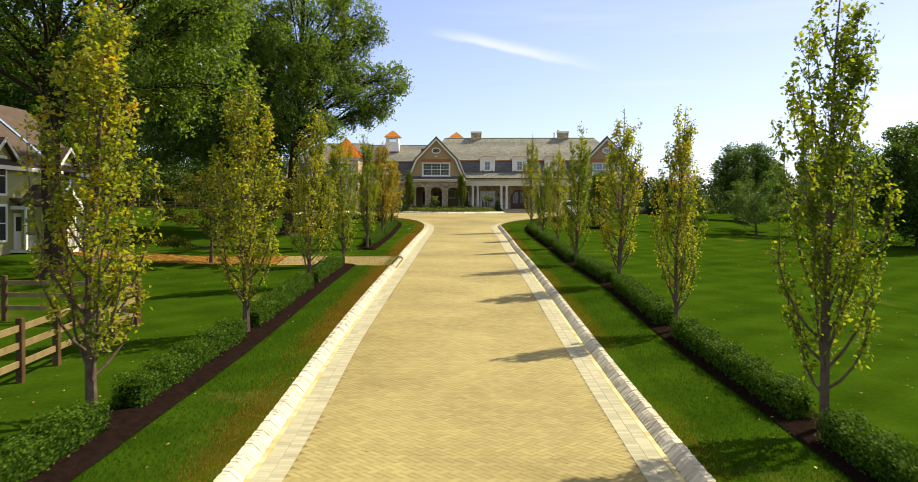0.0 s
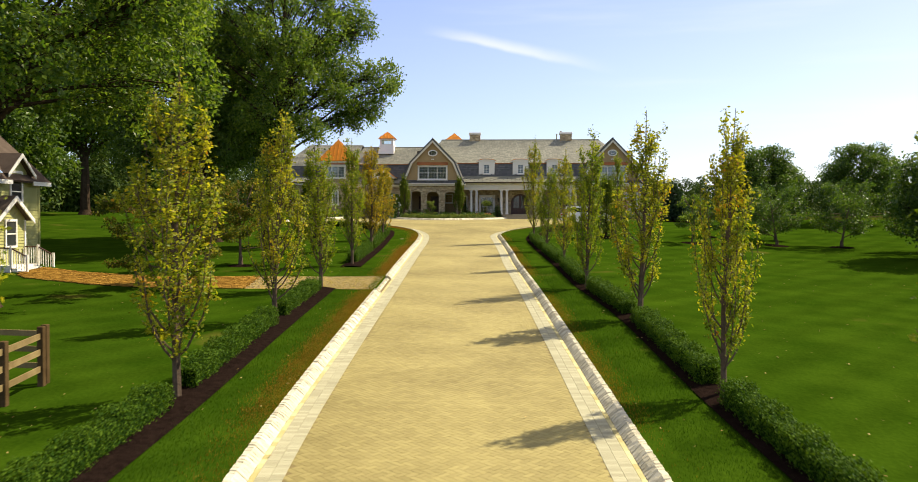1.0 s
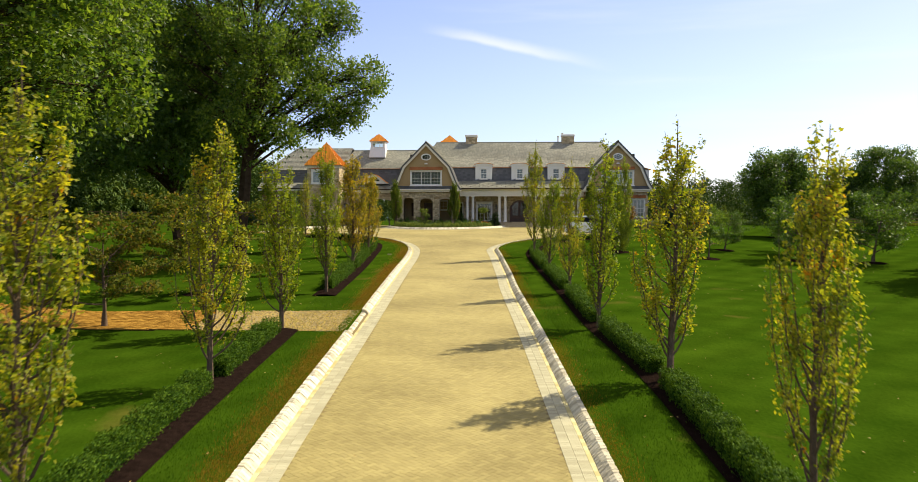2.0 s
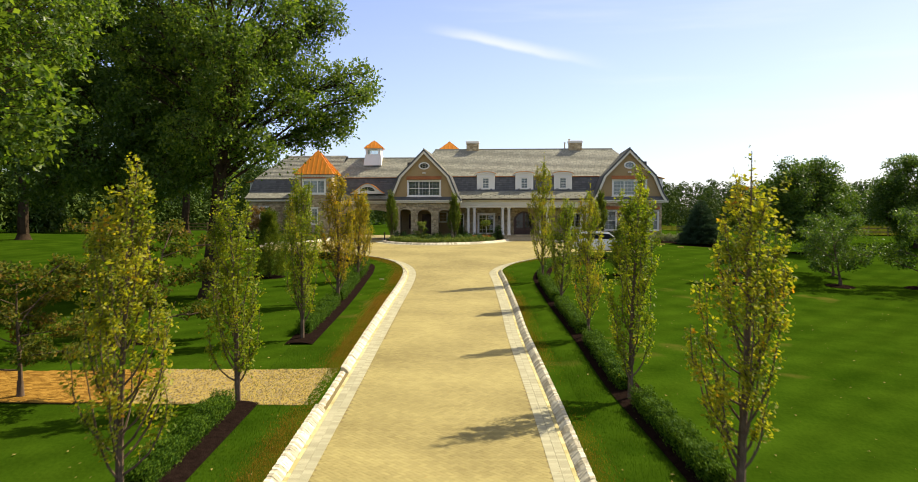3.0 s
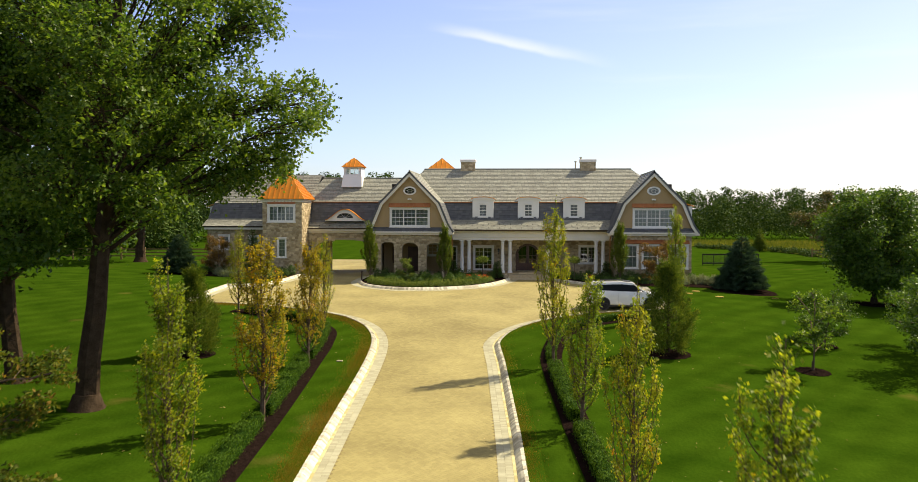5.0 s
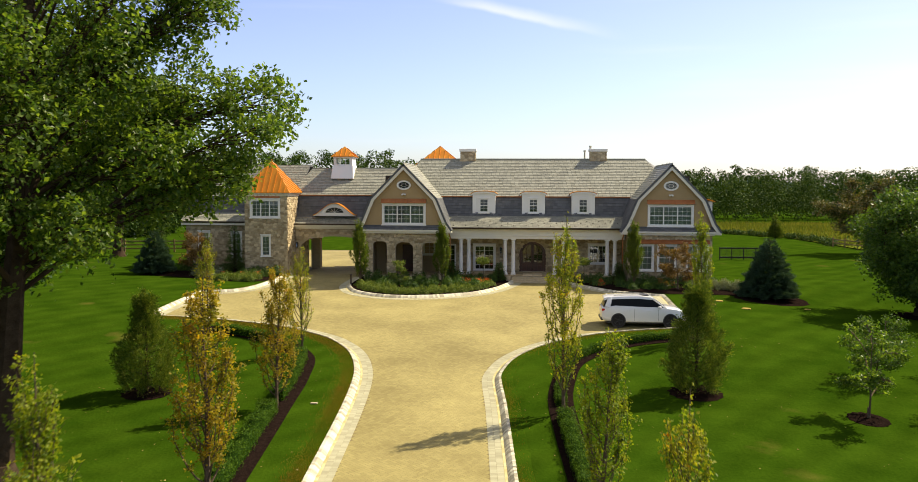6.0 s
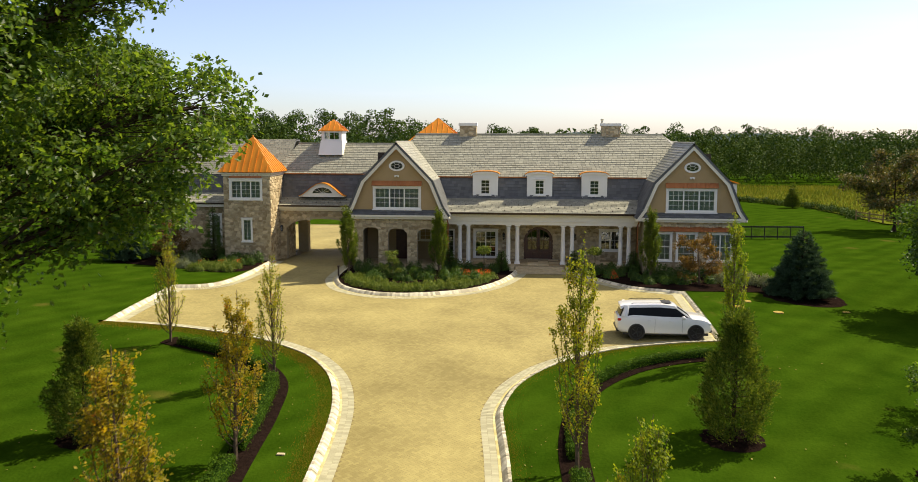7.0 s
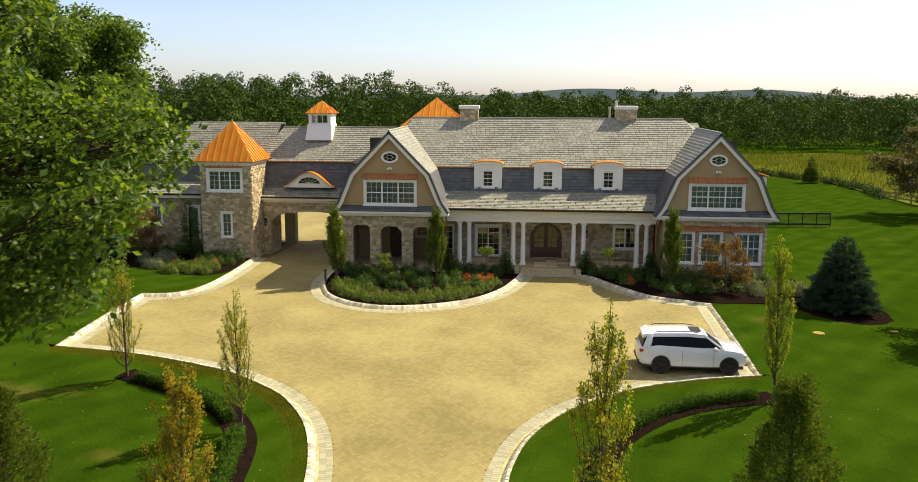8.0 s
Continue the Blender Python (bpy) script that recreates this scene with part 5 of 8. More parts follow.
# cupola
CX, CY = -14.55, 111.5
cup = part("cupola", Mesher().prism([(CX - 1.0, CY - 1.35, 8.15), (CX + 0.98, CY - 1.35, 8.15), (CX + 0.88, CY - 0.9, 9.3), (CX - 0.9, CY - 0.9, 9.3)], (0, 1.8, 0)).box(CX - 0.86, CX + 0.84, CY - 0.86, CY + 0.84, 9.301, 9.36).box(CX - 0.84, CX - 0.6, CY - 0.84, CY + 0.82, 9.361, 9.96).box(CX + 0.58, CX + 0.82, CY - 0.84, CY + 0.82, 9.361, 9.96).box(CX - 0.6, CX + 0.58, CY - 0.84, CY - 0.76, 9.361, 9.42).box(CX - 0.9, CX + 0.88, CY - 0.9, CY + 0.88, 9.961, 10.12), WHITE, house, "white roof cupola with a copper pyramid cap")
part("pane", Mesher().box(CX - 0.6, CX + 0.58, CY - 0.74, CY - 0.73, 9.42, 9.96), GLASS, cup)
part("glazing_bar", Mesher().box(CX - 0.22, CX - 0.19, CY - 0.78, CY - 0.74, 9.42, 9.96).box(CX + 0.17, CX + 0.2, CY - 0.78, CY - 0.74, 9.42, 9.96), WHITE, cup)
a, b, c, d, top = (CX - 1.05, CY - 1.05, 10.12), (CX + 1.03, CY - 1.05, 10.12), (CX + 1.03, CY + 1.03, 10.12), (CX - 1.05, CY + 1.03, 10.12), (CX - 0.01, CY, 11.05)
standing_seam("cupola_roof", cup, [[a, b, top], [b, c, top], [c, d, top], [d, a, top]], COPPER, 0.4, "bright copper cap")

# copper pyramid over the rear hall
a, b, c, d, top = (-9.2, 113.4, 8.9), (-3.6, 113.4, 8.9), (-3.6, 119.0, 8.9), (-9.2, 119.0, 8.9), (-6.45, 116.2, 11.27)
standing_seam("rear_copper_roof", house, [[a, b, top], [b, c, top], [c, d, top], [d, a, top]], COPPER, 0.45, "bright copper pyramid roof")
part("rear_hall_wall", Mesher().box(-8.9, -3.9, 115.31, 118.7, 0, 8.88), STUCCO, house)
# rear right wing ridge
r_up = [[(14.3, 112.0, 6.9), (14.3, 118.0, 9.35), (10.4, 118.0, 9.35), (10.4, 112.0, 6.9)], [(14.3, 124.0, 6.9), (10.4, 124.0, 6.9), (10.4, 118.0, 9.35), (14.3, 118.0, 9.35)]]
roof_slab("rear_wing_roof", r_up, house, SLATE_DARK, 0.12)
slates("roof_slate", r_up, house, SLATE, seed=71)
part("rear_wing_wall", Mesher().box(10.7, 14.0, 115.31, 123.6, 0, 6.9), STUCCO, house)
part("side_dormer", Mesher().box(15.3, 16.35, 104.6, 106.2, 5.2, 6.35), WHITE, house, "white side dormer")
standing_seam("side_dormer_cap", house, [[(16.55, 104.4, 6.36), (16.55, 106.4, 6.36), (15.2, 106.4, 6.75), (15.2, 104.4, 6.75)]], COPPER, 0.5, "bright copper cap")

# far wing beyond the tower
LW = 107.3
lw_holes = [(-26.5, -25.5, 2.3, 3.55), (-23.6, -22.7, 1.1, 3.5)]
wall = part("wing_wall", strips([-27.6, -21.67], -0.1, lambda x: 4.4, lw_holes, LW, LW + 0.35), MORTAR, house, "fieldstone wall of the far wing")
stone_face(wall, -27.6, -21.67, 0.0, 4.05, lambda u, z: pose(u, LW - 0.015, z), lw_holes, seed=44)
window(house, -26.55, -25.45, 2.25, 3.6, LW, cols=3, rows=3, blind=True)
window(house, -23.65, -22.65, 1.05, 3.55, LW, cols=2, rows=5, blind=True)
part("wing_side_wall", Mesher().box(-27.6, -27.3, LW + 0.36, 116, -0.1, 4.4).box(-27.6, -21.0, 116.0, 116.3, -0.1, 6.0), MORTAR, house)
part("wing_fascia", Mesher().chamfer(-27.9, -21.67, LW - 0.35, LW + 0.05, 4.1, 4.36, 0.02), TRIM, house)
part("gutter", Mesher().prism([(-27.9, LW - 0.46, 4.44), (-27.9, LW - 0.34, 4.44), (-27.9, LW - 0.32, 4.33), (-27.9, LW - 0.42, 4.32)], (6.2, 0, 0)), GUTTER, house)
l_pent = [[(-28.0, 106.9, 4.42), (-21.3, 106.9, 4.42), (-21.3, 108.5, 5.15), (-28.0, 108.5, 5.15)]]
l_low = [[(-28.0, 108.45, 5.12), (-18.4, 108.45, 5.12), (-18.4, 109.1, 6.6), (-27.6, 109.1, 6.6)]]
l_up = [[(-27.6, 109.05, 6.58), (-18.2, 109.05, 6.58), (-17.85, 112.0, 9.38), (-24.6, 112.0, 9.38)]]
l_hip = [[(-27.6, 109.05, 6.58), (-24.6, 112.0, 9.38), (-24.6, 113.0, 9.38), (-27.6, 116.0, 6.58)]]
l_back = [[(-27.6, 116.0, 6.58), (-24.6, 113.0, 9.38), (-17.85, 113.0, 9.38), (-18.2, 116.0, 6.58)], [(-24.6, 112.0, 9.38), (-17.85, 112.0, 9.38), (-17.85, 113.0, 9.38), (-24.6, 113.0, 9.38)]]
roof_slab("wing_roof", l_pent + l_low + l_up + l_hip + l_back, house, SLATE_DARK, 0.12, "grey slate hipped roof of the far wing")
slates("roof_slate", l_up + l_hip + l_pent, house, SLATE, seed=81)
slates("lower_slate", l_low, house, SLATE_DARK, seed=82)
part("wing_cheek", Mesher().prism([(-27.95, 108.5, 4.4), (-27.95, 116, 4.4), (-27.6, 116, 6.5), (-27.6, 109.1, 6.5)], (0.15, 0, 0)), SLATE_DARK, house)
part("wing_dormer", Mesher().box(-28.6, -27.7, 110.6, 112.2, 4.6, 6.3), WHITE, house, "white side dormer")
standing_seam("wing_dormer_cap", house, [[(-28.9, 110.3, 6.32), (-28.9, 112.5, 6.32), (-27.3, 112.5, 6.75), (-27.3, 110.3, 6.75)]], COPPER, 0.5, "bright copper cap")

# ---- plants ----
def unit(v):
    return v / np.maximum(np.linalg.norm(v, axis=-1, keepdims=True), 1e-9)


def leaf_arrays(centres, size, rng, lift=0.25, wide=0.62, outward=None, pull=0.8, corners=4, lie=True):
    """Pointed leaves, each folded a little along its rib. They turn their faces outward and up, or, with lie off, their tips."""
    n = len(centres)
    a = unit(rng.normal(size=(n, 3)))
    if outward is not None:
        a = a + pull * unit(outward)
    a[:, 2] += lift
    a = unit(a)
    b = unit(np.cross(a, rng.normal(size=(n, 3))))
    d, s, up_ = (b, np.cross(a, b), a) if lie else (a, b, np.cross(b, a))
    long = (size * rng.uniform(0.65, 1.3, n))[:, None]
    rib = centres + d * long * 0.5
    v = np.stack([centres, rib + s * long * wide * 0.5 + up_ * long * 0.08, centres + d * long, rib - s * long * wide * 0.5 + up_ * long * 0.08], 1)
    if corners == 3:
        v = v[:, [1, 2, 3]]
    return v.reshape(-1, 3), np.arange(n * corners).reshape(-1, corners)


def leaves_mesh(name, centres, size, mat, seed, **more):
    v, f = leaf_arrays(centres, size, np.random.default_rng(seed), **more)
    return raw_mesh(name, v, f, mat)


def limb(m, rng, start, way, length, r0, r1, bend=0.18, steps=5, lift=0.0):
    """A bent tapering branch; returns its points."""
    p, d = np.array(start, float), unit(np.array(way, float))
    pts = [p.copy()]
    for _ in range(steps):
        d = unit(d + rng.normal(size=3) * bend + np.array([0, 0, lift]))
        p = p + d * length / steps
        pts.append(p.copy())
    m.tube([tuple(q) for q in pts], list(np.linspace(r0, r1, steps + 1)), 6 if r0 > 0.03 else 4)
    return np.array(pts)


def along(pts, f):
    """The point at fraction f of a line of points."""
    k = np.clip(f, 0, 1) * (len(pts) - 1)
    i = min(int(k), len(pts) - 2)
    return pts[i] + (pts[i + 1] - pts[i]) * (k - i)


def columnar(seed, height=7.0, girth=0.9, leaves=7400, size=0.084, mat=LEAF, bare=0.9, tuft=8, thin=0.0, count=44):
    """A narrow upright row tree: branches leave the leader, soon turn upward and run beside it, with leaves in small tufts along their twigs."""
    rng = np.random.default_rng(seed)
    m = Mesher()
    lead = limb(m, rng, (0, 0, -0.05), (0, 0, 1), height * 0.96, 0.078, 0.006, 0.014, 10)
    twigs = []
    for k in range(count):
        f = 0.09 + 0.74 * (k / count) ** 1.1
        a = k * 2.39996 + rng.uniform(-0.4, 0.4)
        out = np.array([math.cos(a), math.sin(a), 0.0])
        start = along(lead, f)
        room = girth * float(np.interp(f, [0.08, 0.2, 0.4, 0.65, 0.9], [0.85, 1.0, 0.9, 0.62, 0.28])) * rng.uniform(0.35, 1.05)
        roof = height * float(np.interp(room / girth, [0.0, 0.3, 0.6, 1.0], [0.99, 0.88, 0.72, 0.52]))
        rise = min(rng.uniform(1.5, 3.1), max(0.5, roof * rng.uniform(0.9, 1.05) - start[2]))
        t = np.linspace(0, 1, 7)[:, None]
        pts = start + out * room * (1 - (1 - t) ** 2.2) + np.array([0, 0, rise]) * (0.55 * t + 0.45 * t * t) + rng.normal(size=(7, 3)) * (0.035, 0.035, 0.02) * t
        m.tube([tuple(p) for p in pts], list(np.linspace(0.024 * (1.25 - f), 0.004, 7)), 5)
        if rng.uniform() >= thin:
            twigs.append((pts, rise, 0.25))
        for _ in range(6):
            g = rng.uniform(0.2, 0.95)
            b = a + rng.uniform(-1.6, 1.6)
            sub = limb(m, rng, along(pts, g), (math.cos(b) * 0.75, math.sin(b) * 0.75, rng.uniform(0.9, 1.8)), rng.uniform(0.18, 0.42), 0.006, 0.003, 0.10, 3, 0.12)
            twigs.append((sub, 0.34, 0.1))
    twigs.append((lead, height * 0.4, 0.5))
    total = sum(r for _, r, _ in twigs)
    cs = []
    for pts, r, low in twigs:
        k = max(1, int(round(leaves / tuft * r / total)))
        knots = np.array([along(pts, x) for x in rng.uniform(low, 1.0, k)]) + rng.normal(size=(k, 3)) * 0.03
        n = rng.integers(tuft // 2, tuft * 3 // 2 + 1, k)
        cs.append(np.repeat(knots, n, axis=0) + rng.normal(size=(n.sum(), 3)) * (0.045, 0.045, 0.07))
    c = np.concatenate(cs)
    c = c[c[:, 2] > bare * rng.uniform(0.6, 1.2, len(c))]
    ax = c * (1, 1, 0)
    return m.mesh("trunk", BARK, True), leaves_mesh("crown", c, size, mat, seed, lift=0.25, outward=ax + 1e-6, pull=0.45)


def shade_tree(seed, crown, arms, trunk_r, fork, leaves, size, mat, bark=BARK_DARK, lobes=24, spray=0.45, each=70, corners=4, low=-0.8, lean=(0.0, 0.0), twigs=True, lobe=0.20):
    """A great spreading tree: a forked trunk, a bent limb to each leafy mass, and sprays of leaves over those masses with gaps between.
    crown: middle and half-sizes (x, y, z, across, up). arms: further masses (x, y, z, radius)."""
    rng = np.random.default_rng(seed)
    m = Mesher()
    mid, half = np.array(crown[:3], float), np.array([crown[3], crown[3], crown[4]], float)
    top = mid[2] + half[2] * 0.75
    stem = limb(m, rng, (0, 0, -0.2), (lean[0], lean[1], 1), top, trunk_r, trunk_r * 0.16, 0.05, 10)
    m.turned(0, 0, [(trunk_r * 1.9, -0.25), (trunk_r * 1.35, 0.12), (trunk_r * 1.05, 0.55)], 12)
    masses = [(np.array(a[:3], float), a[3]) for a in arms]
    for k in range(lobes):
        h = 1 - 2 * (k + 0.5) / lobes
        if h < low:
            continue
        a = k * 2.39996 + rng.uniform(-0.4, 0.4)
        d = np.array([math.sqrt(1 - h * h) * math.cos(a), math.sqrt(1 - h * h) * math.sin(a), h])
        masses.append((mid + d * half * (rng.uniform(0.30, 1.0) ** 0.5) * 0.95, crown[3] * rng.uniform(0.5, 1.25) * lobe))
    weight = np.array([r * r for _, r in masses])
    cs, outs = [], []
    for (c, r), w in zip(masses, weight / weight.sum()):
        side = math.hypot(c[0], c[1])
        f = np.clip((max(fork * rng.uniform(0.95, 1.3), c[2] - rng.uniform(0.35, 1.0) * side - 0.5) + 0.2) / (top + 0.2), 0.05, 0.97)
        start = along(stem, f)
        bend = (start + c) / 2 + np.array([0, 0, 0.12 * side]) + rng.normal(size=3) * 0.25
        t = np.linspace(0, 1, 7)[:, None]
        line = (1 - t) ** 2 * start + 2 * t * (1 - t) * bend + t * t * c + rng.normal(size=(7, 3)) * 0.08 * t
        r0 = trunk_r * (0.10 + 0.22 * min(1.0, r / 2.2)) * (1.15 - 0.7 * f)
        m.tube([tuple(p) for p in line], list(np.linspace(r0, 0.025, 7)), 6)
        n = max(3, int(round(leaves * w / each)))
        d = unit(rng.normal(size=(n, 3)))
        ends = c + d * r * (rng.uniform(0.25, 1.0, (n, 1)) ** 0.45) * (1.08, 1.08, 0.82)
        extra = np.array([along(line, q) for q in rng.uniform(0.35, 0.85, n // 5 + 2)]) + rng.normal(size=(n // 5 + 2, 3)) * 0.35
        ends, d = np.concatenate([ends, extra]), np.concatenate([d, unit(rng.normal(size=extra.shape))])
        for e, dd in zip(ends, d):
            if twigs and rng.uniform() < 0.55:
                root = along(line, rng.uniform(0.55, 1.0))
                m.tube([tuple(root), tuple((root + e) / 2 + rng.normal(size=3) * 0.12), tuple(e)], [0.022, 0.014, 0.006], 4)
            k = int(each * rng.uniform(0.55, 1.45))
            nrm = unit(dd * 0.8 + np.array([0, 0, 0.55]) + rng.normal(size=3) * 0.35)
            p = rng.normal(size=(k, 3)) * spray * rng.uniform(0.75, 1.25)
            p -= (p @ nrm)[:, None] * nrm * 0.65
            cs.append(e + p - np.array([0, 0, 0.22]) * (np.linalg.norm(p, axis=1, keepdims=True) ** 2))
            outs.append(np.repeat([nrm], k, axis=0))
    return m.mesh("trunk", bark, True), leaves_mesh("crown", np.concatenate(cs), size, mat, seed, lift=0.15, wide=0.62 if corners == 4 else 1.0, outward=np.concatenate(outs), pull=0.9, corners=corners)


def broad(seed, height, radius, base, trunk_r, leaves, size, mat, bark=BARK_DARK, limbs=9, lean=(0, 0), clump=1.0, flat=1.0, sub=6, lift=0.05, low=0.32, corners=4):
    """A spreading tree: trunk, limbs, branches, and leaves in clumps about the branches, with gaps between."""
    rng = np.random.default_rng(seed)
    m = Mesher()
    stem = limb(m, rng, (0, 0, -0.2), (lean[0], lean[1], 1), height * 0.8, trunk_r, trunk_r * 0.2, 0.05, 8)
    m.turned(0, 0, [(trunk_r * 1.9, -0.25), (trunk_r * 1.35, 0.12), (trunk_r * 1.06, 0.5)], 10)
    cs, ws = [], []
    spine = []
    for k in range(limbs):
        f = low + (0.98 - low) * (k + rng.uniform(0, 0.6)) / limbs
        a = k * 2.4 + rng.uniform(-0.5, 0.5)
        start = along(stem, f)
        h = (start[2] - base) / max(height - base, 1)
        reach = radius * math.sqrt(max(0.08, 1 - (1.35 * (h - 0.32)) ** 2)) * rng.uniform(0.75, 1.08)
        rise = rng.uniform(0.15, 0.55) * flat + 0.5 * h
        pts = limb(m, rng, start, (math.cos(a), math.sin(a), rise), reach, trunk_r * 0.42 * (1.15 - f), 0.03, 0.14, 6, lift)
        spine.append((pts, reach))
        for j in range(sub):
            g = 0.28 + 0.72 * (j + rng.uniform(0, 0.8)) / sub
            b = a + rng.choice((-1, 1)) * rng.uniform(0.4, 1.3)
            bp = limb(m, rng, along(pts, g), (math.cos(b), math.sin(b), rng.uniform(-0.15, 0.7) * flat), reach * rng.uniform(0.25, 0.5), 0.05 * trunk_r / 0.3, 0.012, 0.2, 4, 0.02)
            for f2 in (0.45, 0.75, 1.0):
                cs.append(along(bp, f2))
                ws.append(rng.uniform(0.6, 1.3))
        cs.append(pts[-1])
        ws.append(1.0)
    cs, ws = np.array(cs), np.array(ws)
    keep = cs[:, 2] > base * 0.8
    cs, ws = cs[keep], ws[keep]
    n = (ws / ws.sum() * leaves).astype(int)
    pts = np.repeat(cs, n, axis=0)
    spreadr = np.repeat(ws, n)[:, None] * clump
    off = unit(rng.normal(size=pts.shape)) * (rng.uniform(0.15, 1, (len(pts), 1)) ** 0.55) * spreadr * (1, 1, 0.72)
    return m.mesh("trunk", bark, True), leaves_mesh("crown", pts + off, size, mat, seed, lift=0.1, wide=0.62 if corners == 4 else 1.0, outward=off + 1e-6, corners=corners)


def conifer(seed, height, radius, leaves, size, mat, tiers=16, droop=-0.12, ragged=0.25):
    """A cone of layered boughs: each bough a flat fan of needle shoots that lifts at its tip."""
    rng = np.random.default_rng(seed)
    m = Mesher()
    m.tube([(0, 0, -0.1), (0, 0, height * 0.5), (0, 0, height * 0.98)], [0.11, 0.06, 0.008], 7)
    boughs = []
    for k in range(tiers):
        f = (k + 0.2 + rng.uniform(-0.2, 0.2)) / tiers
        z = 0.10 + f * height * 0.93
        r = radius * (1 - f) ** 0.74 * rng.uniform(0.92, 1.05) + 0.05
        count = max(5, int(11 * (1 - f) + 4))
        for j in range(count):
            a = 6.283 * j / count + k * 0.9 + rng.uniform(-0.25, 0.25)
            boughs.append((z + rng.uniform(-0.08, 0.08), r * rng.uniform(1 - ragged, 1.08), a))
    total = sum(r ** 1.4 for _, r, _ in boughs)
    cs, outs = [], []
    for z, r, a in boughs:
        out = np.array([math.cos(a), math.sin(a), 0.0])
        side = np.array([-math.sin(a), math.cos(a), 0.0])
        m.tube([(0, 0, z), tuple(out * r * 0.6 + (0, 0, z + droop * r * 0.75)), tuple(out * r + (0, 0, z + droop * r * 0.6))], [0.016, 0.010, 0.004], 4)
        shoots = max(3, int(5 + 9 * r / radius))
        n = max(3, int(leaves * r ** 1.4 / total / shoots))
        for q in range(shoots):
            g = rng.uniform(0.30, 1.0)
            way = unit(out + side * rng.uniform(-0.9, 0.9) + np.array([0, 0, rng.uniform(0.0, 0.35)]))
            long = r * rng.uniform(0.16, 0.34) * (1.25 - 0.6 * g) + 0.08
            base = out * r * g + np.array([0, 0, z + droop * r * g * (1.5 - 0.9 * g)])
            t = rng.uniform(0, 1, (n, 1))
            cs.append(base + way * long * t + rng.normal(size=(n, 3)) * (0.05, 0.05, 0.045))
            outs.append(np.repeat([way], n, axis=0))
    return m.mesh("trunk", BARK_DARK, True), leaves_mesh("crown", np.concatenate(cs), size, mat, seed, lift=0.12, wide=0.26, outward=np.concatenate(outs), pull=1.5, lie=False)


def plume_conifer(seed, height, radius, leaves, size, mat, plumes=120):
    """A bushy evergreen of upright plumes: broad below, a narrow spire above."""
    rng = np.random.default_rng(seed)
    m = Mesher()
    m.tube([(0, 0, -0.1), (0.02, 0, height * 0.5), (0, 0, height * 0.97)], [0.10, 0.055, 0.006], 7)
    cs, outs = [], []
    for k in range(plumes):
        f = (k + 0.5) / plumes
        z = height * (0.02 + 0.86 * f ** 1.15)
        wide = radius * float(np.interp(z / height, [0, 0.12, 0.35, 0.52, 0.68, 0.9], [0.72, 1.0, 0.92, 0.58, 0.34, 0.10]))
        a = k * 2.39996
        r = wide * rng.uniform(0.35, 1.0) ** 0.6
        out = np.array([math.cos(a), math.sin(a), 0.0])
        way = unit(out * rng.uniform(0.25, 0.75) + np.array([0, 0, 1.0]) + rng.normal(size=3) * 0.12)
        long = rng.uniform(0.5, 0.95) * (1.0 - 0.35 * f)
        base = out * r + np.array([0, 0, z])
        m.tube([(0, 0, max(0.0, z - r * 0.35)), tuple(base), tuple(base + way * long)], [0.016, 0.010, 0.003], 4)
        n = int(leaves / plumes * rng.uniform(0.7, 1.3))
        t = rng.uniform(0, 1, (n, 1))
        girth = (0.17 * np.sin(np.pi * (0.12 + 0.84 * t)) + 0.02)
        off = rng.normal(size=(n, 3)) * girth * 0.75
        cs.append(base + way * long * t + off)
        outs.append(way + off * 3.0 + out * 0.3)
    return m.mesh("trunk", BARK_DARK, True), leaves_mesh("crown", np.concatenate(cs), size, mat, seed, lift=0.2, wide=0.34, outward=np.concatenate(outs), pull=1.5, lie=False)


def bush_mesh(name, seed, radius, height, leaves, size, mat, loose=0.25):
    """A low rounded shrub made of leaves on an uneven dome."""
    rng = np.random.default_rng(seed)
    d = unit(rng.normal(size=(leaves, 3)))
    d[:, 2] = np.abs(d[:, 2])
    lump = 1 + 0.16 * np.sin(3 * np.arctan2(d[:, 1], d[:, 0]) + seed) + 0.12 * np.sin(5 * d[:, 2] + seed * 2)
    c = d * (rng.uniform(0.45, 1, (leaves, 1)) ** 0.4) * lump[:, None] * (radius, radius, height) + rng.normal(size=(leaves, 3)) * loose * 0.12
    c[:, 2] = np.maximum(c[:, 2], 0.0)
    return leaves_mesh(name, c, size, mat, seed, lift=0.25, outward=d)


def plant(name, meshes, x, y, label, category, group="", scale=1.0, turn=None, tall=1.0, z=None):
    """A tree: an Empty at its foot with trunk and crown."""
    t = thing(name, label, category, (x, y, float(lawn_height(x, y)) if z is None else z), group)
    t.rotation_euler[2] = random.uniform(0, 6.28) if turn is None else turn
    t.scale = (scale, scale, scale * tall)
    for me in meshes:
        part(me.name.split(".")[0], me, None, t)
    return t


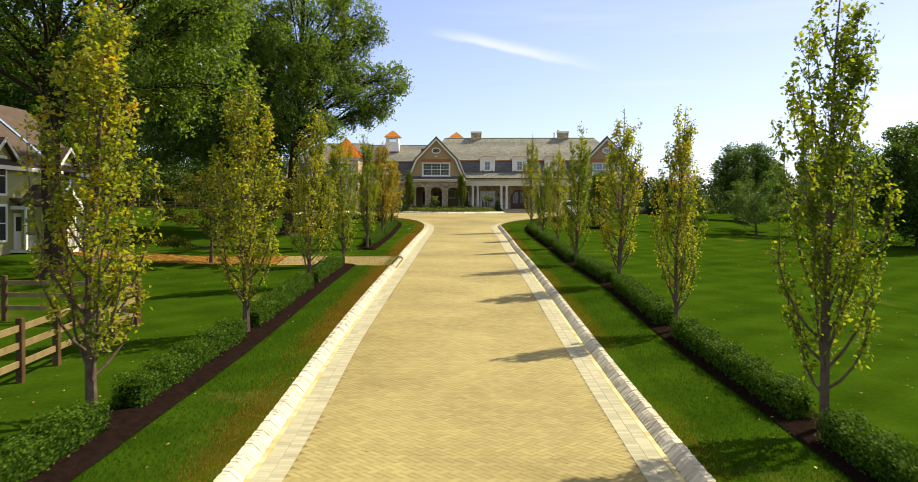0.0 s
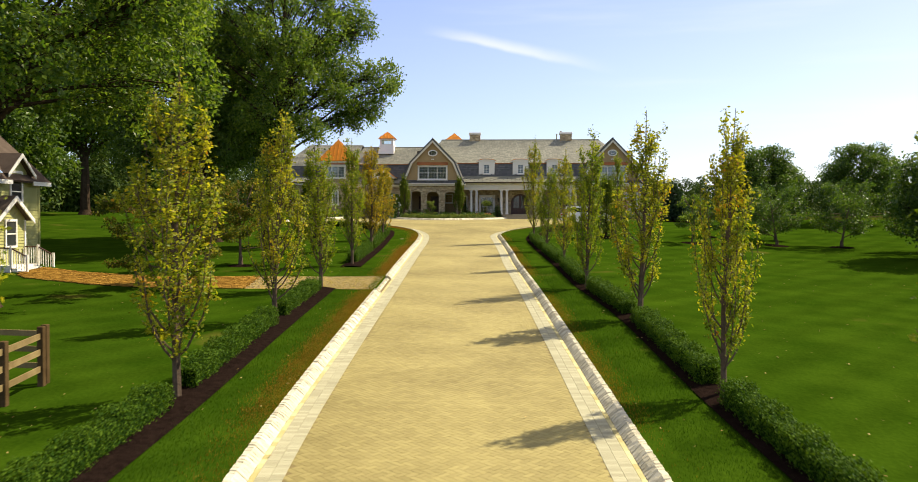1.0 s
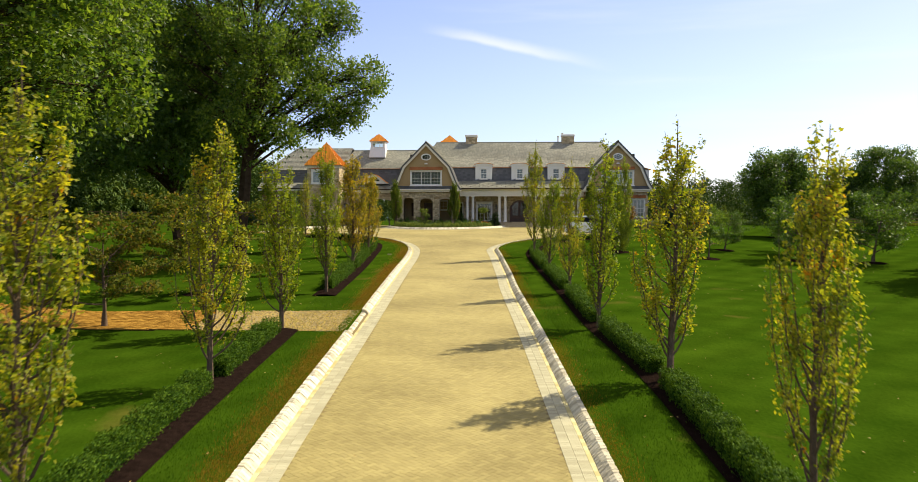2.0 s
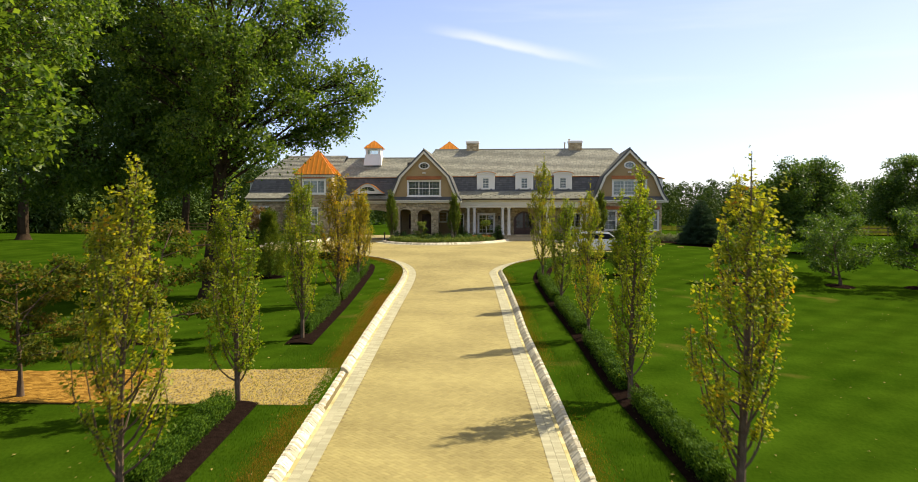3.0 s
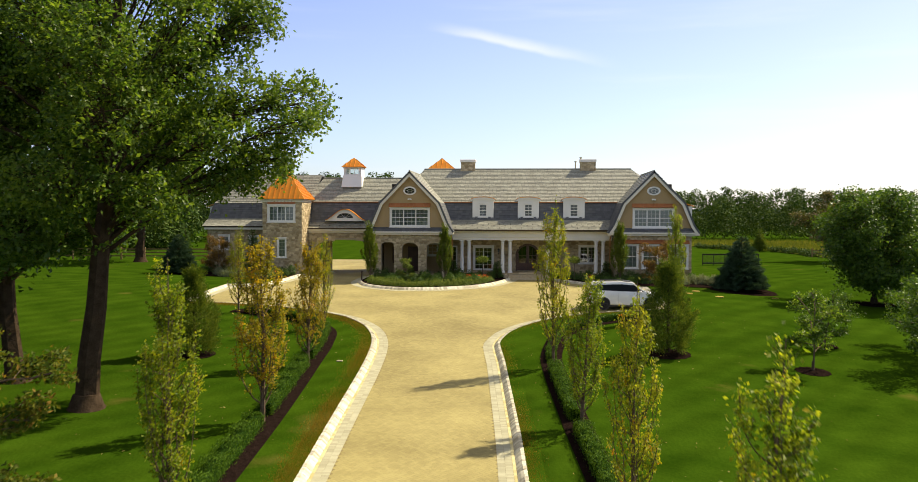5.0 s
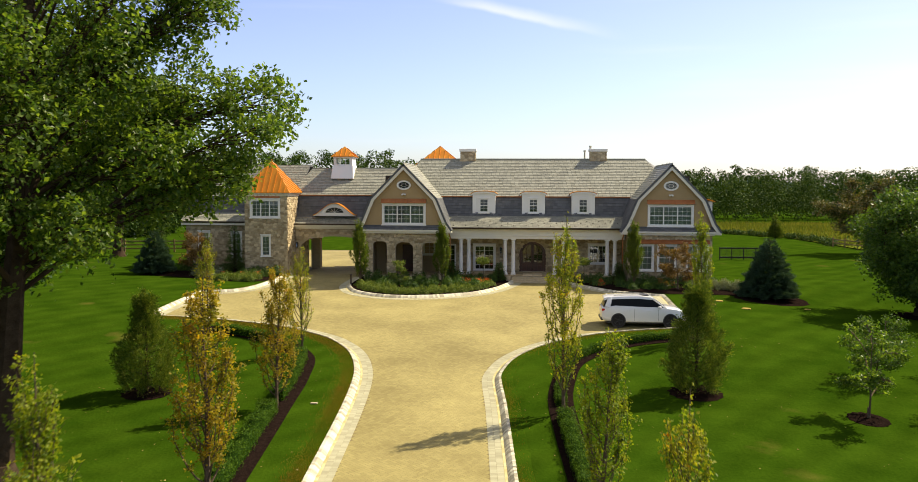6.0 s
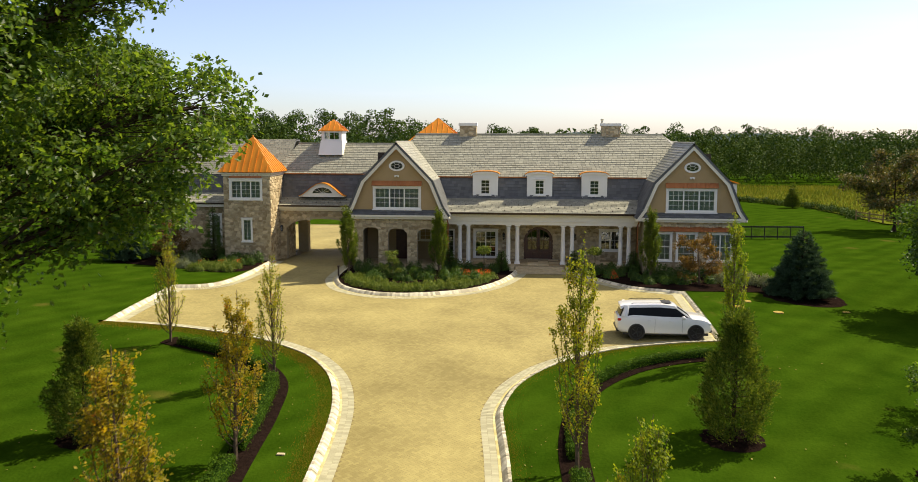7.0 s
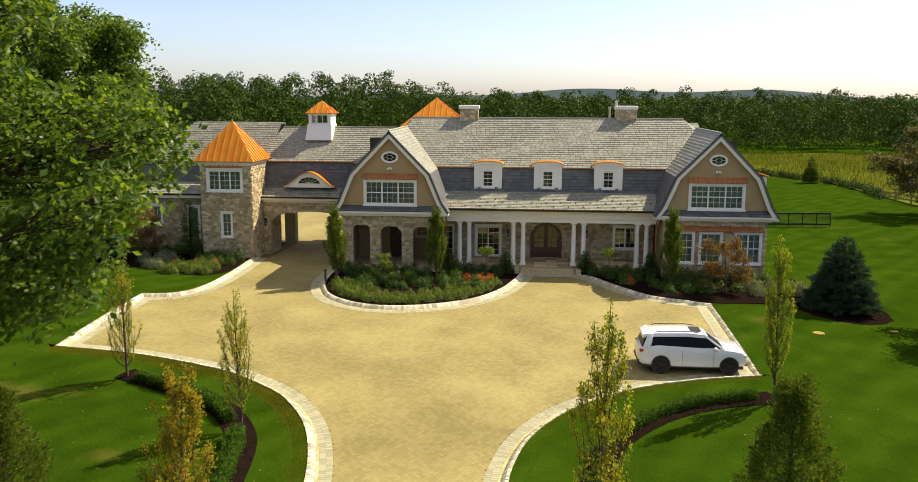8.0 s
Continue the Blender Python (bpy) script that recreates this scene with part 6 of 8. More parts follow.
# the two rows along the drive
ROW = [columnar(11), columnar(12, girth=0.84, leaves=6800), columnar(13, girth=0.98)]
ROW_GOLD = [columnar(14, leaves=6600, mat=LEAF_GOLD), columnar(15, leaves=5800, mat=LEAF_GOLD, girth=0.84, thin=0.2)]
ROW_AMBER = [columnar(17, leaves=6400, mat=LEAF_AMBER)]
ROW_BARE = [columnar(16, leaves=4800, mat=LEAF_GOLD, girth=0.9, tuft=5, thin=0.4)]
# x, y, kind (0 green, 1 gold, 2 thinly leaved, 3 amber), height, breadth
LEFT_TREES = [(-5.45, 14.6, 1, 8.2, 1.4), (-5.40, 23.3, 1, 7.6, 1.4), (-6.08, 33.2, 1, 7.2, 1.2), (-6.36, 41.1, 0, 6.6, 1.2), (-6.88, 50.5, 0, 7.0, 1.1), (-7.55, 60.2, 3, 7.0, 1.3), (-8.3, 69.7, 3, 6.0, 1.1), (-9.45, 77.8, 2, 5.5, 0.85), (-15.95, 82.0, 2, 5.45, 0.85)]
RIGHT_TREES = [(7.74, 14.9, 0, 8.2, 1.2), (6.90, 24.4, 1, 6.6, 0.95), (6.40, 34.3, 1, 7.2, 1.35), (5.17, 42.1, 0, 6.9, 1.1), (4.68, 51.3, 1, 6.4, 0.9), (3.98, 60.4, 0, 5.6, 1.0), (3.32, 69.9, 1, 8.0, 1.05), (11.05, 81.7, 0, 6.9, 0.85)]
for k, (x, y, kind, tall, wide) in enumerate(LEFT_TREES + RIGHT_TREES):
    shapes = (ROW, ROW_GOLD, ROW_BARE, ROW_AMBER)[kind]
    words = ("slim columnar green tree in a dark mulch bed", "slim columnar tree turning yellow and orange in mulch", "slim columnar tree with thin yellowing leaves and bare twigs", "bushy columnar tree turned amber and orange in mulch")[kind]
    plant("columnar_tree", shapes[k % len(shapes)], x, y, words, "tree", "columnar trees lining the drive", wide, tall=tall / 6.7 / wide)


# clipped hedges and mulch along both rows
def hedge_mesh(line, seed, wide=0.8, tall=0.70, per=520):
    """A clipped hedge along a line: a core coloured as inner shade and a skin of small leaves."""
    rng = np.random.default_rng(seed)
    pts = curve(line, 0.2)
    side, ang = offset(pts, 1.0)
    normal = side - pts
    length = 0.2 * (len(pts) - 1)
    n = int(per * length)
    k = rng.integers(0, len(pts) - 1, n)
    f = rng.uniform(0, 1, n)[:, None]
    base, nr = pts[k] * (1 - f) + pts[k + 1] * f, normal[k]
    a = rng.uniform(-1, 1, n)
    wave = 1 + 0.10 * np.sin(base[:, 0] * 5 + base[:, 1] * 4.1 + seed) + 0.07 * np.sin(base[:, 1] * 11.0)
    # walk over left side, top and right side
    u = np.where(a < -0.42, -1, np.where(a > 0.42, 1, a / 0.42)) * 0.5 * wide * wave
    # side leaves crowd upward, so the shade-dark core shows below
    v = np.where(a < -0.42, (a + 1) / 0.58, np.where(a > 0.42, (1 - a) / 0.58, 1.0)) ** 0.6 * tall * wave
    c = np.concatenate([base + nr * u[:, None], (lawn_height(base[:, 0], base[:, 1]) + v)[:, None]], 1)
    c += rng.normal(size=c.shape) * 0.03
    for e, q in ((0, 1), (-1, -2)):
        k2 = 700
        uu, vv = rng.uniform(-0.5, 0.5, k2) * wide, rng.uniform(0, 1, k2) * tall
        away = unit(pts[e] - pts[q])
        vv *= 1 - 0.25 * np.abs(uu / wide * 2) ** 3
        p = pts[e] + normal[e] * uu[:, None] + away * rng.uniform(0.02, 0.14, (k2, 1))
        c = np.concatenate([c, np.concatenate([p, (lawn_height(p[:, 0], p[:, 1]) + vv)[:, None]], 1) + rng.normal(size=(k2, 3)) * 0.03])
    n = len(c)
    out = np.concatenate([nr * np.sign(u)[:, None] * (np.abs(a) > 0.42)[:, None], (np.abs(a) <= 0.5)[:, None] * 1.0], 1)
    out = np.concatenate([out, np.zeros((n - len(out), 3))])
    lv, lf = leaf_arrays(c, 0.058, rng, lift=0.15, wide=1.0, outward=out + 1e-6, pull=0.9, corners=3)
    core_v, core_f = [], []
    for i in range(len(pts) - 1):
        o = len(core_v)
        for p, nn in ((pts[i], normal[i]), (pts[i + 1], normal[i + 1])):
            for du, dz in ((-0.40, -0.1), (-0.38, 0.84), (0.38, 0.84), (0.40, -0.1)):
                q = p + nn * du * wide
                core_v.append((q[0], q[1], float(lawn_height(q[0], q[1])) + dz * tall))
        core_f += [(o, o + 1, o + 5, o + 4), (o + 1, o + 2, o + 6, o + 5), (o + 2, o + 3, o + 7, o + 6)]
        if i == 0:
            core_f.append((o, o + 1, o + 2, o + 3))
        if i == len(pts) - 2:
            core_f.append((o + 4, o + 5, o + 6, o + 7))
    return raw_mesh("core", core_v, core_f, HEDGE_SHADE, True), raw_mesh("foliage", lv, lf, HEDGE)


def mulch_mesh(line, left, right, lift=0.03):
    """A mulch strip along a line, from left to right metres across, slightly heaped."""
    pts = curve(line, 0.5)
    side, _ = offset(pts, 1.0)
    nr = side - pts
    us = np.linspace(-left, right, 6)
    grid = np.stack([np.concatenate([p[None] + n[None] * us[:, None]], 0) for p, n in zip(pts, nr)])
    heap = lift + 0.05 * np.sin(np.linspace(0, np.pi, 6))[None] + 0.02 * np.sin(grid[..., 1] * 3.1) * np.sin(np.linspace(0, np.pi, 6))[None]
    z = lawn_height(grid[..., 0], grid[..., 1]) + heap
    v = np.concatenate([grid, z[..., None]], -1)
    idx = np.arange(v.shape[0] * 6).reshape(-1, 6)
    f = np.stack([idx[:-1, :-1], idx[:-1, 1:], idx[1:, 1:], idx[1:, :-1]], -1).reshape(-1, 4)
    return raw_mesh("mulch_bed", v, f, MULCH, True)


LEFT_NEAR = [(-3.9, -5), (-5.0, 14.6), (-5.42, 23.5), (-6.0, 33.0), (-6.42, 41.0)]
LEFT_FAR = [(-6.85, 49.4), (-7.55, 60.2), (-8.4, 69.9), (-8.75, 74.0), (-9.45, 77.4), (-11.8, 80.1), (-16.3, 82.3)]
RIGHT_NEAR = [(9.2, -5), (7.75, 15.1), (6.95, 24.7), (6.3, 34.8), (5.3, 43.2), (4.7, 51.5), (3.95, 61.2), (3.4, 70.7), (3.6, 74.0), (4.3, 77.3), (6.2, 79.8), (8.4, 81.2), (11.3, 82.1)]
for line, l, r in ((LEFT_NEAR, 0.45, 0.72), (LEFT_FAR, 0.45, 0.66), (RIGHT_NEAR, 0.66, 0.4)):
    setting("mulch_bed", mulch_mesh(line, l, r), MULCH, "dark brown bark mulch strip", "mulch")


def hedge_run(line, trees, shift, gap=0.75, wide=0.8, tall=0.70):
    """Hedge pieces between the trees of a row, shifted sideways."""
    pts, _ = offset(curve(line, 0.2), shift)
    far = np.ones(len(pts), bool)
    for x, y in trees:
        far &= np.linalg.norm(pts - np.array([x, y]), axis=1) > gap
    far &= pts[:, 1] > -4
    start = None
    for i in range(len(pts) + 1):
        on = i < len(pts) and far[i]
        if on and start is None:
            start = i
        if not on and start is not None:
            if i - start > 5:
                piece = [tuple(p) for p in pts[start:i:4]] + [tuple(pts[i - 1])]
                long = 0.2 * (i - start)
                mid = pts[(start + i) // 2]
                low_end = 0.74 if mid[1] > 74 else 1.0
                shapes = hedge_mesh(piece, start, wide=wide * low_end, tall=tall * low_end, per=1900 if mid[1] < 45 else 1000)
                t = thing("boxwood_hedge", "clipped low green boxwood hedge in mulch", "hedge", group="hedges along the drive")
                part("core", shapes[0], None, t, "dark green inner filler with the hedge's shade in its colour")
                part("foliage", shapes[1], None, t)
            start = None


hedge_run(LEFT_NEAR, [t[:2] for t in LEFT_TREES], -0.08, wide=0.54, tall=0.54)
hedge_run(LEFT_FAR, [t[:2] for t in LEFT_TREES], -0.08, wide=0.6, tall=0.6)
hedge_run(RIGHT_NEAR, [t[:2] for t in RIGHT_TREES], -0.14, wide=0.52, tall=0.54)

# great shade trees on the left lawn
OAK = shade_tree(21, (0.3, 0.4, 14.8, 6.4, 7.6), [(6.9, 5.0, 12.4, 1.6), (4.7, 3.3, 14.7, 1.3), (4.3, 3.6, 17.2, 1.8), (6.0, 3.7, 10.3, 1.4), (4.6, 1.6, 10.5, 1.5), (4.9, 4.6, 12.6, 1.6), (3.6, 0.4, 12.8, 1.7), (3.0, -0.6, 8.0, 1.4), (0.6, -3.2, 8.8, 1.7), (2.6, -3.6, 11.0, 1.7), (6.5, 2.8, 9.7, 1.0), (5.6, 4.6, 9.3, 1.0), (7.6, 2.8, 11.3, 0.95), (4.9, 2.4, 8.9, 1.0), (5.9, 2.5, 15.2, 1.1)], 0.47, 6.2, 54000, 0.185, LEAF_DEEP, lobes=52, low=-0.78, spray=0.26, each=26, lobe=0.17)
MAPLE = shade_tree(22, (-0.8, 0.8, 10.6, 7.0, 7.9), [(2.5, -4.5, 6.4, 1.6), (-4.0, -4.0, 6.2, 1.7), (-1.0, -5.5, 7.4, 2.0)], 0.42, 4.2, 84000, 0.24, LEAF_DARK, lobes=84, low=-0.66, corners=3, spray=0.32, each=32, lobe=0.20)
ASH = shade_tree(23, (0.8, 0.8, 14.4, 8.4, 8.0), [(6.5, 2.0, 8.6, 1.9), (4.5, -4.5, 8.8, 1.9), (7.5, -2.0, 11.0, 2.0), (3.0, 5.5, 8.4, 1.7), (2.5, 9.5, 12.0, 2.3), (-0.5, 11.5, 13.5, 2.5), (-1.5, 14.0, 12.5, 2.3), (2.0, 12.5, 14.5, 2.4), (-3.0, 9.5, 11.5, 2.2), (0.5, 16.0, 14.5, 2.2)], 0.5, 6.0, 74000, 0.20, LEAF_DEEP, lobes=66, low=-0.8, spray=0.30, each=28, lobe=0.17)
FAR_MAPLE = shade_tree(24, (0, 0, 10.0, 7.5, 8.2), [], 0.42, 3.0, 46000, 0.36, LEAF_DARK, lobes=60, low=-0.9, spray=0.55, each=45, twigs=False, lobe=0.24)
FAR_ASH = shade_tree(25, (0, 0, 13.5, 8.2, 7.8), [], 0.55, 5.0, 46000, 0.36, LEAF_DEEP, lobes=56, low=-0.8, spray=0.55, each=45, twigs=False, lobe=0.22)
plant("oak_tree", OAK, -14.9, 61.5, "tall spreading green shade tree on the lawn", "tree", turn=0.0)
plant("maple_tree", MAPLE, -19.9, 65.0, "dense dark green maple with a low crown", "tree", turn=0.0)
plant("ash_tree", ASH, -17.8, 35.0, "tall shade tree beside the green farmhouse", "tree", turn=0.0)
plant("old_tree", FAR_ASH, -39.4, 118.6, "old shade tree with a thick pale trunk", "tree", scale=0.95, turn=4.0)
plant("maple_tree", FAR_MAPLE, -39.0, 66.0, "dense dark green maple by the woods", "tree", scale=0.95, turn=3.0)
plant("ash_tree", FAR_ASH, -44.0, 92.0, "tall green shade tree at the lawn's edge", "tree", scale=0.95, turn=5.0)

# small ornamental trees
DOGWOOD = broad(31, 4.7, 2.75, 1.2, 0.085, 9500, 0.135, material("dogwood_leaf", (0.055, 0.09, 0.013), (0.17, 0.17, 0.026), rough=0.6, by="island", spread=0.7, scale=0.8, fine=4, bump=0, thin=0.35, third=(0.24, 0.15, 0.03)), BARK, limbs=11, sub=6, clump=0.30, flat=0.5, low=0.25)
AIRY = broad(34, 4.1, 1.55, 1.3, 0.055, 3600, 0.12, LEAF_DEEP, BARK, limbs=9, sub=5, clump=0.24, flat=0.7, low=0.34)
CHERRY = broad(32, 4.6, 2.6, 1.0, 0.10, 8000, 0.16, LEAF_DARK, BARK, limbs=10, sub=6, clump=0.48, flat=0.8, low=0.2, corners=3)
LINDEN = shade_tree(33, (0, 0, 4.5, 4.0, 3.9), [], 0.2, 0.7, 34000, 0.22, LEAF_DARK, lobes=70, low=-0.97, spray=0.3, each=40, corners=3, lobe=0.22)
for x, y, s in ((-12.8, 49.6, 1.12), (-13.15, 41.3, 1.0)):
    plant("dogwood_tree", DOGWOOD, x, y, "small spreading dogwood with reddish autumn leaves", "tree", scale=s)
plant("cherry_tree", AIRY, 15.4, 70.7, "small airy tree in a round mulch ring", "tree", turn=0.5)
for x, y, s in ((22.1, 71.9, 0.95), (27.0, 72.0, 1.05), (23.3, 76.5, 0.8), (31.0, 68.0, 1.0), (17.8, 76.2, 0.6)):
    plant("cherry_tree", CHERRY, x, y, "low spreading green ornamental tree on the lawn", "tree", "ornamental trees on the lawn", s)
plant("linden_tree", LINDEN, 26.7, 92.2, "large round dense green tree on the lawn", "tree", turn=0.2, scale=0.98)
plant("linden_tree", LINDEN, 30.5, 61.5, "large round dense green tree by the lawn's edge", "tree", scale=1.05, turn=2.2)
plant("linden_tree", LINDEN, 38.0, 97.0, "large round dense green tree behind the ornamental trees", "tree", scale=1.02, turn=3.2)
BLUE = conifer(41, 4.35, 1.78, 95000, 0.13, SPRUCE, 30, droop=0.06, ragged=0.12)
CONE = plume_conifer(42, 4.9, 1.15, 22000, 0.12, CONIFER, 105)
PINE = conifer(43, 4.3, 1.35, 16000, 0.2, CONIFER, 14, droop=0.25, ragged=0.4)
plant("blue_spruce", BLUE, 18.3, 95.5, "blue spruce standing in a mulch ring", "spruce")
plant("blue_spruce", BLUE, -29.0, 104.0, "blue spruce beside the far wing", "spruce", scale=0.85)
plant("conifer", CONE, 9.1, 73.0, "bushy green conifer in a mulch ring", "conifer")
plant("conifer", CONE, -14.5, 71.2, "bushy green conifer on the lawn", "conifer", scale=0.93)
plant("young_pine", PINE, 39.5, 168.8, "young pine beyond the meadow", "conifer", scale=0.9)


BRONZE = material("bronze_leaf", (0.05, 0.065, 0.016), (0.15, 0.125, 0.04), rough=0.5, by="island", spread=0.7, scale=0.8, fine=3, bump=0, thin=0.3, third=(0.22, 0.14, 0.06))
plant("copper_tree", broad(36, 7.6, 4.7, 1.6, 0.17, 16000, 0.26, BRONZE, BARK_DARK, limbs=14, sub=6, clump=0.75, low=0.22), 39.65, 134.25, "round bronze-green tree beside the meadow fence", "tree", turn=1.0)


def mulch_ring(x, y, r):
    k = 28
    m = Mesher()
    ring = [(x + r * (1 + 0.06 * math.sin(3 * i)) * math.cos(2 * math.pi * i / k), y + r * (1 + 0.06 * math.sin(3 * i)) * math.sin(2 * math.pi * i / k)) for i in range(k)]
    top = (x, y, float(lawn_height(x, y)) + 0.10)
    pts = [(a, b, float(lawn_height(a, b)) + 0.015) for a, b in ring]
    for a, b in zip(pts, pts[1:] + pts[:1]):
        m.quad(a, b, top)
    setting("mulch_ring", m, MULCH, "round heap of dark bark mulch", "mulch", smooth=True)


for x, y, r in ((15.4, 70.7, 0.8), (9.1, 73.0, 1.15), (22.1, 71.9, 0.9), (27.0, 72.0, 0.9), (18.4, 95.4, 2.5), (26.7, 92.2, 1.5), (-14.5, 71.2, 1.05), (-12.8, 49.6, 0.7), (17.8, 76.2, 0.7)):
    mulch_ring(x, y, r)


# distant woods
def far_wood(name, spots, leaves, size, seed, label, mat=LEAF_FAR):
    """Many far trees, nobody could count: trunks and uneven crowns in one mesh."""
    rng = np.random.default_rng(seed)
    vs, fs, n0 = [], [], 0
    for x, y, h, r in spots:
        z = float(lawn_height(x, y))
        lobes = int(rng.integers(13, 19))
        shape = rng.uniform(0.7, 1.0)
        for q in range(lobes):
            g = (q + rng.uniform(0, 1)) / lobes
            a = q * 2.39996 + rng.uniform(-0.6, 0.6)
            wide = r * shape * math.sin(math.pi * (0.18 + 0.74 * g)) * rng.uniform(0.35, 0.85)
            c = np.array([x + wide * math.cos(a), y + wide * math.sin(a), z + h * (0.12 + 0.76 * g)])
            big = r * rng.uniform(0.26, 0.44) * (1.05 - 0.35 * g)
            k = int(leaves / lobes)
            d = unit(rng.normal(size=(k, 3)))
            d[:, 2] = np.where(rng.uniform(size=k) < 0.35, np.abs(d[:, 2]), d[:, 2])
            p = c + d * big * (rng.uniform(0.5, 1.08, (k, 1)) ** 0.5) * (1.1, 1.1, 0.85)
            v, f = leaf_arrays(p, size, rng, lift=0.25, wide=1.1, outward=d, pull=1.1, corners=3)
            vs.append(v)
            fs.append(f + n0)
            n0 += len(v)
    me = raw_mesh(name, np.concatenate(vs), np.concatenate(fs), mat)
    return tagged(new(name, me), label, "woods", kind="stuff")


wr = np.random.default_rng(77)
spots = []
for row, y0, h0 in ((0, 246, 12.5), (1, 262, 14.0), (2, 282, 15.5)):
    for x in np.arange(-150, 300, 7.0):
        spots.append((x + wr.uniform(-3, 3), y0 + wr.uniform(-6, 6) - max(0, -x - 20) * 0.5, h0 * wr.uniform(0.86, 1.08) + 3.6 * float(np.clip((-18 - x) / 18, 0, 1)), wr.uniform(5, 7)))
far_wood("far_wood", spots, 1700, 0.62, 1, "dense green woods beyond the fields")
spots = []
for k in range(46):
    y = 40 + k * 4.4
    spots.append((-62 - wr.uniform(0, 16) + (8 if y > 120 else 0), y, wr.uniform(12, 18), wr.uniform(4.5, 6.5)))
for k in range(34):
    spots.append((-60 + wr.uniform(0, 7), 58 + k * 3.2, wr.uniform(5, 7.5), wr.uniform(3.5, 4.5)))
far_wood("side_wood", spots, 2000, 0.55, 2, "tall green woods along the left lawn")
spots = [(wr.uniform(46, 95), wr.uniform(62, 118), wr.uniform(6, 10), wr.uniform(3.5, 5)) for _ in range(26)]
far_wood("orchard_wood", spots, 1800, 0.5, 3, "green trees along the right field edge", LEAF_DEEP)
spots = [(x + wr.uniform(-5, 5), y + wr.uniform(-30, 30), wr.uniform(9, 15), wr.uniform(8, 12)) for y in (360, 430, 520, 640, 800) for x in np.arange(-0.7 * y, 1.1 * y, 15)]
far_wood("distant_wood", spots, 230, 2.2, 4, "distant woods before the hills")

# brambles along the near edge of the meadow
line = curve([(35.0, 190.0), (36.9, 185.5), (42.8, 169.3), (43.6, 157.8), (42.6, 150.0)], 0.9)
far_wood("meadow_hedge", [(float(x) - wr.uniform(0.4, 1.4), float(y) - wr.uniform(0.2, 1.0), wr.uniform(0.5, 1.0), wr.uniform(0.8, 1.2)) for x, y in line], 220, 0.22, 5, "rough green hedge along the meadow's edge")


# ---- beds by the house ----
def bed(name, ring, label):
    """A mulched bed with a smooth edge, slightly above the turf."""
    bm = bmesh.new()
    bm.faces.new([bm.verts.new((float(x), float(y), 0.0)) for x, y in ring])
    bmesh.ops.triangulate(bm, faces=bm.faces)
    bmesh.ops.subdivide_edges(bm, edges=bm.edges, cuts=2, use_grid_fill=True)
    for v in bm.verts:
        v.co.z = float(lawn_height(v.co.x, v.co.y)) + 0.035 + 0.012 * math.sin(v.co.x * 2.1) * math.sin(v.co.y * 1.7)
    bmesh.ops.recalc_face_normals(bm, faces=bm.faces)
    me = bpy.data.meshes.new(name)
    bm.to_mesh(me)
    bm.free()
    me.materials.append(MULCH)
    return setting(name, me, MULCH, label, "mulch")


BED_A = [tuple(p) for p in offset(curve(BED_EDGE, 0.5), -0.0)[0]] + [(0.5, 102.6), (-4.6, 102.7), (-4.6, 101.8), (-11.3, 101.8)]
BED_B = [(4.3, 102.6)] + [tuple(p) for p in curve(RIGHT_BED_EDGE, 0.5)] + [tuple(p) for p in curve([(11.8, 95.25), (13.5, 95.35), (15.5, 95.8), (17.2, 96.4), (18.0, 97.8)], 0.5)] + [(17.5, 102), (9.4, 101.9), (9.4, 102.7)]
BED_C = [tuple(p) for p in curve([(-18.2, 105.6), (-18.1, 101.5), (-18.6, 100.0), (-20.0, 99.4), (-22.0, 100.2), (-24.5, 101.2), (-29.5, 102.6)], 0.5)] + [(-30.0, 107.0), (-21.8, 107.2), (-21.8, 105.0)]
bed("planting_bed_west", BED_A, "dark mulched planting bed inside the curved kerb")
bed("planting_bed_east", BED_B, "dark mulched planting bed beside the porch")
bed("planting_bed_tower", BED_C, "dark mulched planting bed before the tower")


def soil(y):
    return up(y) + 0.15


BOX = [bush_mesh("boxwood_shrub", 61 + k, 0.48, 0.62, 650, 0.088, SHRUB, 0.3) for k in range(2)]
LOW = [bush_mesh("groundcover_plant", 71 + k, 0.36, 0.34, 420, 0.10, GROUNDCOVER, 0.5) for k in range(3)]
MOUND = [bush_mesh("green_perennial", 76 + k, 0.34, 0.42, 520, 0.11, SHRUB, 0.6) for k in range(2)]
BLOOM = bush_mesh("flowering_plant", 81, 0.26, 0.42, 110, 0.10, FLOWER, 0.6)
STEM_GREEN = bush_mesh("flowering_plant_leaf", 82, 0.28, 0.36, 260, 0.10, GROUNDCOVER, 0.5)
SILVER = bush_mesh("silver_shrub", 85, 0.45, 0.6, 900, 0.09, material("silver_leaf", (0.10, 0.13, 0.06), (0.28, 0.30, 0.18), rough=0.6, by="island", spread=0.6, scale=2, fine=8, bump=0, thin=0.25), 0.6)


STEM = Mesher().tube([(0, 0, -0.12), (0.01, 0, 0.1), (0.03, 0.02, 0.3)], [0.02, 0.016, 0.006], 5).tube([(0, 0, 0), (-0.06, 0.05, 0.26)], [0.012, 0.005], 4).mesh("stem", BARK)


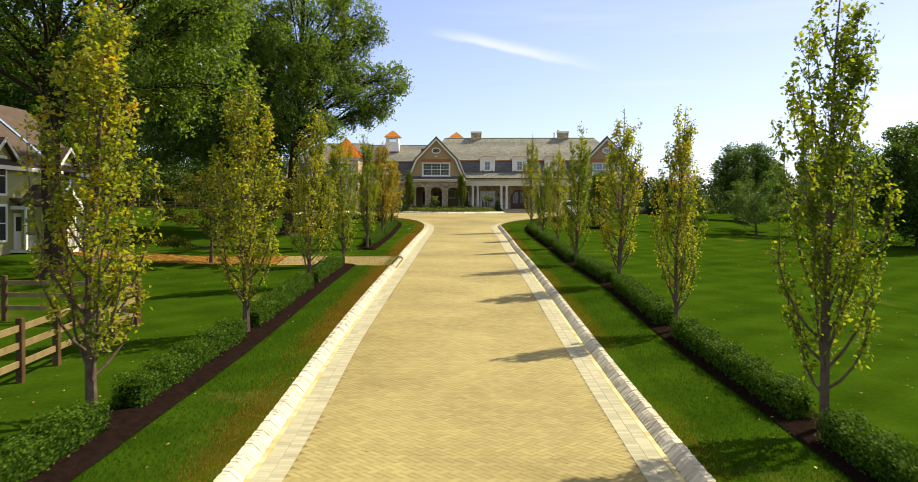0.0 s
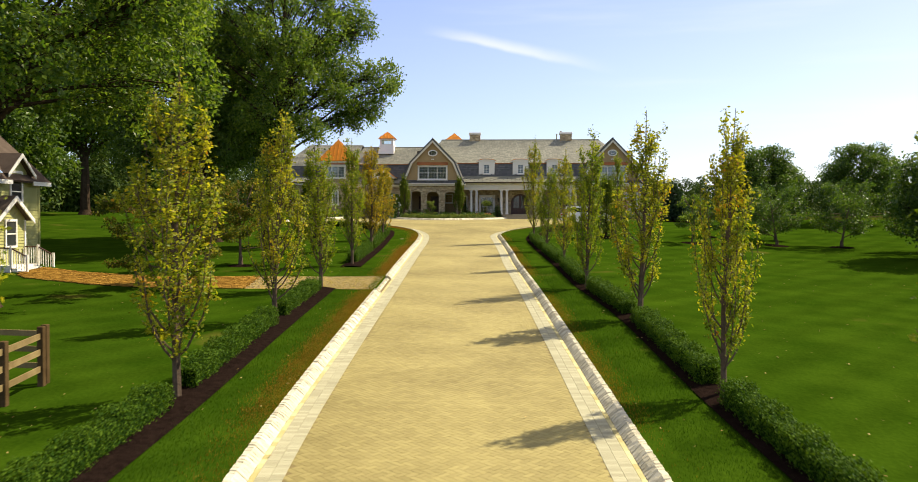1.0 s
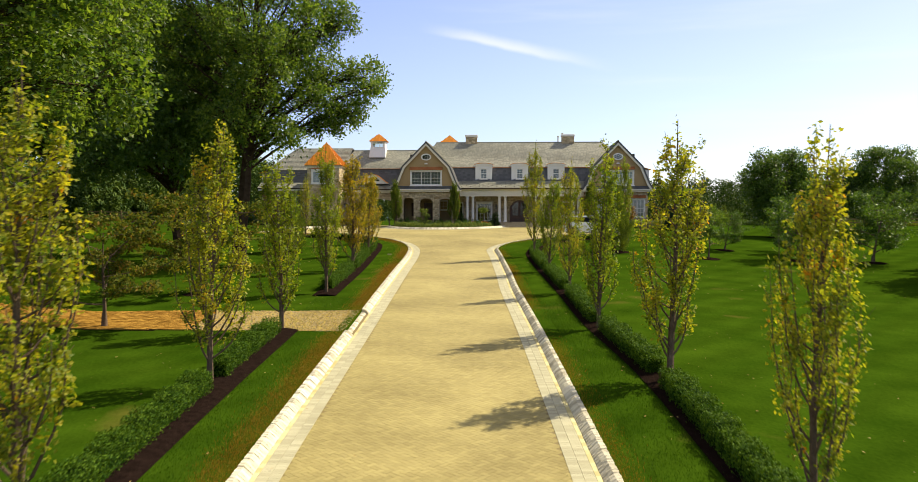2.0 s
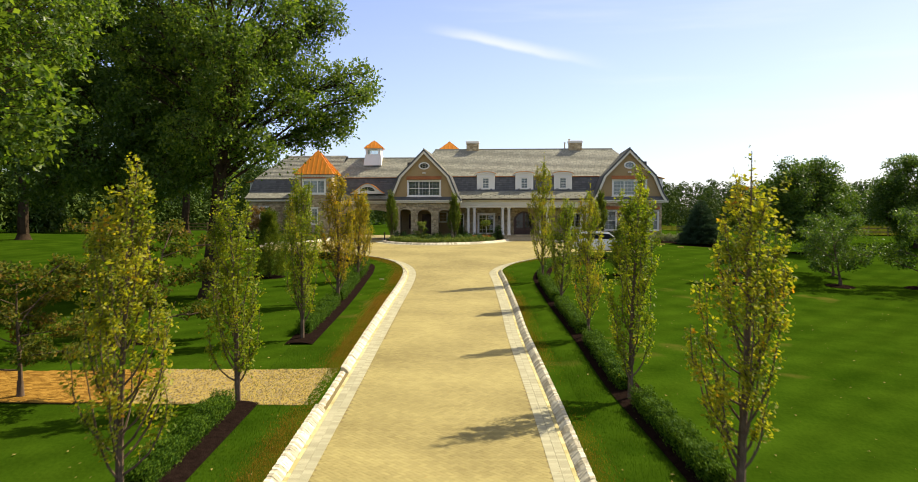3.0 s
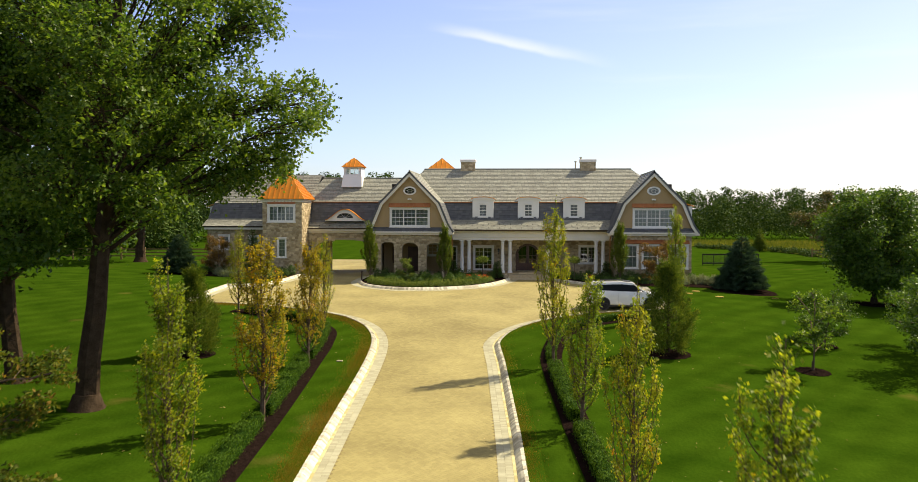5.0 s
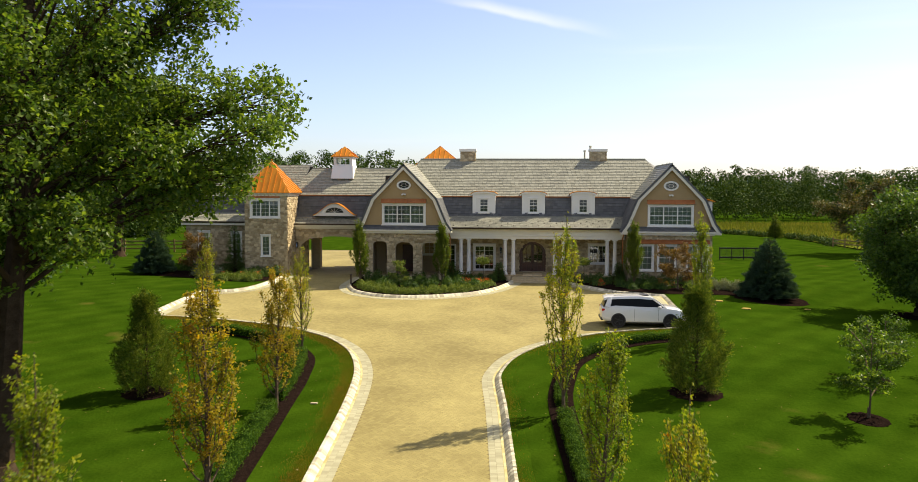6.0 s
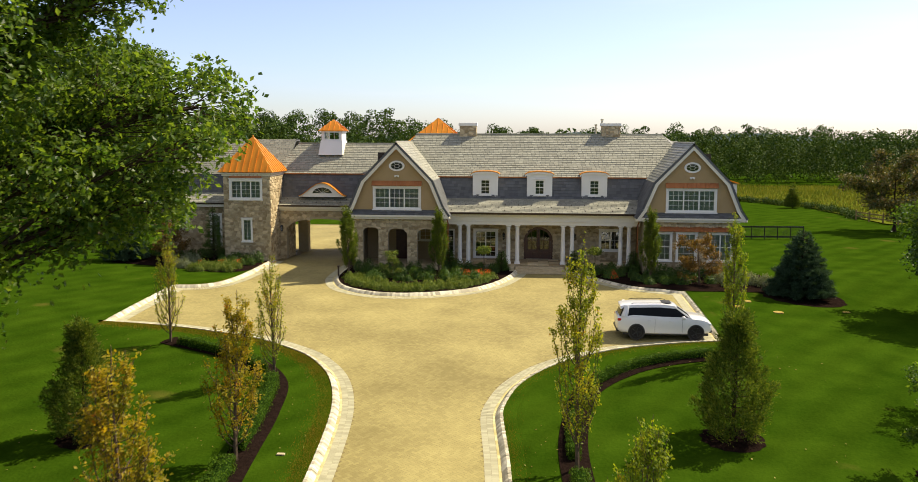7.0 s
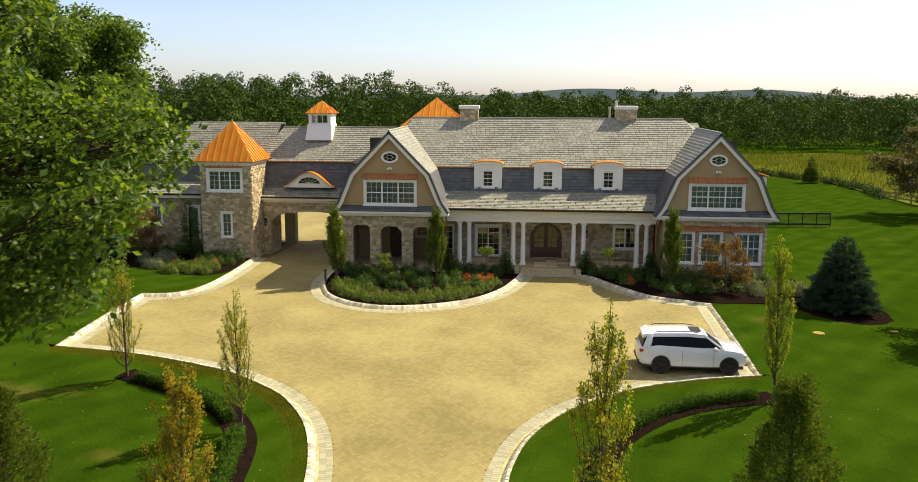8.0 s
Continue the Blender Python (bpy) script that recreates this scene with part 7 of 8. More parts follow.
def scatter(name, meshes, points, label, category, group, size=(0.85, 1.2), clear=None):
    for x, y in points:
        ob = thing(name, label, category, (x, y, soil(y)), group)
        part("foliage", random.choice(meshes), None, ob)
        part("stem", STEM, None, ob)
        ob.rotation_euler[2] = random.uniform(0, 6.28)
        s = random.uniform(*size)
        ob.scale = (s, s, s * random.uniform(0.9, 1.15))


def line_points(points, step, jitter=0.06):
    return [(x + random.uniform(-jitter, jitter), y + random.uniform(-jitter, jitter)) for x, y in curve(points, step)]


# dark clipped boxwood against the walls
scatter("boxwood_shrub", BOX, line_points([(-10.4, 100.9), (-5.4, 100.9)], 0.72) + line_points([(-4.2, 101.9), (-0.3, 102.0)], 0.72) + line_points([(5.2, 102.0), (8.9, 102.0)], 0.72) + line_points([(9.9, 100.9), (15.6, 100.9)], 0.75) + line_points([(-27.5, 106.3), (-22.4, 106.3)], 0.8) + line_points([(-21.5, 104.2), (-18.9, 104.2)], 0.7), "rounded dark green boxwood against the stone wall", "shrub", "boxwood shrubs by the house")
scatter("boxwood_shrub", BOX, line_points([(-9.8, 99.6), (-6.2, 99.3)], 0.85) + line_points([(-5.9, 98.6), (-3.4, 99.7)], 0.8) + line_points([(-3.2, 100.6), (-0.9, 100.9)], 0.8) + line_points([(6.2, 100.9), (8.6, 100.0)], 0.8) + line_points([(-20.9, 102.6), (-18.9, 102.8)], 0.75), "rounded green boxwood in the planting bed", "shrub", "boxwood shrubs in the beds", (0.7, 0.95))
inner = offset(curve(BED_EDGE[2:-1], 0.5), -0.75)[0]
inner2 = offset(curve(BED_EDGE[2:-1], 0.5), -1.35)[0]
inner3 = offset(curve(BED_EDGE[3:-2], 0.6), -2.0)[0]
for k, line in enumerate((inner, inner2, inner3)):
    pts = [tuple(p) for p in line if p[1] < 99.0 and inside([p[0]], [p[1]], np.array(BED_A))[0]]
    pts = line_points(pts, 0.52 if k < 2 else 0.75, 0.12) if len(pts) > 2 else []
    scatter("groundcover_plant", LOW, pts, "low yellow-green groundcover plant along the kerb", "plant", "groundcover in the curved bed", (0.8, 1.15))
scatter("green_perennial", MOUND, [(random.uniform(-9.4, -1.5), random.uniform(96.6, 98.8)) for _ in range(26)], "leafy green perennial in the planting bed", "plant", "perennials in the curved bed")
scatter("green_perennial", MOUND, [(random.uniform(8.5, 13.5), random.uniform(97.3, 99.8)) for _ in range(24)] + [(random.uniform(6.6, 8.0), random.uniform(99.6, 101.0)) for _ in range(6)], "leafy green perennial beside the porch", "plant", "perennials in the porch bed")
scatter("silver_shrub", [SILVER], [(random.uniform(13.2, 16.8), random.uniform(97.3, 99.6)) for _ in range(9)] + [(random.uniform(-27, -23), random.uniform(101, 104.5)) for _ in range(7)], "soft grey-green shrub in mulch", "shrub", "grey-green shrubs")
scatter("groundcover_plant", LOW, [(random.uniform(-22.4, -18.9), random.uniform(99.8, 102.0)) for _ in range(34)], "low yellow-green groundcover before the tower", "plant", "groundcover before the tower")


def flower(x, y, group):
    t = thing("flowering_plant", "clump of red-orange flowers in the bed", "flowers", (x, y, soil(y)), group)
    t.rotation_euler[2] = random.uniform(0, 6.28)
    part("foliage", STEM_GREEN, None, t)
    part("blossom", BLOOM, None, t, "red-orange blossoms")


for x, y in ((-2.3, 98.9), (-1.9, 99.3), (-1.5, 98.7), (-2.7, 99.4), (-1.2, 99.4), (-1.8, 98.4), (-20.8, 102.0), (-19.7, 102.2), (-22.2, 101.6), (7.3, 99.4), (7.0, 100.0)):
    flower(x, y, "red flowers in the beds")

HORNBEAM = columnar(51, 5.0, leaves=13000, girth=0.72, size=0.082, mat=HORNBEAM_LEAF, bare=0.4)
for x, y, s in ((-10.55, 98.2, 0.98), (-4.55, 99.4, 0.95), (9.55, 98.4, 1.0)):
    plant("hornbeam", HORNBEAM, x, y, "narrow clipped hornbeam against the house front", "tree", "hornbeams by the house", s, z=soil(y))
WEIGELA = broad(52, 2.2, 0.75, 0.3, 0.03, 1500, 0.11, GROUNDCOVER, BARK, limbs=8, sub=4, clump=0.2, low=0.1, flat=1.6)
plant("young_tree", WEIGELA, -7.55, 98.0, "young pale-leaved multi-stem tree in the bed", "tree", z=soil(98))
JAPANESE = broad(53, 3.9, 1.7, 0.6, 0.07, 5200, 0.13, RUST_LEAF, BARK, limbs=10, sub=6, clump=0.36, low=0.15, flat=0.9)
plant("japanese_maple", JAPANESE, 12.6, 97.8, "rust-red japanese maple before the windows", "tree", z=soil(98), scale=0.88)
plant("japanese_maple", JAPANESE, -25.6, 104.4, "rust and gold japanese maple before the far wing", "tree", z=soil(104), scale=0.9)


def topiary(x, y):
    t = thing("topiary_tree", "small ball-headed standard tree on a thin stem", "tree", (x, y, soil(y)), "topiary standards")
    m = Mesher().tube([(0, 0, -0.1), (0.02, 0, 0.8), (0, 0, 1.55)], [0.03, 0.026, 0.02], 7)
    part("trunk", m.mesh("trunk", BARK, True), None, t)
    rng = np.random.default_rng(int(x * 10) + 500)
    d = unit(rng.normal(size=(700, 3)))
    part("crown", leaves_mesh("crown", d * rng.uniform(0.3, 1, (700, 1)) ** 0.5 * (0.52, 0.52, 0.30) + (0, 0, 1.65), 0.11, GROUNDCOVER, 7, lift=-0.2, outward=d), None, t)


topiary(-1.55, 100.6)
topiary(6.1, 100.8)
GLOBE = conifer(55, 1.45, 0.42, 2600, 0.09, SHRUB, 12, droop=0.3)
for x, y in ((-0.35, 101.6), (4.75, 102.3), (-4.1, 102.2), (8.9, 102.3)):
    plant("dwarf_conifer", GLOBE, x, y, "small dark conical evergreen beside the porch", "conifer", "dwarf conifers by the porch", z=soil(y))
ARBOR = conifer(56, 4.2, 0.75, 5200, 0.12, SHRUB, 20, droop=0.6)
for x, y in ((-22.6, 105.2), (-29.0, 105.5)):
    plant("arborvitae", ARBOR, x, y, "dark columnar arborvitae beside the far wing", "conifer", "arborvitaes by the far wing", z=soil(y))

# ---- the parked car ----
def loft(rings, closed=True):
    """A skin over rings of equal point count, capped at both ends."""
    m = Mesher()
    k = len(rings[0])
    for r in rings:
        m.v += [tuple(p) for p in r]
    for i in range(len(rings) - 1):
        for j in range(k if closed else k - 1):
            a, b = i * k + j, i * k + (j + 1) % k
            m.f.append((a, b, b + k, a + k))
    if closed:
        m.f += [tuple(range(k - 1, -1, -1)), tuple((len(rings) - 1) * k + j for j in range(k))]
    return m


def suv(x, y, z):
    car = thing("suv", "white sport utility car parked on the paved court", "car", (x, y, z))

    def put(name, m, mat, parent=car, label="", smooth=True):
        me = m.mesh(name, mat, smooth)
        return part(name, me, mat, parent, label)

    def ring(px, w, zl, zh):
        half = [(w * 0.86, zl), (w * 0.97, zl + 0.07), (w * 0.995, zl + 0.2), (w, (zl + zh) / 2), (w * 0.985, zh - 0.16), (w * 0.95, zh - 0.05), (w * 0.84, zh)]
        return [(px, yy, zz) for yy, zz in half] + [(px, -yy, zz) for yy, zz in reversed(half)]

    body = loft([ring(*s) for s in ((-2.41, 0.74, 0.46, 0.90), (-2.36, 0.86, 0.38, 1.05), (-2.2, 0.93, 0.32, 1.14), (-1.6, 0.965, 0.27, 1.23), (-0.6, 0.97, 0.25, 1.20), (0.6, 0.97, 0.25, 1.16), (1.15, 0.965, 0.26, 1.12), (1.35, 0.955, 0.28, 1.10), (1.82, 0.935, 0.30, 1.05), (2.08, 0.89, 0.33, 0.98), (2.22, 0.80, 0.38, 0.86), (2.27, 0.70, 0.44, 0.74))])
    put("body", body, CAR_PAINT, label="glossy white painted body")

    def cab(px, wb, wt, zb, zt):
        half = [(wb, zb), (wb * 0.35 + wt * 0.65, zb + (zt - zb) * 0.7), (wt, zt - 0.03), (wt * 0.82, zt)]
        return [(px, yy, zz) for yy, zz in half] + [(px, -yy, zz) for yy, zz in reversed(half)]

    put("window", loft([cab(*s) for s in ((-2.27, 0.80, 0.74, 1.06, 1.14), (-2.08, 0.88, 0.70, 1.07, 1.60), (-1.6, 0.91, 0.69, 1.06, 1.685), (-0.3, 0.92, 0.69, 1.05, 1.72), (0.45, 0.91, 0.67, 1.04, 1.65), (1.28, 0.85, 0.64, 1.04, 1.08))]), material("car_glass", (0.012, 0.014, 0.017), (0.02, 0.022, 0.026), rough=0.12, scale=1, bump=0), label="dark tinted window glass")

    def lid(px, w, zz):
        return [(px, w * 1.06, zz - 0.13), (px, w * 0.98, zz), (px, w * 0.6, zz + 0.03), (px, -w * 0.6, zz + 0.03), (px, -w * 0.98, zz), (px, -w * 1.06, zz - 0.13)]
    put("roof", loft([lid(*s) for s in ((-2.24, 0.63, 1.59), (-2.12, 0.67, 1.64), (-1.6, 0.705, 1.69), (-0.3, 0.71, 1.725), (0.4, 0.69, 1.67), (0.55, 0.66, 1.62))]), CAR_PAINT)
    put("sunroof", Mesher().chamfer(-0.15, 0.32, -0.36, 0.36, 1.735, 1.765), BLACK_TRIM, label="dark glass sunroof", smooth=False)
    for s in (-1, 1):
        put("roof_rail", Mesher().tube([(-1.7, s * 0.64, 1.72), (-1.6, s * 0.64, 1.77), (-0.2, s * 0.64, 1.80), (0.15, s * 0.63, 1.75)], [0.018] * 4, 6), BLACK_TRIM)
        put("pillar", Mesher().tube([(0.42, s * 0.70, 1.63), (1.25, s * 0.87, 1.06)], [0.045, 0.05], 6).tube([(-1.92, s * 0.66, 1.62), (-1.98, s * 0.775, 1.36), (-2.06, s * 0.83, 1.10)], [0.13, 0.15, 0.17], 8), CAR_PAINT)
        put("door_handle", Mesher().chamfer(-0.95, -0.75, s * 0.975 - 0.02, s * 0.975 + 0.02, 0.93, 0.96, 0.006).chamfer(0.15, 0.35, s * 0.975 - 0.02, s * 0.975 + 0.02, 0.92, 0.95, 0.006), CAR_PAINT, smooth=False)
        put("door_seam", Mesher().box(-0.555, -0.545, s * 0.9715 - 0.003, s * 0.9715 + 0.003, 0.36, 1.02).box(0.78, 0.79, s * 0.9715 - 0.003, s * 0.9715 + 0.003, 0.36, 1.02), BLACK_TRIM, smooth=False)
        mirror = put("mirror", Mesher().chamfer(0.75, 0.93, s * 1.02 - 0.1, s * 1.02 + 0.1, 1.06, 1.21, 0.04), CAR_PAINT)
        put("tail_lamp", Mesher().chamfer(-2.38, -2.02, s * 0.84 - 0.07, s * 0.84 + 0.09, 0.90, 1.03, 0.03), RED_LENS, label="red tail lamp")
        put("headlight", Mesher().chamfer(1.93, 2.22, s * 0.72 - 0.16, s * 0.72 + 0.13, 0.74, 0.86, 0.03), CLEAR_LENS, label="clear headlight")
    put("front_bumper", Mesher().chamfer(2.15, 2.29, -0.72, 0.72, 0.33, 0.50, 0.03), BLACK_TRIM)
    put("grille", Mesher().chamfer(2.21, 2.28, -0.5, 0.5, 0.62, 0.74, 0.01), BLACK_TRIM)
    put("rear_bumper", Mesher().chamfer(-2.43, -2.2, -0.80, 0.80, 0.34, 0.52, 0.04), BLACK_TRIM)
    put("underbody", Mesher().box(-2.1, 2.1, -0.8, 0.8, 0.2, 0.3), BLACK_TRIM)
    for wx in (-1.45, 1.46):
        for s in (-1, 1):
            k = 24
            def circle(r, yy, squash=1.0):
                return [(wx + r * math.cos(2 * math.pi * i / k), yy, 0.375 + r * math.sin(2 * math.pi * i / k)) for i in range(k)]
            put("wheel_arch", loft([circle(0.415, s * 0.70), circle(0.415, s * 0.974)]), BLACK_TRIM)
            wheel = put("wheel", loft([circle(0.30, s * 0.74), circle(0.375, s * 0.76), circle(0.378, s * 0.94), circle(0.34, s * 0.985), circle(0.27, s * 0.985)]), RUBBER, label="black tyre")
            rim = loft([circle(0.265, s * 0.90), circle(0.268, s * 0.988), circle(0.245, s * 0.988), circle(0.235, s * 0.93)])
            for a in range(5):
                t = 2 * math.pi * a / 5
                rim.tube([(wx, s * 0.975, 0.375), (wx + 0.25 * math.cos(t), s * 0.985, 0.375 + 0.25 * math.sin(t))], [0.035, 0.025], 5)
            put("rim", rim, material("dark_alloy", (0.03, 0.03, 0.032), (0.06, 0.06, 0.062), rough=0.35, metal=0.8, scale=3) if "dark_alloy" not in bpy.data.materials else bpy.data.materials["dark_alloy"], wheel, "dark alloy rim")
    return car


suv(8.45, 85.5, up(85.5) + 0.02)
bpy.data.materials["car_glass"].node_tree.nodes["Principled BSDF"].inputs["Specular IOR Level"].default_value = 0.02

# ---- gravel crossing and brick path to the farmhouse ----
GRAVEL_RING = [(-4.30, 45.5), (-4.05, 40.9), (-6.6, 40.9), (-9.7, 40.8), (-10.3, 45.05), (-7.0, 45.15)]
v, f = draped(np.array(GRAVEL_RING, float), 0.012, 0.125, lawn_height)
gravel = setting("gravel_path", raw_mesh("gravel_path", v, f, GRAVEL, True), GRAVEL, "pale tan gravel crossing beside the drive", "gravel")
rng = np.random.default_rng(9)
gx, gy = rng.uniform(-12.3, -4.1, 9000), rng.uniform(40.9, 47, 9000)
ok = inside(gx, gy, np.array(GRAVEL_RING, float))
gx, gy = gx[ok], gy[ok]
base = np.stack([gx, gy, lawn_height(gx, gy) + 0.012], 1)
r = rng.uniform(0.018, 0.045, len(gx))[:, None]
tips = [base + r * np.array(d) for d in ((1, 0, 0), (-0.5, 0.87, 0), (-0.5, -0.87, 0), (0.1, 0.1, 0.8))]
v = np.stack(tips, 1).reshape(-1, 3)
f = (np.arange(len(gx))[:, None, None] * 4 + np.array([(0, 1, 3), (1, 2, 3), (2, 0, 3)])).reshape(-1, 3)
pebble = material("pebble", (0.22, 0.16, 0.065), (0.46, 0.37, 0.20), rough=0.9, by="island", spread=0.3, scale=3, fine=40, bump=0)
part("pebbles", raw_mesh("pebbles", v, f, pebble), pebble, gravel, kind="stuff")
PATH_RING = np.array([(-9.7, 40.8), (-13.0, 40.6), (-17.0, 41.4), (-21.0, 43.0), (-22.2, 44.4), (-22.2, 46.9), (-19.5, 45.4), (-15.0, 44.3), (-10.3, 45.05)], float)
v, f = draped(PATH_RING, 0.02, 0.25, lawn_height)
path = setting("brick_path", raw_mesh("brick_path", v, f, MULCH, True), MULCH, "orange-red brick path to the farmhouse steps", "path")
px, py = np.meshgrid(np.arange(-22.2, -9.6, 0.22), np.arange(40.6, 47.0, 0.11))
px = px + (np.arange(px.shape[0]) % 2)[:, None] * 0.11
ok = inside(px.ravel(), py.ravel(), PATH_RING)
px, py = px.ravel()[ok], py.ravel()[ok]
c = np.stack([px, py], 1)
z = lawn_height(px, py) + 0.045
plan = np.stack([np.stack([px + a * 0.105, py + b * 0.05, z + rng.uniform(-0.004, 0.004, len(px))], 1) for a, b in ((-1, -1), (1, -1), (1, 1), (-1, 1))], 1)
low = plan - (0, 0, 0.04)
v = np.concatenate([plan, low], 1).reshape(-1, 3)
quads = np.array([(0, 1, 2, 3)] + [(i, i + 4, (i + 1) % 4 + 4, (i + 1) % 4) for i in range(4)])
part("path_bricks", raw_mesh("path_bricks", v, (np.arange(len(px))[:, None, None] * 8 + quads).reshape(-1, 4), BRICK_PATH), BRICK_PATH, path, kind="stuff")


# ---- split-rail fences ----
def rail_fence(points, label, rails=(0.42, 0.82, 1.2), tall=1.42, gap=2.4, mat=OLD_WOOD, thick=0.075, post=None):
    fence = thing("rail_fence", label, "fence", (*points[0], float(lawn_height(*points[0]))))
    line = curve(points, gap) if len(points) > 2 else np.linspace(points[0], points[1], max(2, int(round(math.dist(*points) / gap)) + 1))
    feet = [(float(x), float(y), float(lawn_height(x, y))) for x, y in line]
    for x, y, z in feet:
        m = Mesher().chamfer(x - thick, x + thick, y - thick, y + thick, z - 0.2, z + tall, 0.012)
        part("post", m, post or mat, fence)
    for a, b in zip(feet, feet[1:]):
        for h in rails:
            d = Vector((b[0] - a[0], b[1] - a[1], 0)).normalized()
            n = Vector((-d.y, d.x, 0)) * 0.022
            p = [Vector(a) + n + Vector((0, 0, h - 0.07)), Vector(b) + n + Vector((0, 0, h - 0.07)), Vector(b) + n + Vector((0, 0, h + 0.07)), Vector(a) + n + Vector((0, 0, h + 0.07))]
            part("rail", Mesher().prism(p, -2 * n), mat, fence)
    return fence


rail_fence([(-9.1, 24.2), (-7.9, 10.5)], "weathered wooden three-rail fence beside the lawn", gap=1.75, post=POST_WOOD)
rail_fence([(-9.15, 24.45), (-22.5, 25.6)], "weathered wooden three-rail fence running to the farmhouse", gap=2.4, post=POST_WOOD)
rail_fence([(-58.0, 118.0), (-34.0, 126.0)], "distant wooden fence below the trees", gap=2.6)
iron = rail_fence([(21.5, 124.9), (27.6, 125.2)], "low black iron fence behind the house", rails=(0.25, 1.2), tall=1.3, gap=1.2, mat=IRON, thick=0.035)
for k in range(70):
    x = 21.5 + 6.1 * k / 69
    y = 124.9 + 0.3 * k / 69
    part("picket", Mesher().box(x - 0.01, x + 0.01, y - 0.01, y + 0.01, float(lawn_height(x, y)) + 0.1, float(lawn_height(x, y)) + 1.25), IRON, iron)
rail_fence([(41.0, 148.5), (43.0, 140.0), (46.5, 128.0), (59.0, 115.5)], "low wooden fence along the meadow", gap=2.6, rails=(0.5, 0.95), tall=1.25)

# ---- small things on the lawn ----
for x, y in ((13.6, 91.3), (15.6, 90.6), (14.4, 92.9)):
    m = Mesher()
    z = float(lawn_height(x, y))
    m.turned(x, y, [(0.29, z - 0.05), (0.29, z + 0.035), (0.25, z + 0.05)], 14)
    tagged(new("stepping_stone", m.mesh("stepping_stone", GRAVEL)), "round tan stone cover in the grass", "cover", "round covers in the lawn")
x, y = -6.95, 70.4
z = float(lawn_height(x, y))
tagged(new("drain_grate", Mesher().chamfer(x - 0.14, x + 0.14, y - 0.08, y + 0.08, z, z + 0.05).mesh("drain_grate", MORTAR)), "small pale utility box in the grass verge", "utility box")
x, y = 19.8, 92.0
z = float(lawn_height(x, y))
tagged(new("utility_lid", Mesher().chamfer(x - 0.2, x + 0.2, y - 0.1, y + 0.1, z, z + 0.05).mesh("utility_lid", GRAVEL)), "small tan lid lying on the lawn", "utility box")
for x, y in ((-11.25, 98.2), (-11.3, 102.5)):
    z = up(y) + 0.1
    t = thing("bollard_light", "low bronze path light beside the passage drive", "light", (x, y, z), "path lights")
    part("post", Mesher().box(x - 0.05, x + 0.05, y - 0.05, y + 0.05, z - 0.05, z + 0.75), GUTTER, t)
    part("cap", Mesher().chamfer(x - 0.09, x + 0.09, y - 0.09, y + 0.09, z + 0.751, z + 0.83, 0.02), GUTTER, t)
# fallen leaves on the grass and paving
rng = np.random.default_rng(4)
lx = np.concatenate([rng.normal(t[0], 2.6, 55) for t in LEFT_TREES + RIGHT_TREES])
ly = np.concatenate([rng.normal(t[1], 2.8, 55) for t in LEFT_TREES + RIGHT_TREES])
lx, ly = np.r_[lx, rng.uniform(7.5, 30, 420), rng.uniform(-24, -7, 260)], np.r_[ly, rng.uniform(14, 74, 420), rng.uniform(18, 74, 260)]
paved = inside(lx, ly, PAVED)
lz = np.where(paved, land(ly) + 0.05, lawn_height(lx, ly) + 0.035)
lv, lf = leaf_arrays(np.stack([lx, ly, lz], 1), 0.085, rng, lift=0.0)
lv[:, 2] = np.repeat(lz, 4) + rng.uniform(0, 0.015, len(lv))
fallen = material("fallen_leaf", (0.25, 0.14, 0.03), (0.55, 0.42, 0.14), rough=0.7, by="island", spread=0.4, scale=2, fine=8, bump=0)
tagged(new("fallen_leaves", raw_mesh("fallen_leaves", lv, lf, fallen)), "dry yellow-brown leaves scattered on grass and paving", "leaves", kind="stuff")

# grass blades on the verges, and a dry fringe along the kerbs
def blades(name, xs, ys, tall, mat, label, seed):
    g = np.random.default_rng(seed)
    n = len(xs)
    z = lawn_height(xs, ys) - 0.01
    base = np.stack([xs, ys, z], 1)
    a = g.uniform(0, 6.28, n)
    w = np.stack([np.cos(a), np.sin(a), 0 * a], 1) * 0.007
    tip = base + np.stack([g.normal(0, 0.018, n), g.normal(0, 0.018, n), tall * g.uniform(0.5, 1.2, n)], 1)
    v = np.stack([base - w, base + w, tip], 1).reshape(-1, 3)
    return tagged(new(name, raw_mesh(name, v, np.arange(3 * n).reshape(-1, 3), mat)), label, "grass", kind="stuff")


rng = np.random.default_rng(14)
blade = material("grass_blade", (0.022, 0.065, 0.003), (0.06, 0.125, 0.006), rough=0.7, by="island", spread=0.5, scale=0.6, fine=4, bump=0, thin=0.3)
straw = material("dry_grass", (0.17, 0.085, 0.012), (0.36, 0.20, 0.032), rough=0.8, by="island", spread=0.6, scale=0.7, fine=4, bump=0, thin=0.3)
ys = 9 + 40 * rng.uniform(0, 1, 90000) ** 1.5
left = rng.uniform(0, 1, len(ys)) < 0.5
lx = -2.17 - 0.0645 * (ys - 12) - rng.uniform(0.05, 2.4, len(ys))
rx = 5.26 - 0.066 * (ys - 12) + rng.uniform(0.05, 2.2, len(ys))
xs = np.where(left, lx, rx)
ok = ~inside(xs, ys, PAVED)
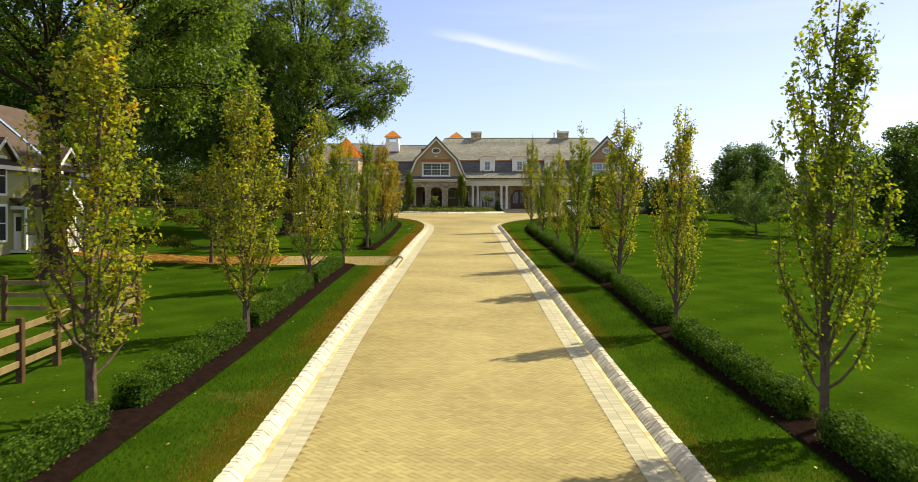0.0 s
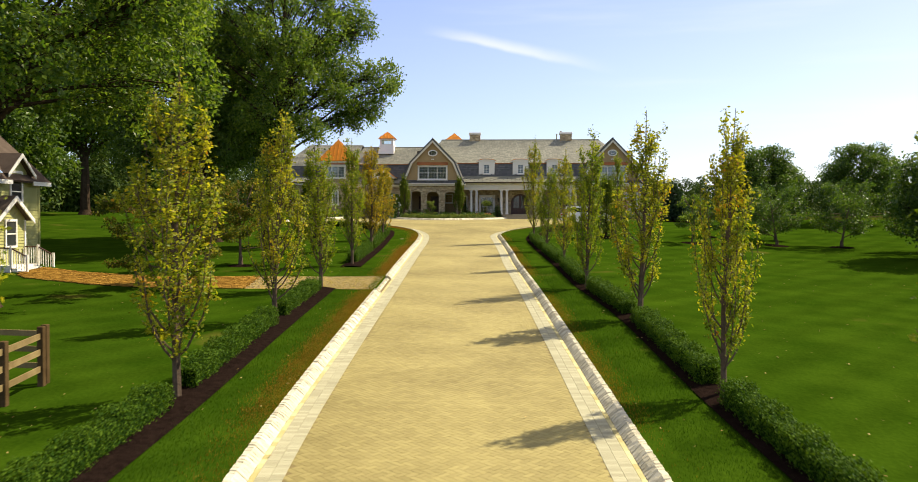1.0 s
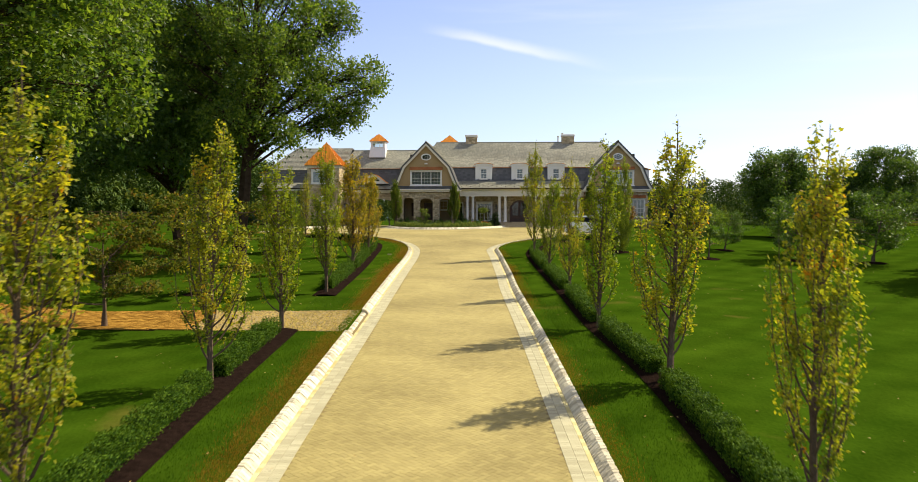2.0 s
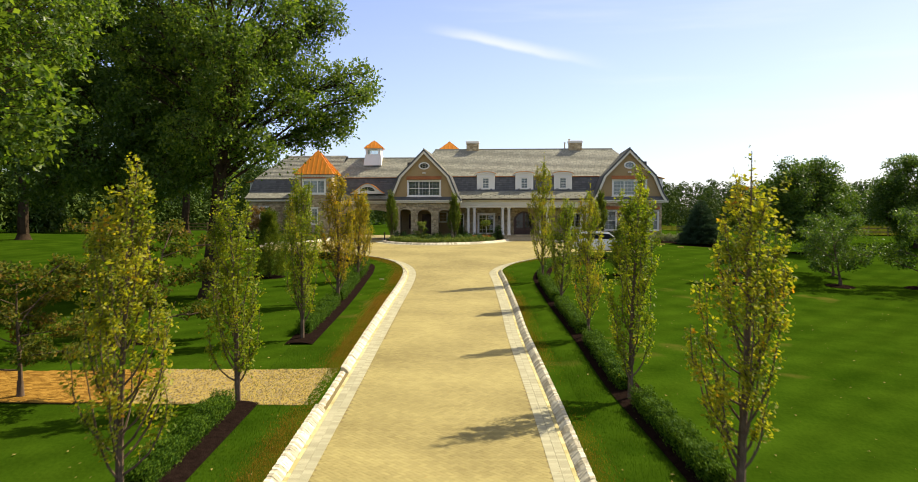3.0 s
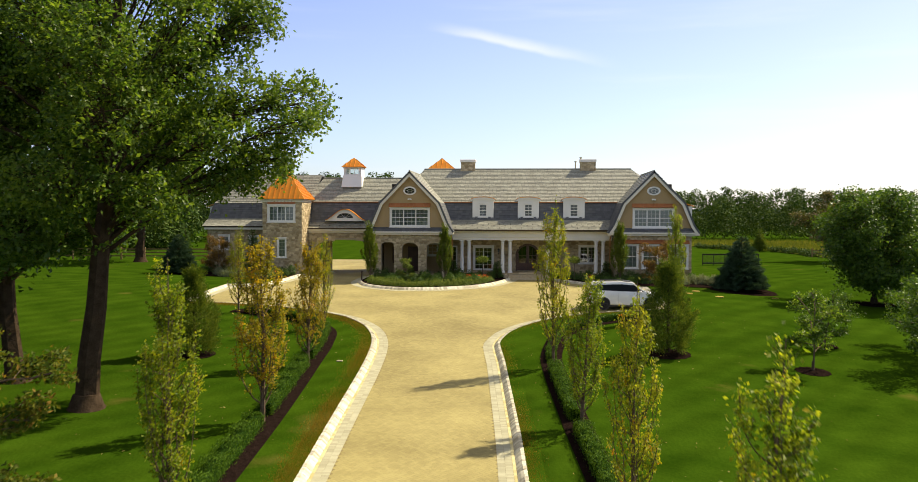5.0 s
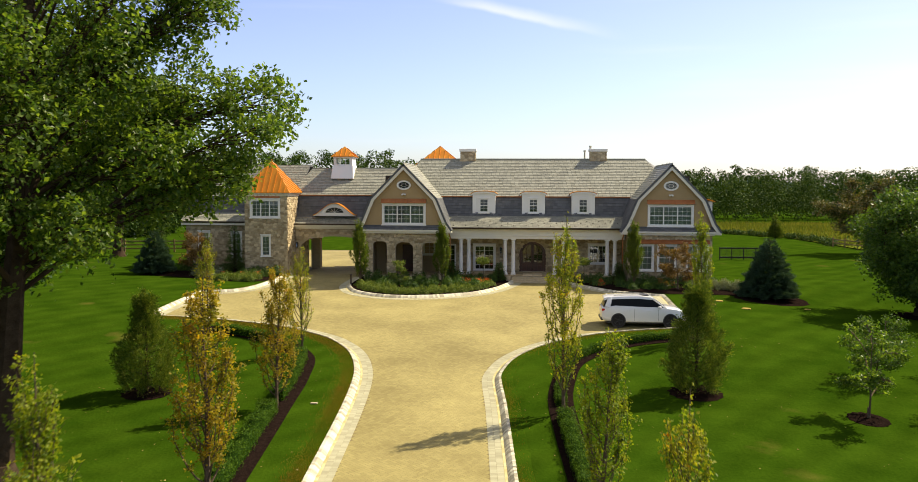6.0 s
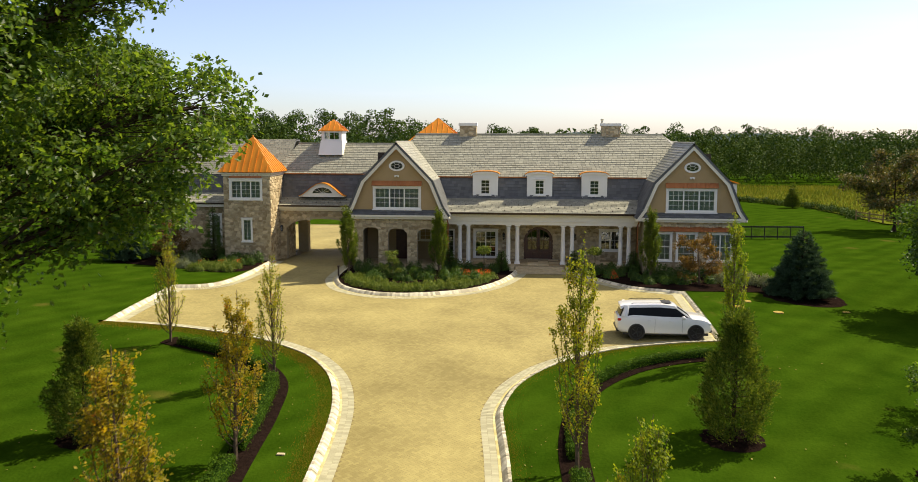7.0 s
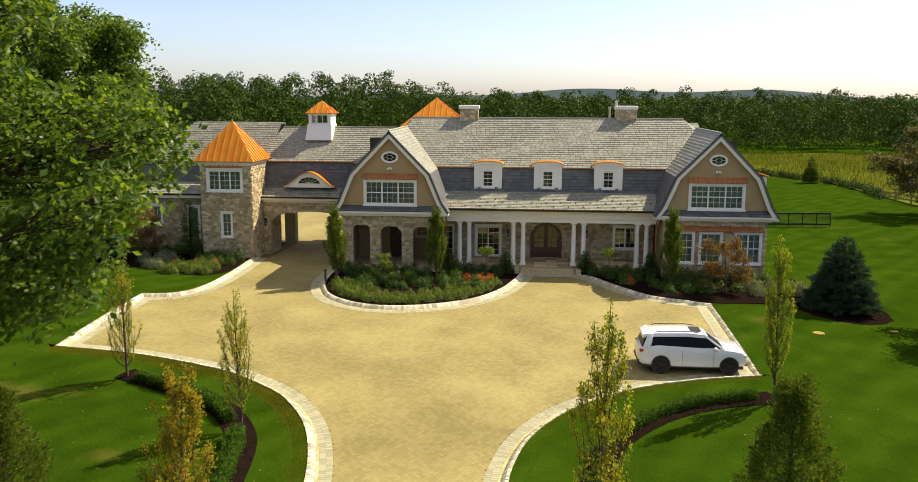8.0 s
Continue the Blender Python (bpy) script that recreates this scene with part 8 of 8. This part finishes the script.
blades("verge_grass", xs[ok], ys[ok], 0.06, blade, "short green grass blades on the verges", 1)
xs, ys, keep = [], [], []
for e, w in ((LEFT_EDGE, 0.34), (RIGHT_EDGE, 0.22), (TOWER_EDGE, 0.2)):
    pts = curve(e, 0.1)
    nr = offset(pts, 1.0)[0] - pts
    k = rng.integers(0, len(pts), int(len(pts) * (150 if e is LEFT_EDGE else 60)))
    d = np.abs(rng.normal(0, w, len(k)))
    p = pts[k] - nr[k] * d[:, None]
    patch = np.sin(p[:, 1] * 0.55) + np.sin(p[:, 1] * 0.23 + 1) + rng.normal(0, 0.8, len(k))
    sel = (patch > (-0.9 if e is LEFT_EDGE else -0.3)) & (p[:, 1] > 8)
    xs.append(p[sel, 0])
    ys.append(p[sel, 1])
blades("dry_fringe", np.concatenate(xs), np.concatenate(ys), 0.07, straw, "dry straw-brown grass fringe along the kerb", 2)


# ---- the old green farmhouse ----
def farmhouse():
    z0 = -2.75
    X1, Y0, Y1, X0 = -25.3, 39.5, 51.7, -33.5
    eave = 2.1
    f = thing("farmhouse", "old two-storey green clapboard farmhouse with white trim", "house", (X1, (Y0 + Y1) / 2, z0))
    part("foundation", Mesher().box(X0, X1 - 0.02, Y0 + 0.02, Y1, z0 - 0.4, z0 + 0.35), MORTAR, f, "grey stone foundation")
    part("wall", Mesher().box(X0, X1 - 0.06, Y0 + 0.06, Y1, z0 + 0.35, eave), SIDING, f, "pale green wall")
    z = z0 + 0.35
    while z < eave - 0.05:
        h = min(0.15, eave - z)
        part("clapboard", Mesher().prism([(X1, Y0, z), (X1 - 0.055, Y0, z), (X1 - 0.055, Y0, z + h), (X1 - 0.03, Y0, z + h)], (0, Y1 - Y0, 0)), SIDING, f)
        part("clapboard", Mesher().prism([(X0, Y0, z), (X0, Y0 + 0.055, z), (X0, Y0 + 0.055, z + h), (X0, Y0 + 0.03, z + h)], (X1 - X0, 0, 0)), SIDING, f)
        z += h
    for x, y in ((X1 - 0.07, Y1 - 0.09), (X1 - 0.07, Y0 + 0.07)):
        part("corner_board", Mesher().box(x - 0.05, x + 0.09, y - 0.09, y + 0.09, z0 + 0.35, eave), SIDING, f)
    # roofs: main ridge along y, cross gable over the porch
    ridge = 6.15
    mx = (X0 + X1) / 2
    roof = Mesher().slab([(X1 + 0.45, Y0 - 0.4, eave - 0.05), (X1 + 0.45, Y1 + 0.4, eave - 0.05), (mx, Y1 + 0.4, ridge), (mx, Y0 - 0.4, ridge)], 0.14)
    roof.slab([(X0 - 0.45, Y0 - 0.4, eave - 0.05), (X0 - 0.45, Y1 + 0.4, eave - 0.05), (mx, Y1 + 0.4, ridge), (mx, Y0 - 0.4, ridge)], 0.14)
    part("roof", roof, ASPHALT_ROOF, f, "brown shingle roof")
    part("gable_end", Mesher().prism([(X0, Y0 + 0.06, eave), (X1 - 0.06, Y0 + 0.06, eave), (mx, Y0 + 0.06, ridge - 0.15)], (0, 0.2, 0)).prism([(X0, Y1 - 0.3, eave), (X1 - 0.06, Y1 - 0.3, eave), (mx, Y1 - 0.3, ridge - 0.15)], (0, 0.2, 0)), SIDING, f)
    part("fascia", Mesher().box(X1 + 0.40, X1 + 0.47, Y0 - 0.4, 48.4, eave - 0.28, eave - 0.06).box(X1 + 0.40, X1 + 0.47, 50.35, Y1 + 0.4, eave - 0.28, eave - 0.06), WHITE, f, "white eaves board")
    for s in (-1, 1):
        part("rake_board", Mesher().prism([(mx, Y0 - 0.42, ridge - 0.02), (mx + s * 4.55, Y0 - 0.42, eave - 0.08), (mx + s * 4.55, Y0 - 0.42, eave - 0.34), (mx, Y0 - 0.42, ridge - 0.28)], (0, 0.08, 0)), WHITE, f)

    def white_window(cx_or_y, zb, zt, w, facing):
        m, bars = Mesher(), Mesher()
        if facing == "x":
            a, b, q = cx_or_y - w / 2, cx_or_y + w / 2, X1
            m.box(q, q + 0.06, a - 0.12, a, zb - 0.1, zt + 0.12).box(q, q + 0.06, b, b + 0.12, zb - 0.1, zt + 0.12).box(q, q + 0.07, a, b, zt, zt + 0.14).box(q, q + 0.09, a, b, zb - 0.12, zb)
            bars.box(q, q + 0.04, a, b, (zb + zt) / 2 - 0.03, (zb + zt) / 2 + 0.03)
            pane = Mesher().box(q - 0.002, q + 0.012, a, b, zb, zt)
        else:
            a, b, q = cx_or_y - w / 2, cx_or_y + w / 2, Y0
            m.box(a - 0.12, a, q - 0.06, q, zb - 0.1, zt + 0.12).box(b, b + 0.12, q - 0.06, q, zb - 0.1, zt + 0.12).box(a, b, q - 0.07, q, zt, zt + 0.14).box(a, b, q - 0.09, q, zb - 0.12, zb)
            bars.box(a, b, q - 0.04, q, (zb + zt) / 2 - 0.03, (zb + zt) / 2 + 0.03)
            pane = Mesher().box(a, b, q - 0.012, q + 0.002, zb, zt)
        w_ = part("window", m, WHITE, f, "white sash window")
        part("pane", pane, PANE_DARK, w_)
        part("sash_bar", bars, WHITE, w_)

    PANE_DARK = material("old_window_pane", (0.02, 0.024, 0.026), (0.045, 0.05, 0.05), rough=0.08, scale=1, bump=0)
    white_window(49.4, 0.45, 2.45, 0.95, "x")
    white_window(42.9, -1.95, -0.15, 0.95, "x")
    white_window(42.9, 0.55, 2.45, 0.95, "x")
    for x in (-27.4, -29.5, -31.7):
        white_window(x, 0.2, 1.7, 0.9, "y")
        white_window(x, -2.0, -0.4, 0.9, "y")
    # wall dormer
    for dz, dy in ((eave + 1.45, 49.4), (eave + 1.45, 42.9)):
        part("dormer_wall", Mesher().prism([(X1 - 0.05, dy - 0.95, eave - 0.1), (X1 - 0.05, dy + 0.95, eave - 0.1), (X1 - 0.05, dy + 0.95, eave + 0.5), (X1 - 0.05, dy, dz - 0.1), (X1 - 0.05, dy - 0.95, eave + 0.5)], (0.1, 0, 0)), SIDING, f)
        part("dormer_roof", Mesher().slab([(X1 + 0.35, dy, dz), (X1 - 3.5, dy, dz), (X1 - 3.5, dy + 1.25, eave + 0.3), (X1 + 0.35, dy + 1.25, eave + 0.3)], 0.1).slab([(X1 + 0.35, dy, dz), (X1 - 3.5, dy, dz), (X1 - 3.5, dy - 1.25, eave + 0.3), (X1 + 0.35, dy - 1.25, eave + 0.3)], 0.1), ASPHALT_ROOF, f)
        for s in (-1, 1):
            part("dormer_rake", Mesher().prism([(X1 + 0.37, dy, dz - 0.02), (X1 + 0.37, dy + s * 1.27, eave + 0.28), (X1 + 0.37, dy + s * 1.27, eave + 0.08), (X1 + 0.37, dy, dz - 0.24)], (0.06, 0, 0)), WHITE, f)
    # gabled entrance with clapboards, a landing and steps
    PX, pa, pb, fl = -23.5, 44.75, 47.25, z0 + 0.4
    py, pz = (pa + pb) / 2, fl + 3.5
    part("entry_wall", Mesher().prism([(X1, pa, z0 - 0.1), (X1, pb, z0 - 0.1), (X1, pb, fl + 2.4), (X1, py, pz - 0.12), (X1, pa, fl + 2.4)], (PX - X1 - 0.05, 0, 0)), SIDING, f, "pale green gabled entrance")
    z = fl
    while z < pz - 0.3:
        half = (pb - pa) / 2 * min(1.0, (pz - 0.12 - z - 0.15) / (pz - 0.12 - fl - 2.4))
        part("clapboard", Mesher().prism([(PX, py - half, z), (PX - 0.052, py - half, z), (PX - 0.052, py - half, z + 0.15), (PX - 0.03, py - half, z + 0.15)], (0, 2 * half, 0)), SIDING, f)
        z += 0.15
    part("entry_roof", Mesher().slab([(PX + 0.3, py, pz), (X1, py, pz), (X1, pb + 0.3, fl + 2.3), (PX + 0.3, pb + 0.3, fl + 2.3)], 0.1).slab([(PX + 0.3, py, pz), (X1, py, pz), (X1, pa - 0.3, fl + 2.3), (PX + 0.3, pa - 0.3, fl + 2.3)], 0.1), ASPHALT_ROOF, f)
    for y in (pa - 0.32, pb + 0.32):
        part("entry_rake", Mesher().prism([(PX + 0.32, py, pz - 0.02), (PX + 0.32, y, fl + 2.28), (PX + 0.32, y, fl + 2.06), (PX + 0.32, py, pz - 0.26)], (0.06, 0, 0)), WHITE, f)
    for y in (pa, pb):
        part("entry_corner_board", Mesher().box(PX - 0.06, PX + 0.03, y - 0.06, y + 0.06, fl, fl + 2.25), WHITE, f)
    w_ = part("window", Mesher().box(PX + 0.003, PX + 0.06, py - 0.5, py - 0.4, fl + 0.85, fl + 2.3).box(PX + 0.003, PX + 0.06, py + 0.4, py + 0.5, fl + 0.85, fl + 2.3).box(PX + 0.003, PX + 0.07, py - 0.4, py + 0.4, fl + 2.18, fl + 2.3).box(PX + 0.003, PX + 0.09, py - 0.4, py + 0.4, fl + 0.85, fl + 0.95), WHITE, f, "white sash window")
    part("pane", Mesher().box(PX + 0.003, PX + 0.02, py - 0.4, py + 0.4, fl + 0.95, fl + 2.18), PANE_DARK, w_)
    part("sash_bar", Mesher().box(PX + 0.003, PX + 0.045, py - 0.4, py + 0.4, fl + 1.52, fl + 1.58), WHITE, w_)
    LX = PX + 0.75
    part("landing", Mesher().box(PX + 0.01, LX, pa, pb, fl - 0.12, fl).box(PX + 0.01, LX, pa, pa + 0.06, z0 - 0.2, fl - 0.121).box(PX + 0.01, LX, pb - 0.06, pb, z0 - 0.2, fl - 0.121), WHITE, f, "white painted landing")
    for k in range(3):
        part("step", Mesher().box(LX + 0.27 * k, LX + 0.27 * (k + 1), pa + 0.15, pb - 0.15, z0 - 0.2, fl - 0.13 * (k + 1)), WHITE, f)
    for y in (pa + 0.08, pb - 0.08):
        part("rail", Mesher().box(PX + 0.05, LX, y - 0.035, y + 0.035, fl + 0.84, fl + 0.90), DOOR_WOOD, f, "dark wooden handrail")
        part("rail", Mesher().prism([(LX, y - 0.035, fl + 0.84), (LX, y - 0.035, fl + 0.90), (LX + 0.82, y - 0.035, fl + 0.48), (LX + 0.82, y - 0.035, fl + 0.42)], (0, 0.07, 0)), DOOR_WOOD, f, "dark wooden handrail")
        for x, low, high in ((LX, fl - 0.12, fl + 0.98), (LX + 0.82, z0 - 0.2, fl + 0.56)):
            part("newel_post", Mesher().box(x - 0.05, x + 0.05, y - 0.05, y + 0.05, low, high), WHITE, f)
        for k in range(11):
            x = PX + 0.12 + 0.13 * k
            drop = max(0.0, x - LX) * 0.51
            if abs(x - LX) > 0.06:
                part("baluster", Mesher().box(x - 0.018, x + 0.018, y - 0.018, y + 0.018, fl + 0.02 - drop * 0.95, fl + 0.845 - drop), WHITE, f)
    for k in range(7):
        y = pa + 0.2 + (pb - pa - 0.4) * k / 6
        if k in (0, 1, 5, 6):
            part("baluster", Mesher().box(PX + 0.02, PX + 0.055, y - 0.018, y + 0.018, fl + 0.02, fl + 0.8), WHITE, f)
    part("stoop_slab", Mesher().chamfer(-24.6, -22.4, 48.0, 51.2, z0 - 0.15, z0 + 0.12, 0.03), GRANITE, f, "pale concrete stoop slab")

    # a second small porch, its stone terrace, and a strip of blue flashing up the roof
    part("porch_roof", Mesher().slab([(X1, 43.75, 0.35), (X1, 45.15, 0.35), (X1 + 1.0, 45.15, -0.05), (X1 + 1.0, 43.75, -0.05)], 0.12), ASPHALT_ROOF, f)
    part("porch_beam", Mesher().box(X1 + 0.02, X1 + 0.95, 43.78, 43.9, -0.30, -0.10).box(X1 + 0.83, X1 + 0.95, 43.91, 45.12, -0.30, -0.10), WHITE, f)
    for y in (43.85, 45.05):
        part("porch_post", Mesher().chamfer(X1 + 0.8, X1 + 0.92, y - 0.06, y + 0.06, -2.5, -0.31, 0.012), WHITE, f)
    part("porch_floor", Mesher().box(X1 + 0.005, X1 + 1.0, 43.75, 45.15, -2.65, -2.51), WHITE, f)
    part("porch_rail", Mesher().box(X1 + 0.83, X1 + 0.89, 43.92, 44.98, -1.68, -1.62), DOOR_WOOD, f, "dark wooden handrail")
    for k in range(8):
        y = 44.0 + 0.128 * k
        part("baluster", Mesher().box(X1 + 0.84, X1 + 0.88, y - 0.02, y + 0.02, -2.5, -1.69), WHITE, f)
    d = part("side_door", Mesher().box(X1 + 0.003, X1 + 0.05, 44.1, 44.9, -2.5, -0.5), WHITE, f, "white door with a dark glazed upper half")
    part("pane", Mesher().box(X1 + 0.051, X1 + 0.06, 44.25, 44.75, -1.5, -0.7), PANE_DARK, d)
    part("terrace", Mesher().chamfer(X1 + 1.05, X1 + 3.0, 41.0, 44.4, z0 - 0.9, z0 - 0.3, 0.04), MORTAR, f, "grey stone terrace beside the porch")
    up_roof = (ridge - eave) / (X1 + 0.45 - mx)
    part("flashing", Mesher().prism([(X1 + 0.2, 48.0, eave + 0.12), (X1 + 0.2, 48.3, eave + 0.12), (mx + 1.2, 47.3, ridge - 1.15 * up_roof + 0.02), (mx + 1.2, 47.0, ridge - 1.15 * up_roof + 0.02)], (0.02, 0, 0.03)), material("blue_flashing", (0.16, 0.26, 0.42), (0.24, 0.36, 0.55), rough=0.5, scale=2), f, "pale blue metal strip on the roof")

farmhouse()

# ---- paving bricks, last ----
near = (FIELD[:, 1] > 12.2) & (FIELD[:, 1] < 13.55)
near[np.flatnonzero(near)[300:]] = False
for front in (True, False):
    pick = ~near & ((FIELD[:, 1] < 40) == front)
    k = int(pick.sum())
    part("paving", bricks_mesh("paving", FIELD[pick], FIELD_TURN[pick], np.full(k, 2 * UNIT - 0.007), np.full(k, UNIT - 0.007), 0.016, 0.03, PAVER, sides=front), PAVER, road, "tan concrete pavers in herringbone", kind="stuff")
one = Mesher().chamfer(-UNIT + 0.003, UNIT - 0.003, -UNIT / 2 + 0.003, UNIT / 2 - 0.003, -0.035, 0.016, 0.004).mesh("brick", PAVER_ONE)
for (x, y), a in zip(FIELD[near], FIELD_TURN[near]):
    ob = new("brick", one)
    ob.parent = road
    ob.matrix_basis = pose(float(x), float(y), up(y), math.degrees(math.atan2(up(y + 0.1) - up(y - 0.1), 0.2)), 0, 0) @ pose(0, 0, 0, 0, 0, math.degrees(a))
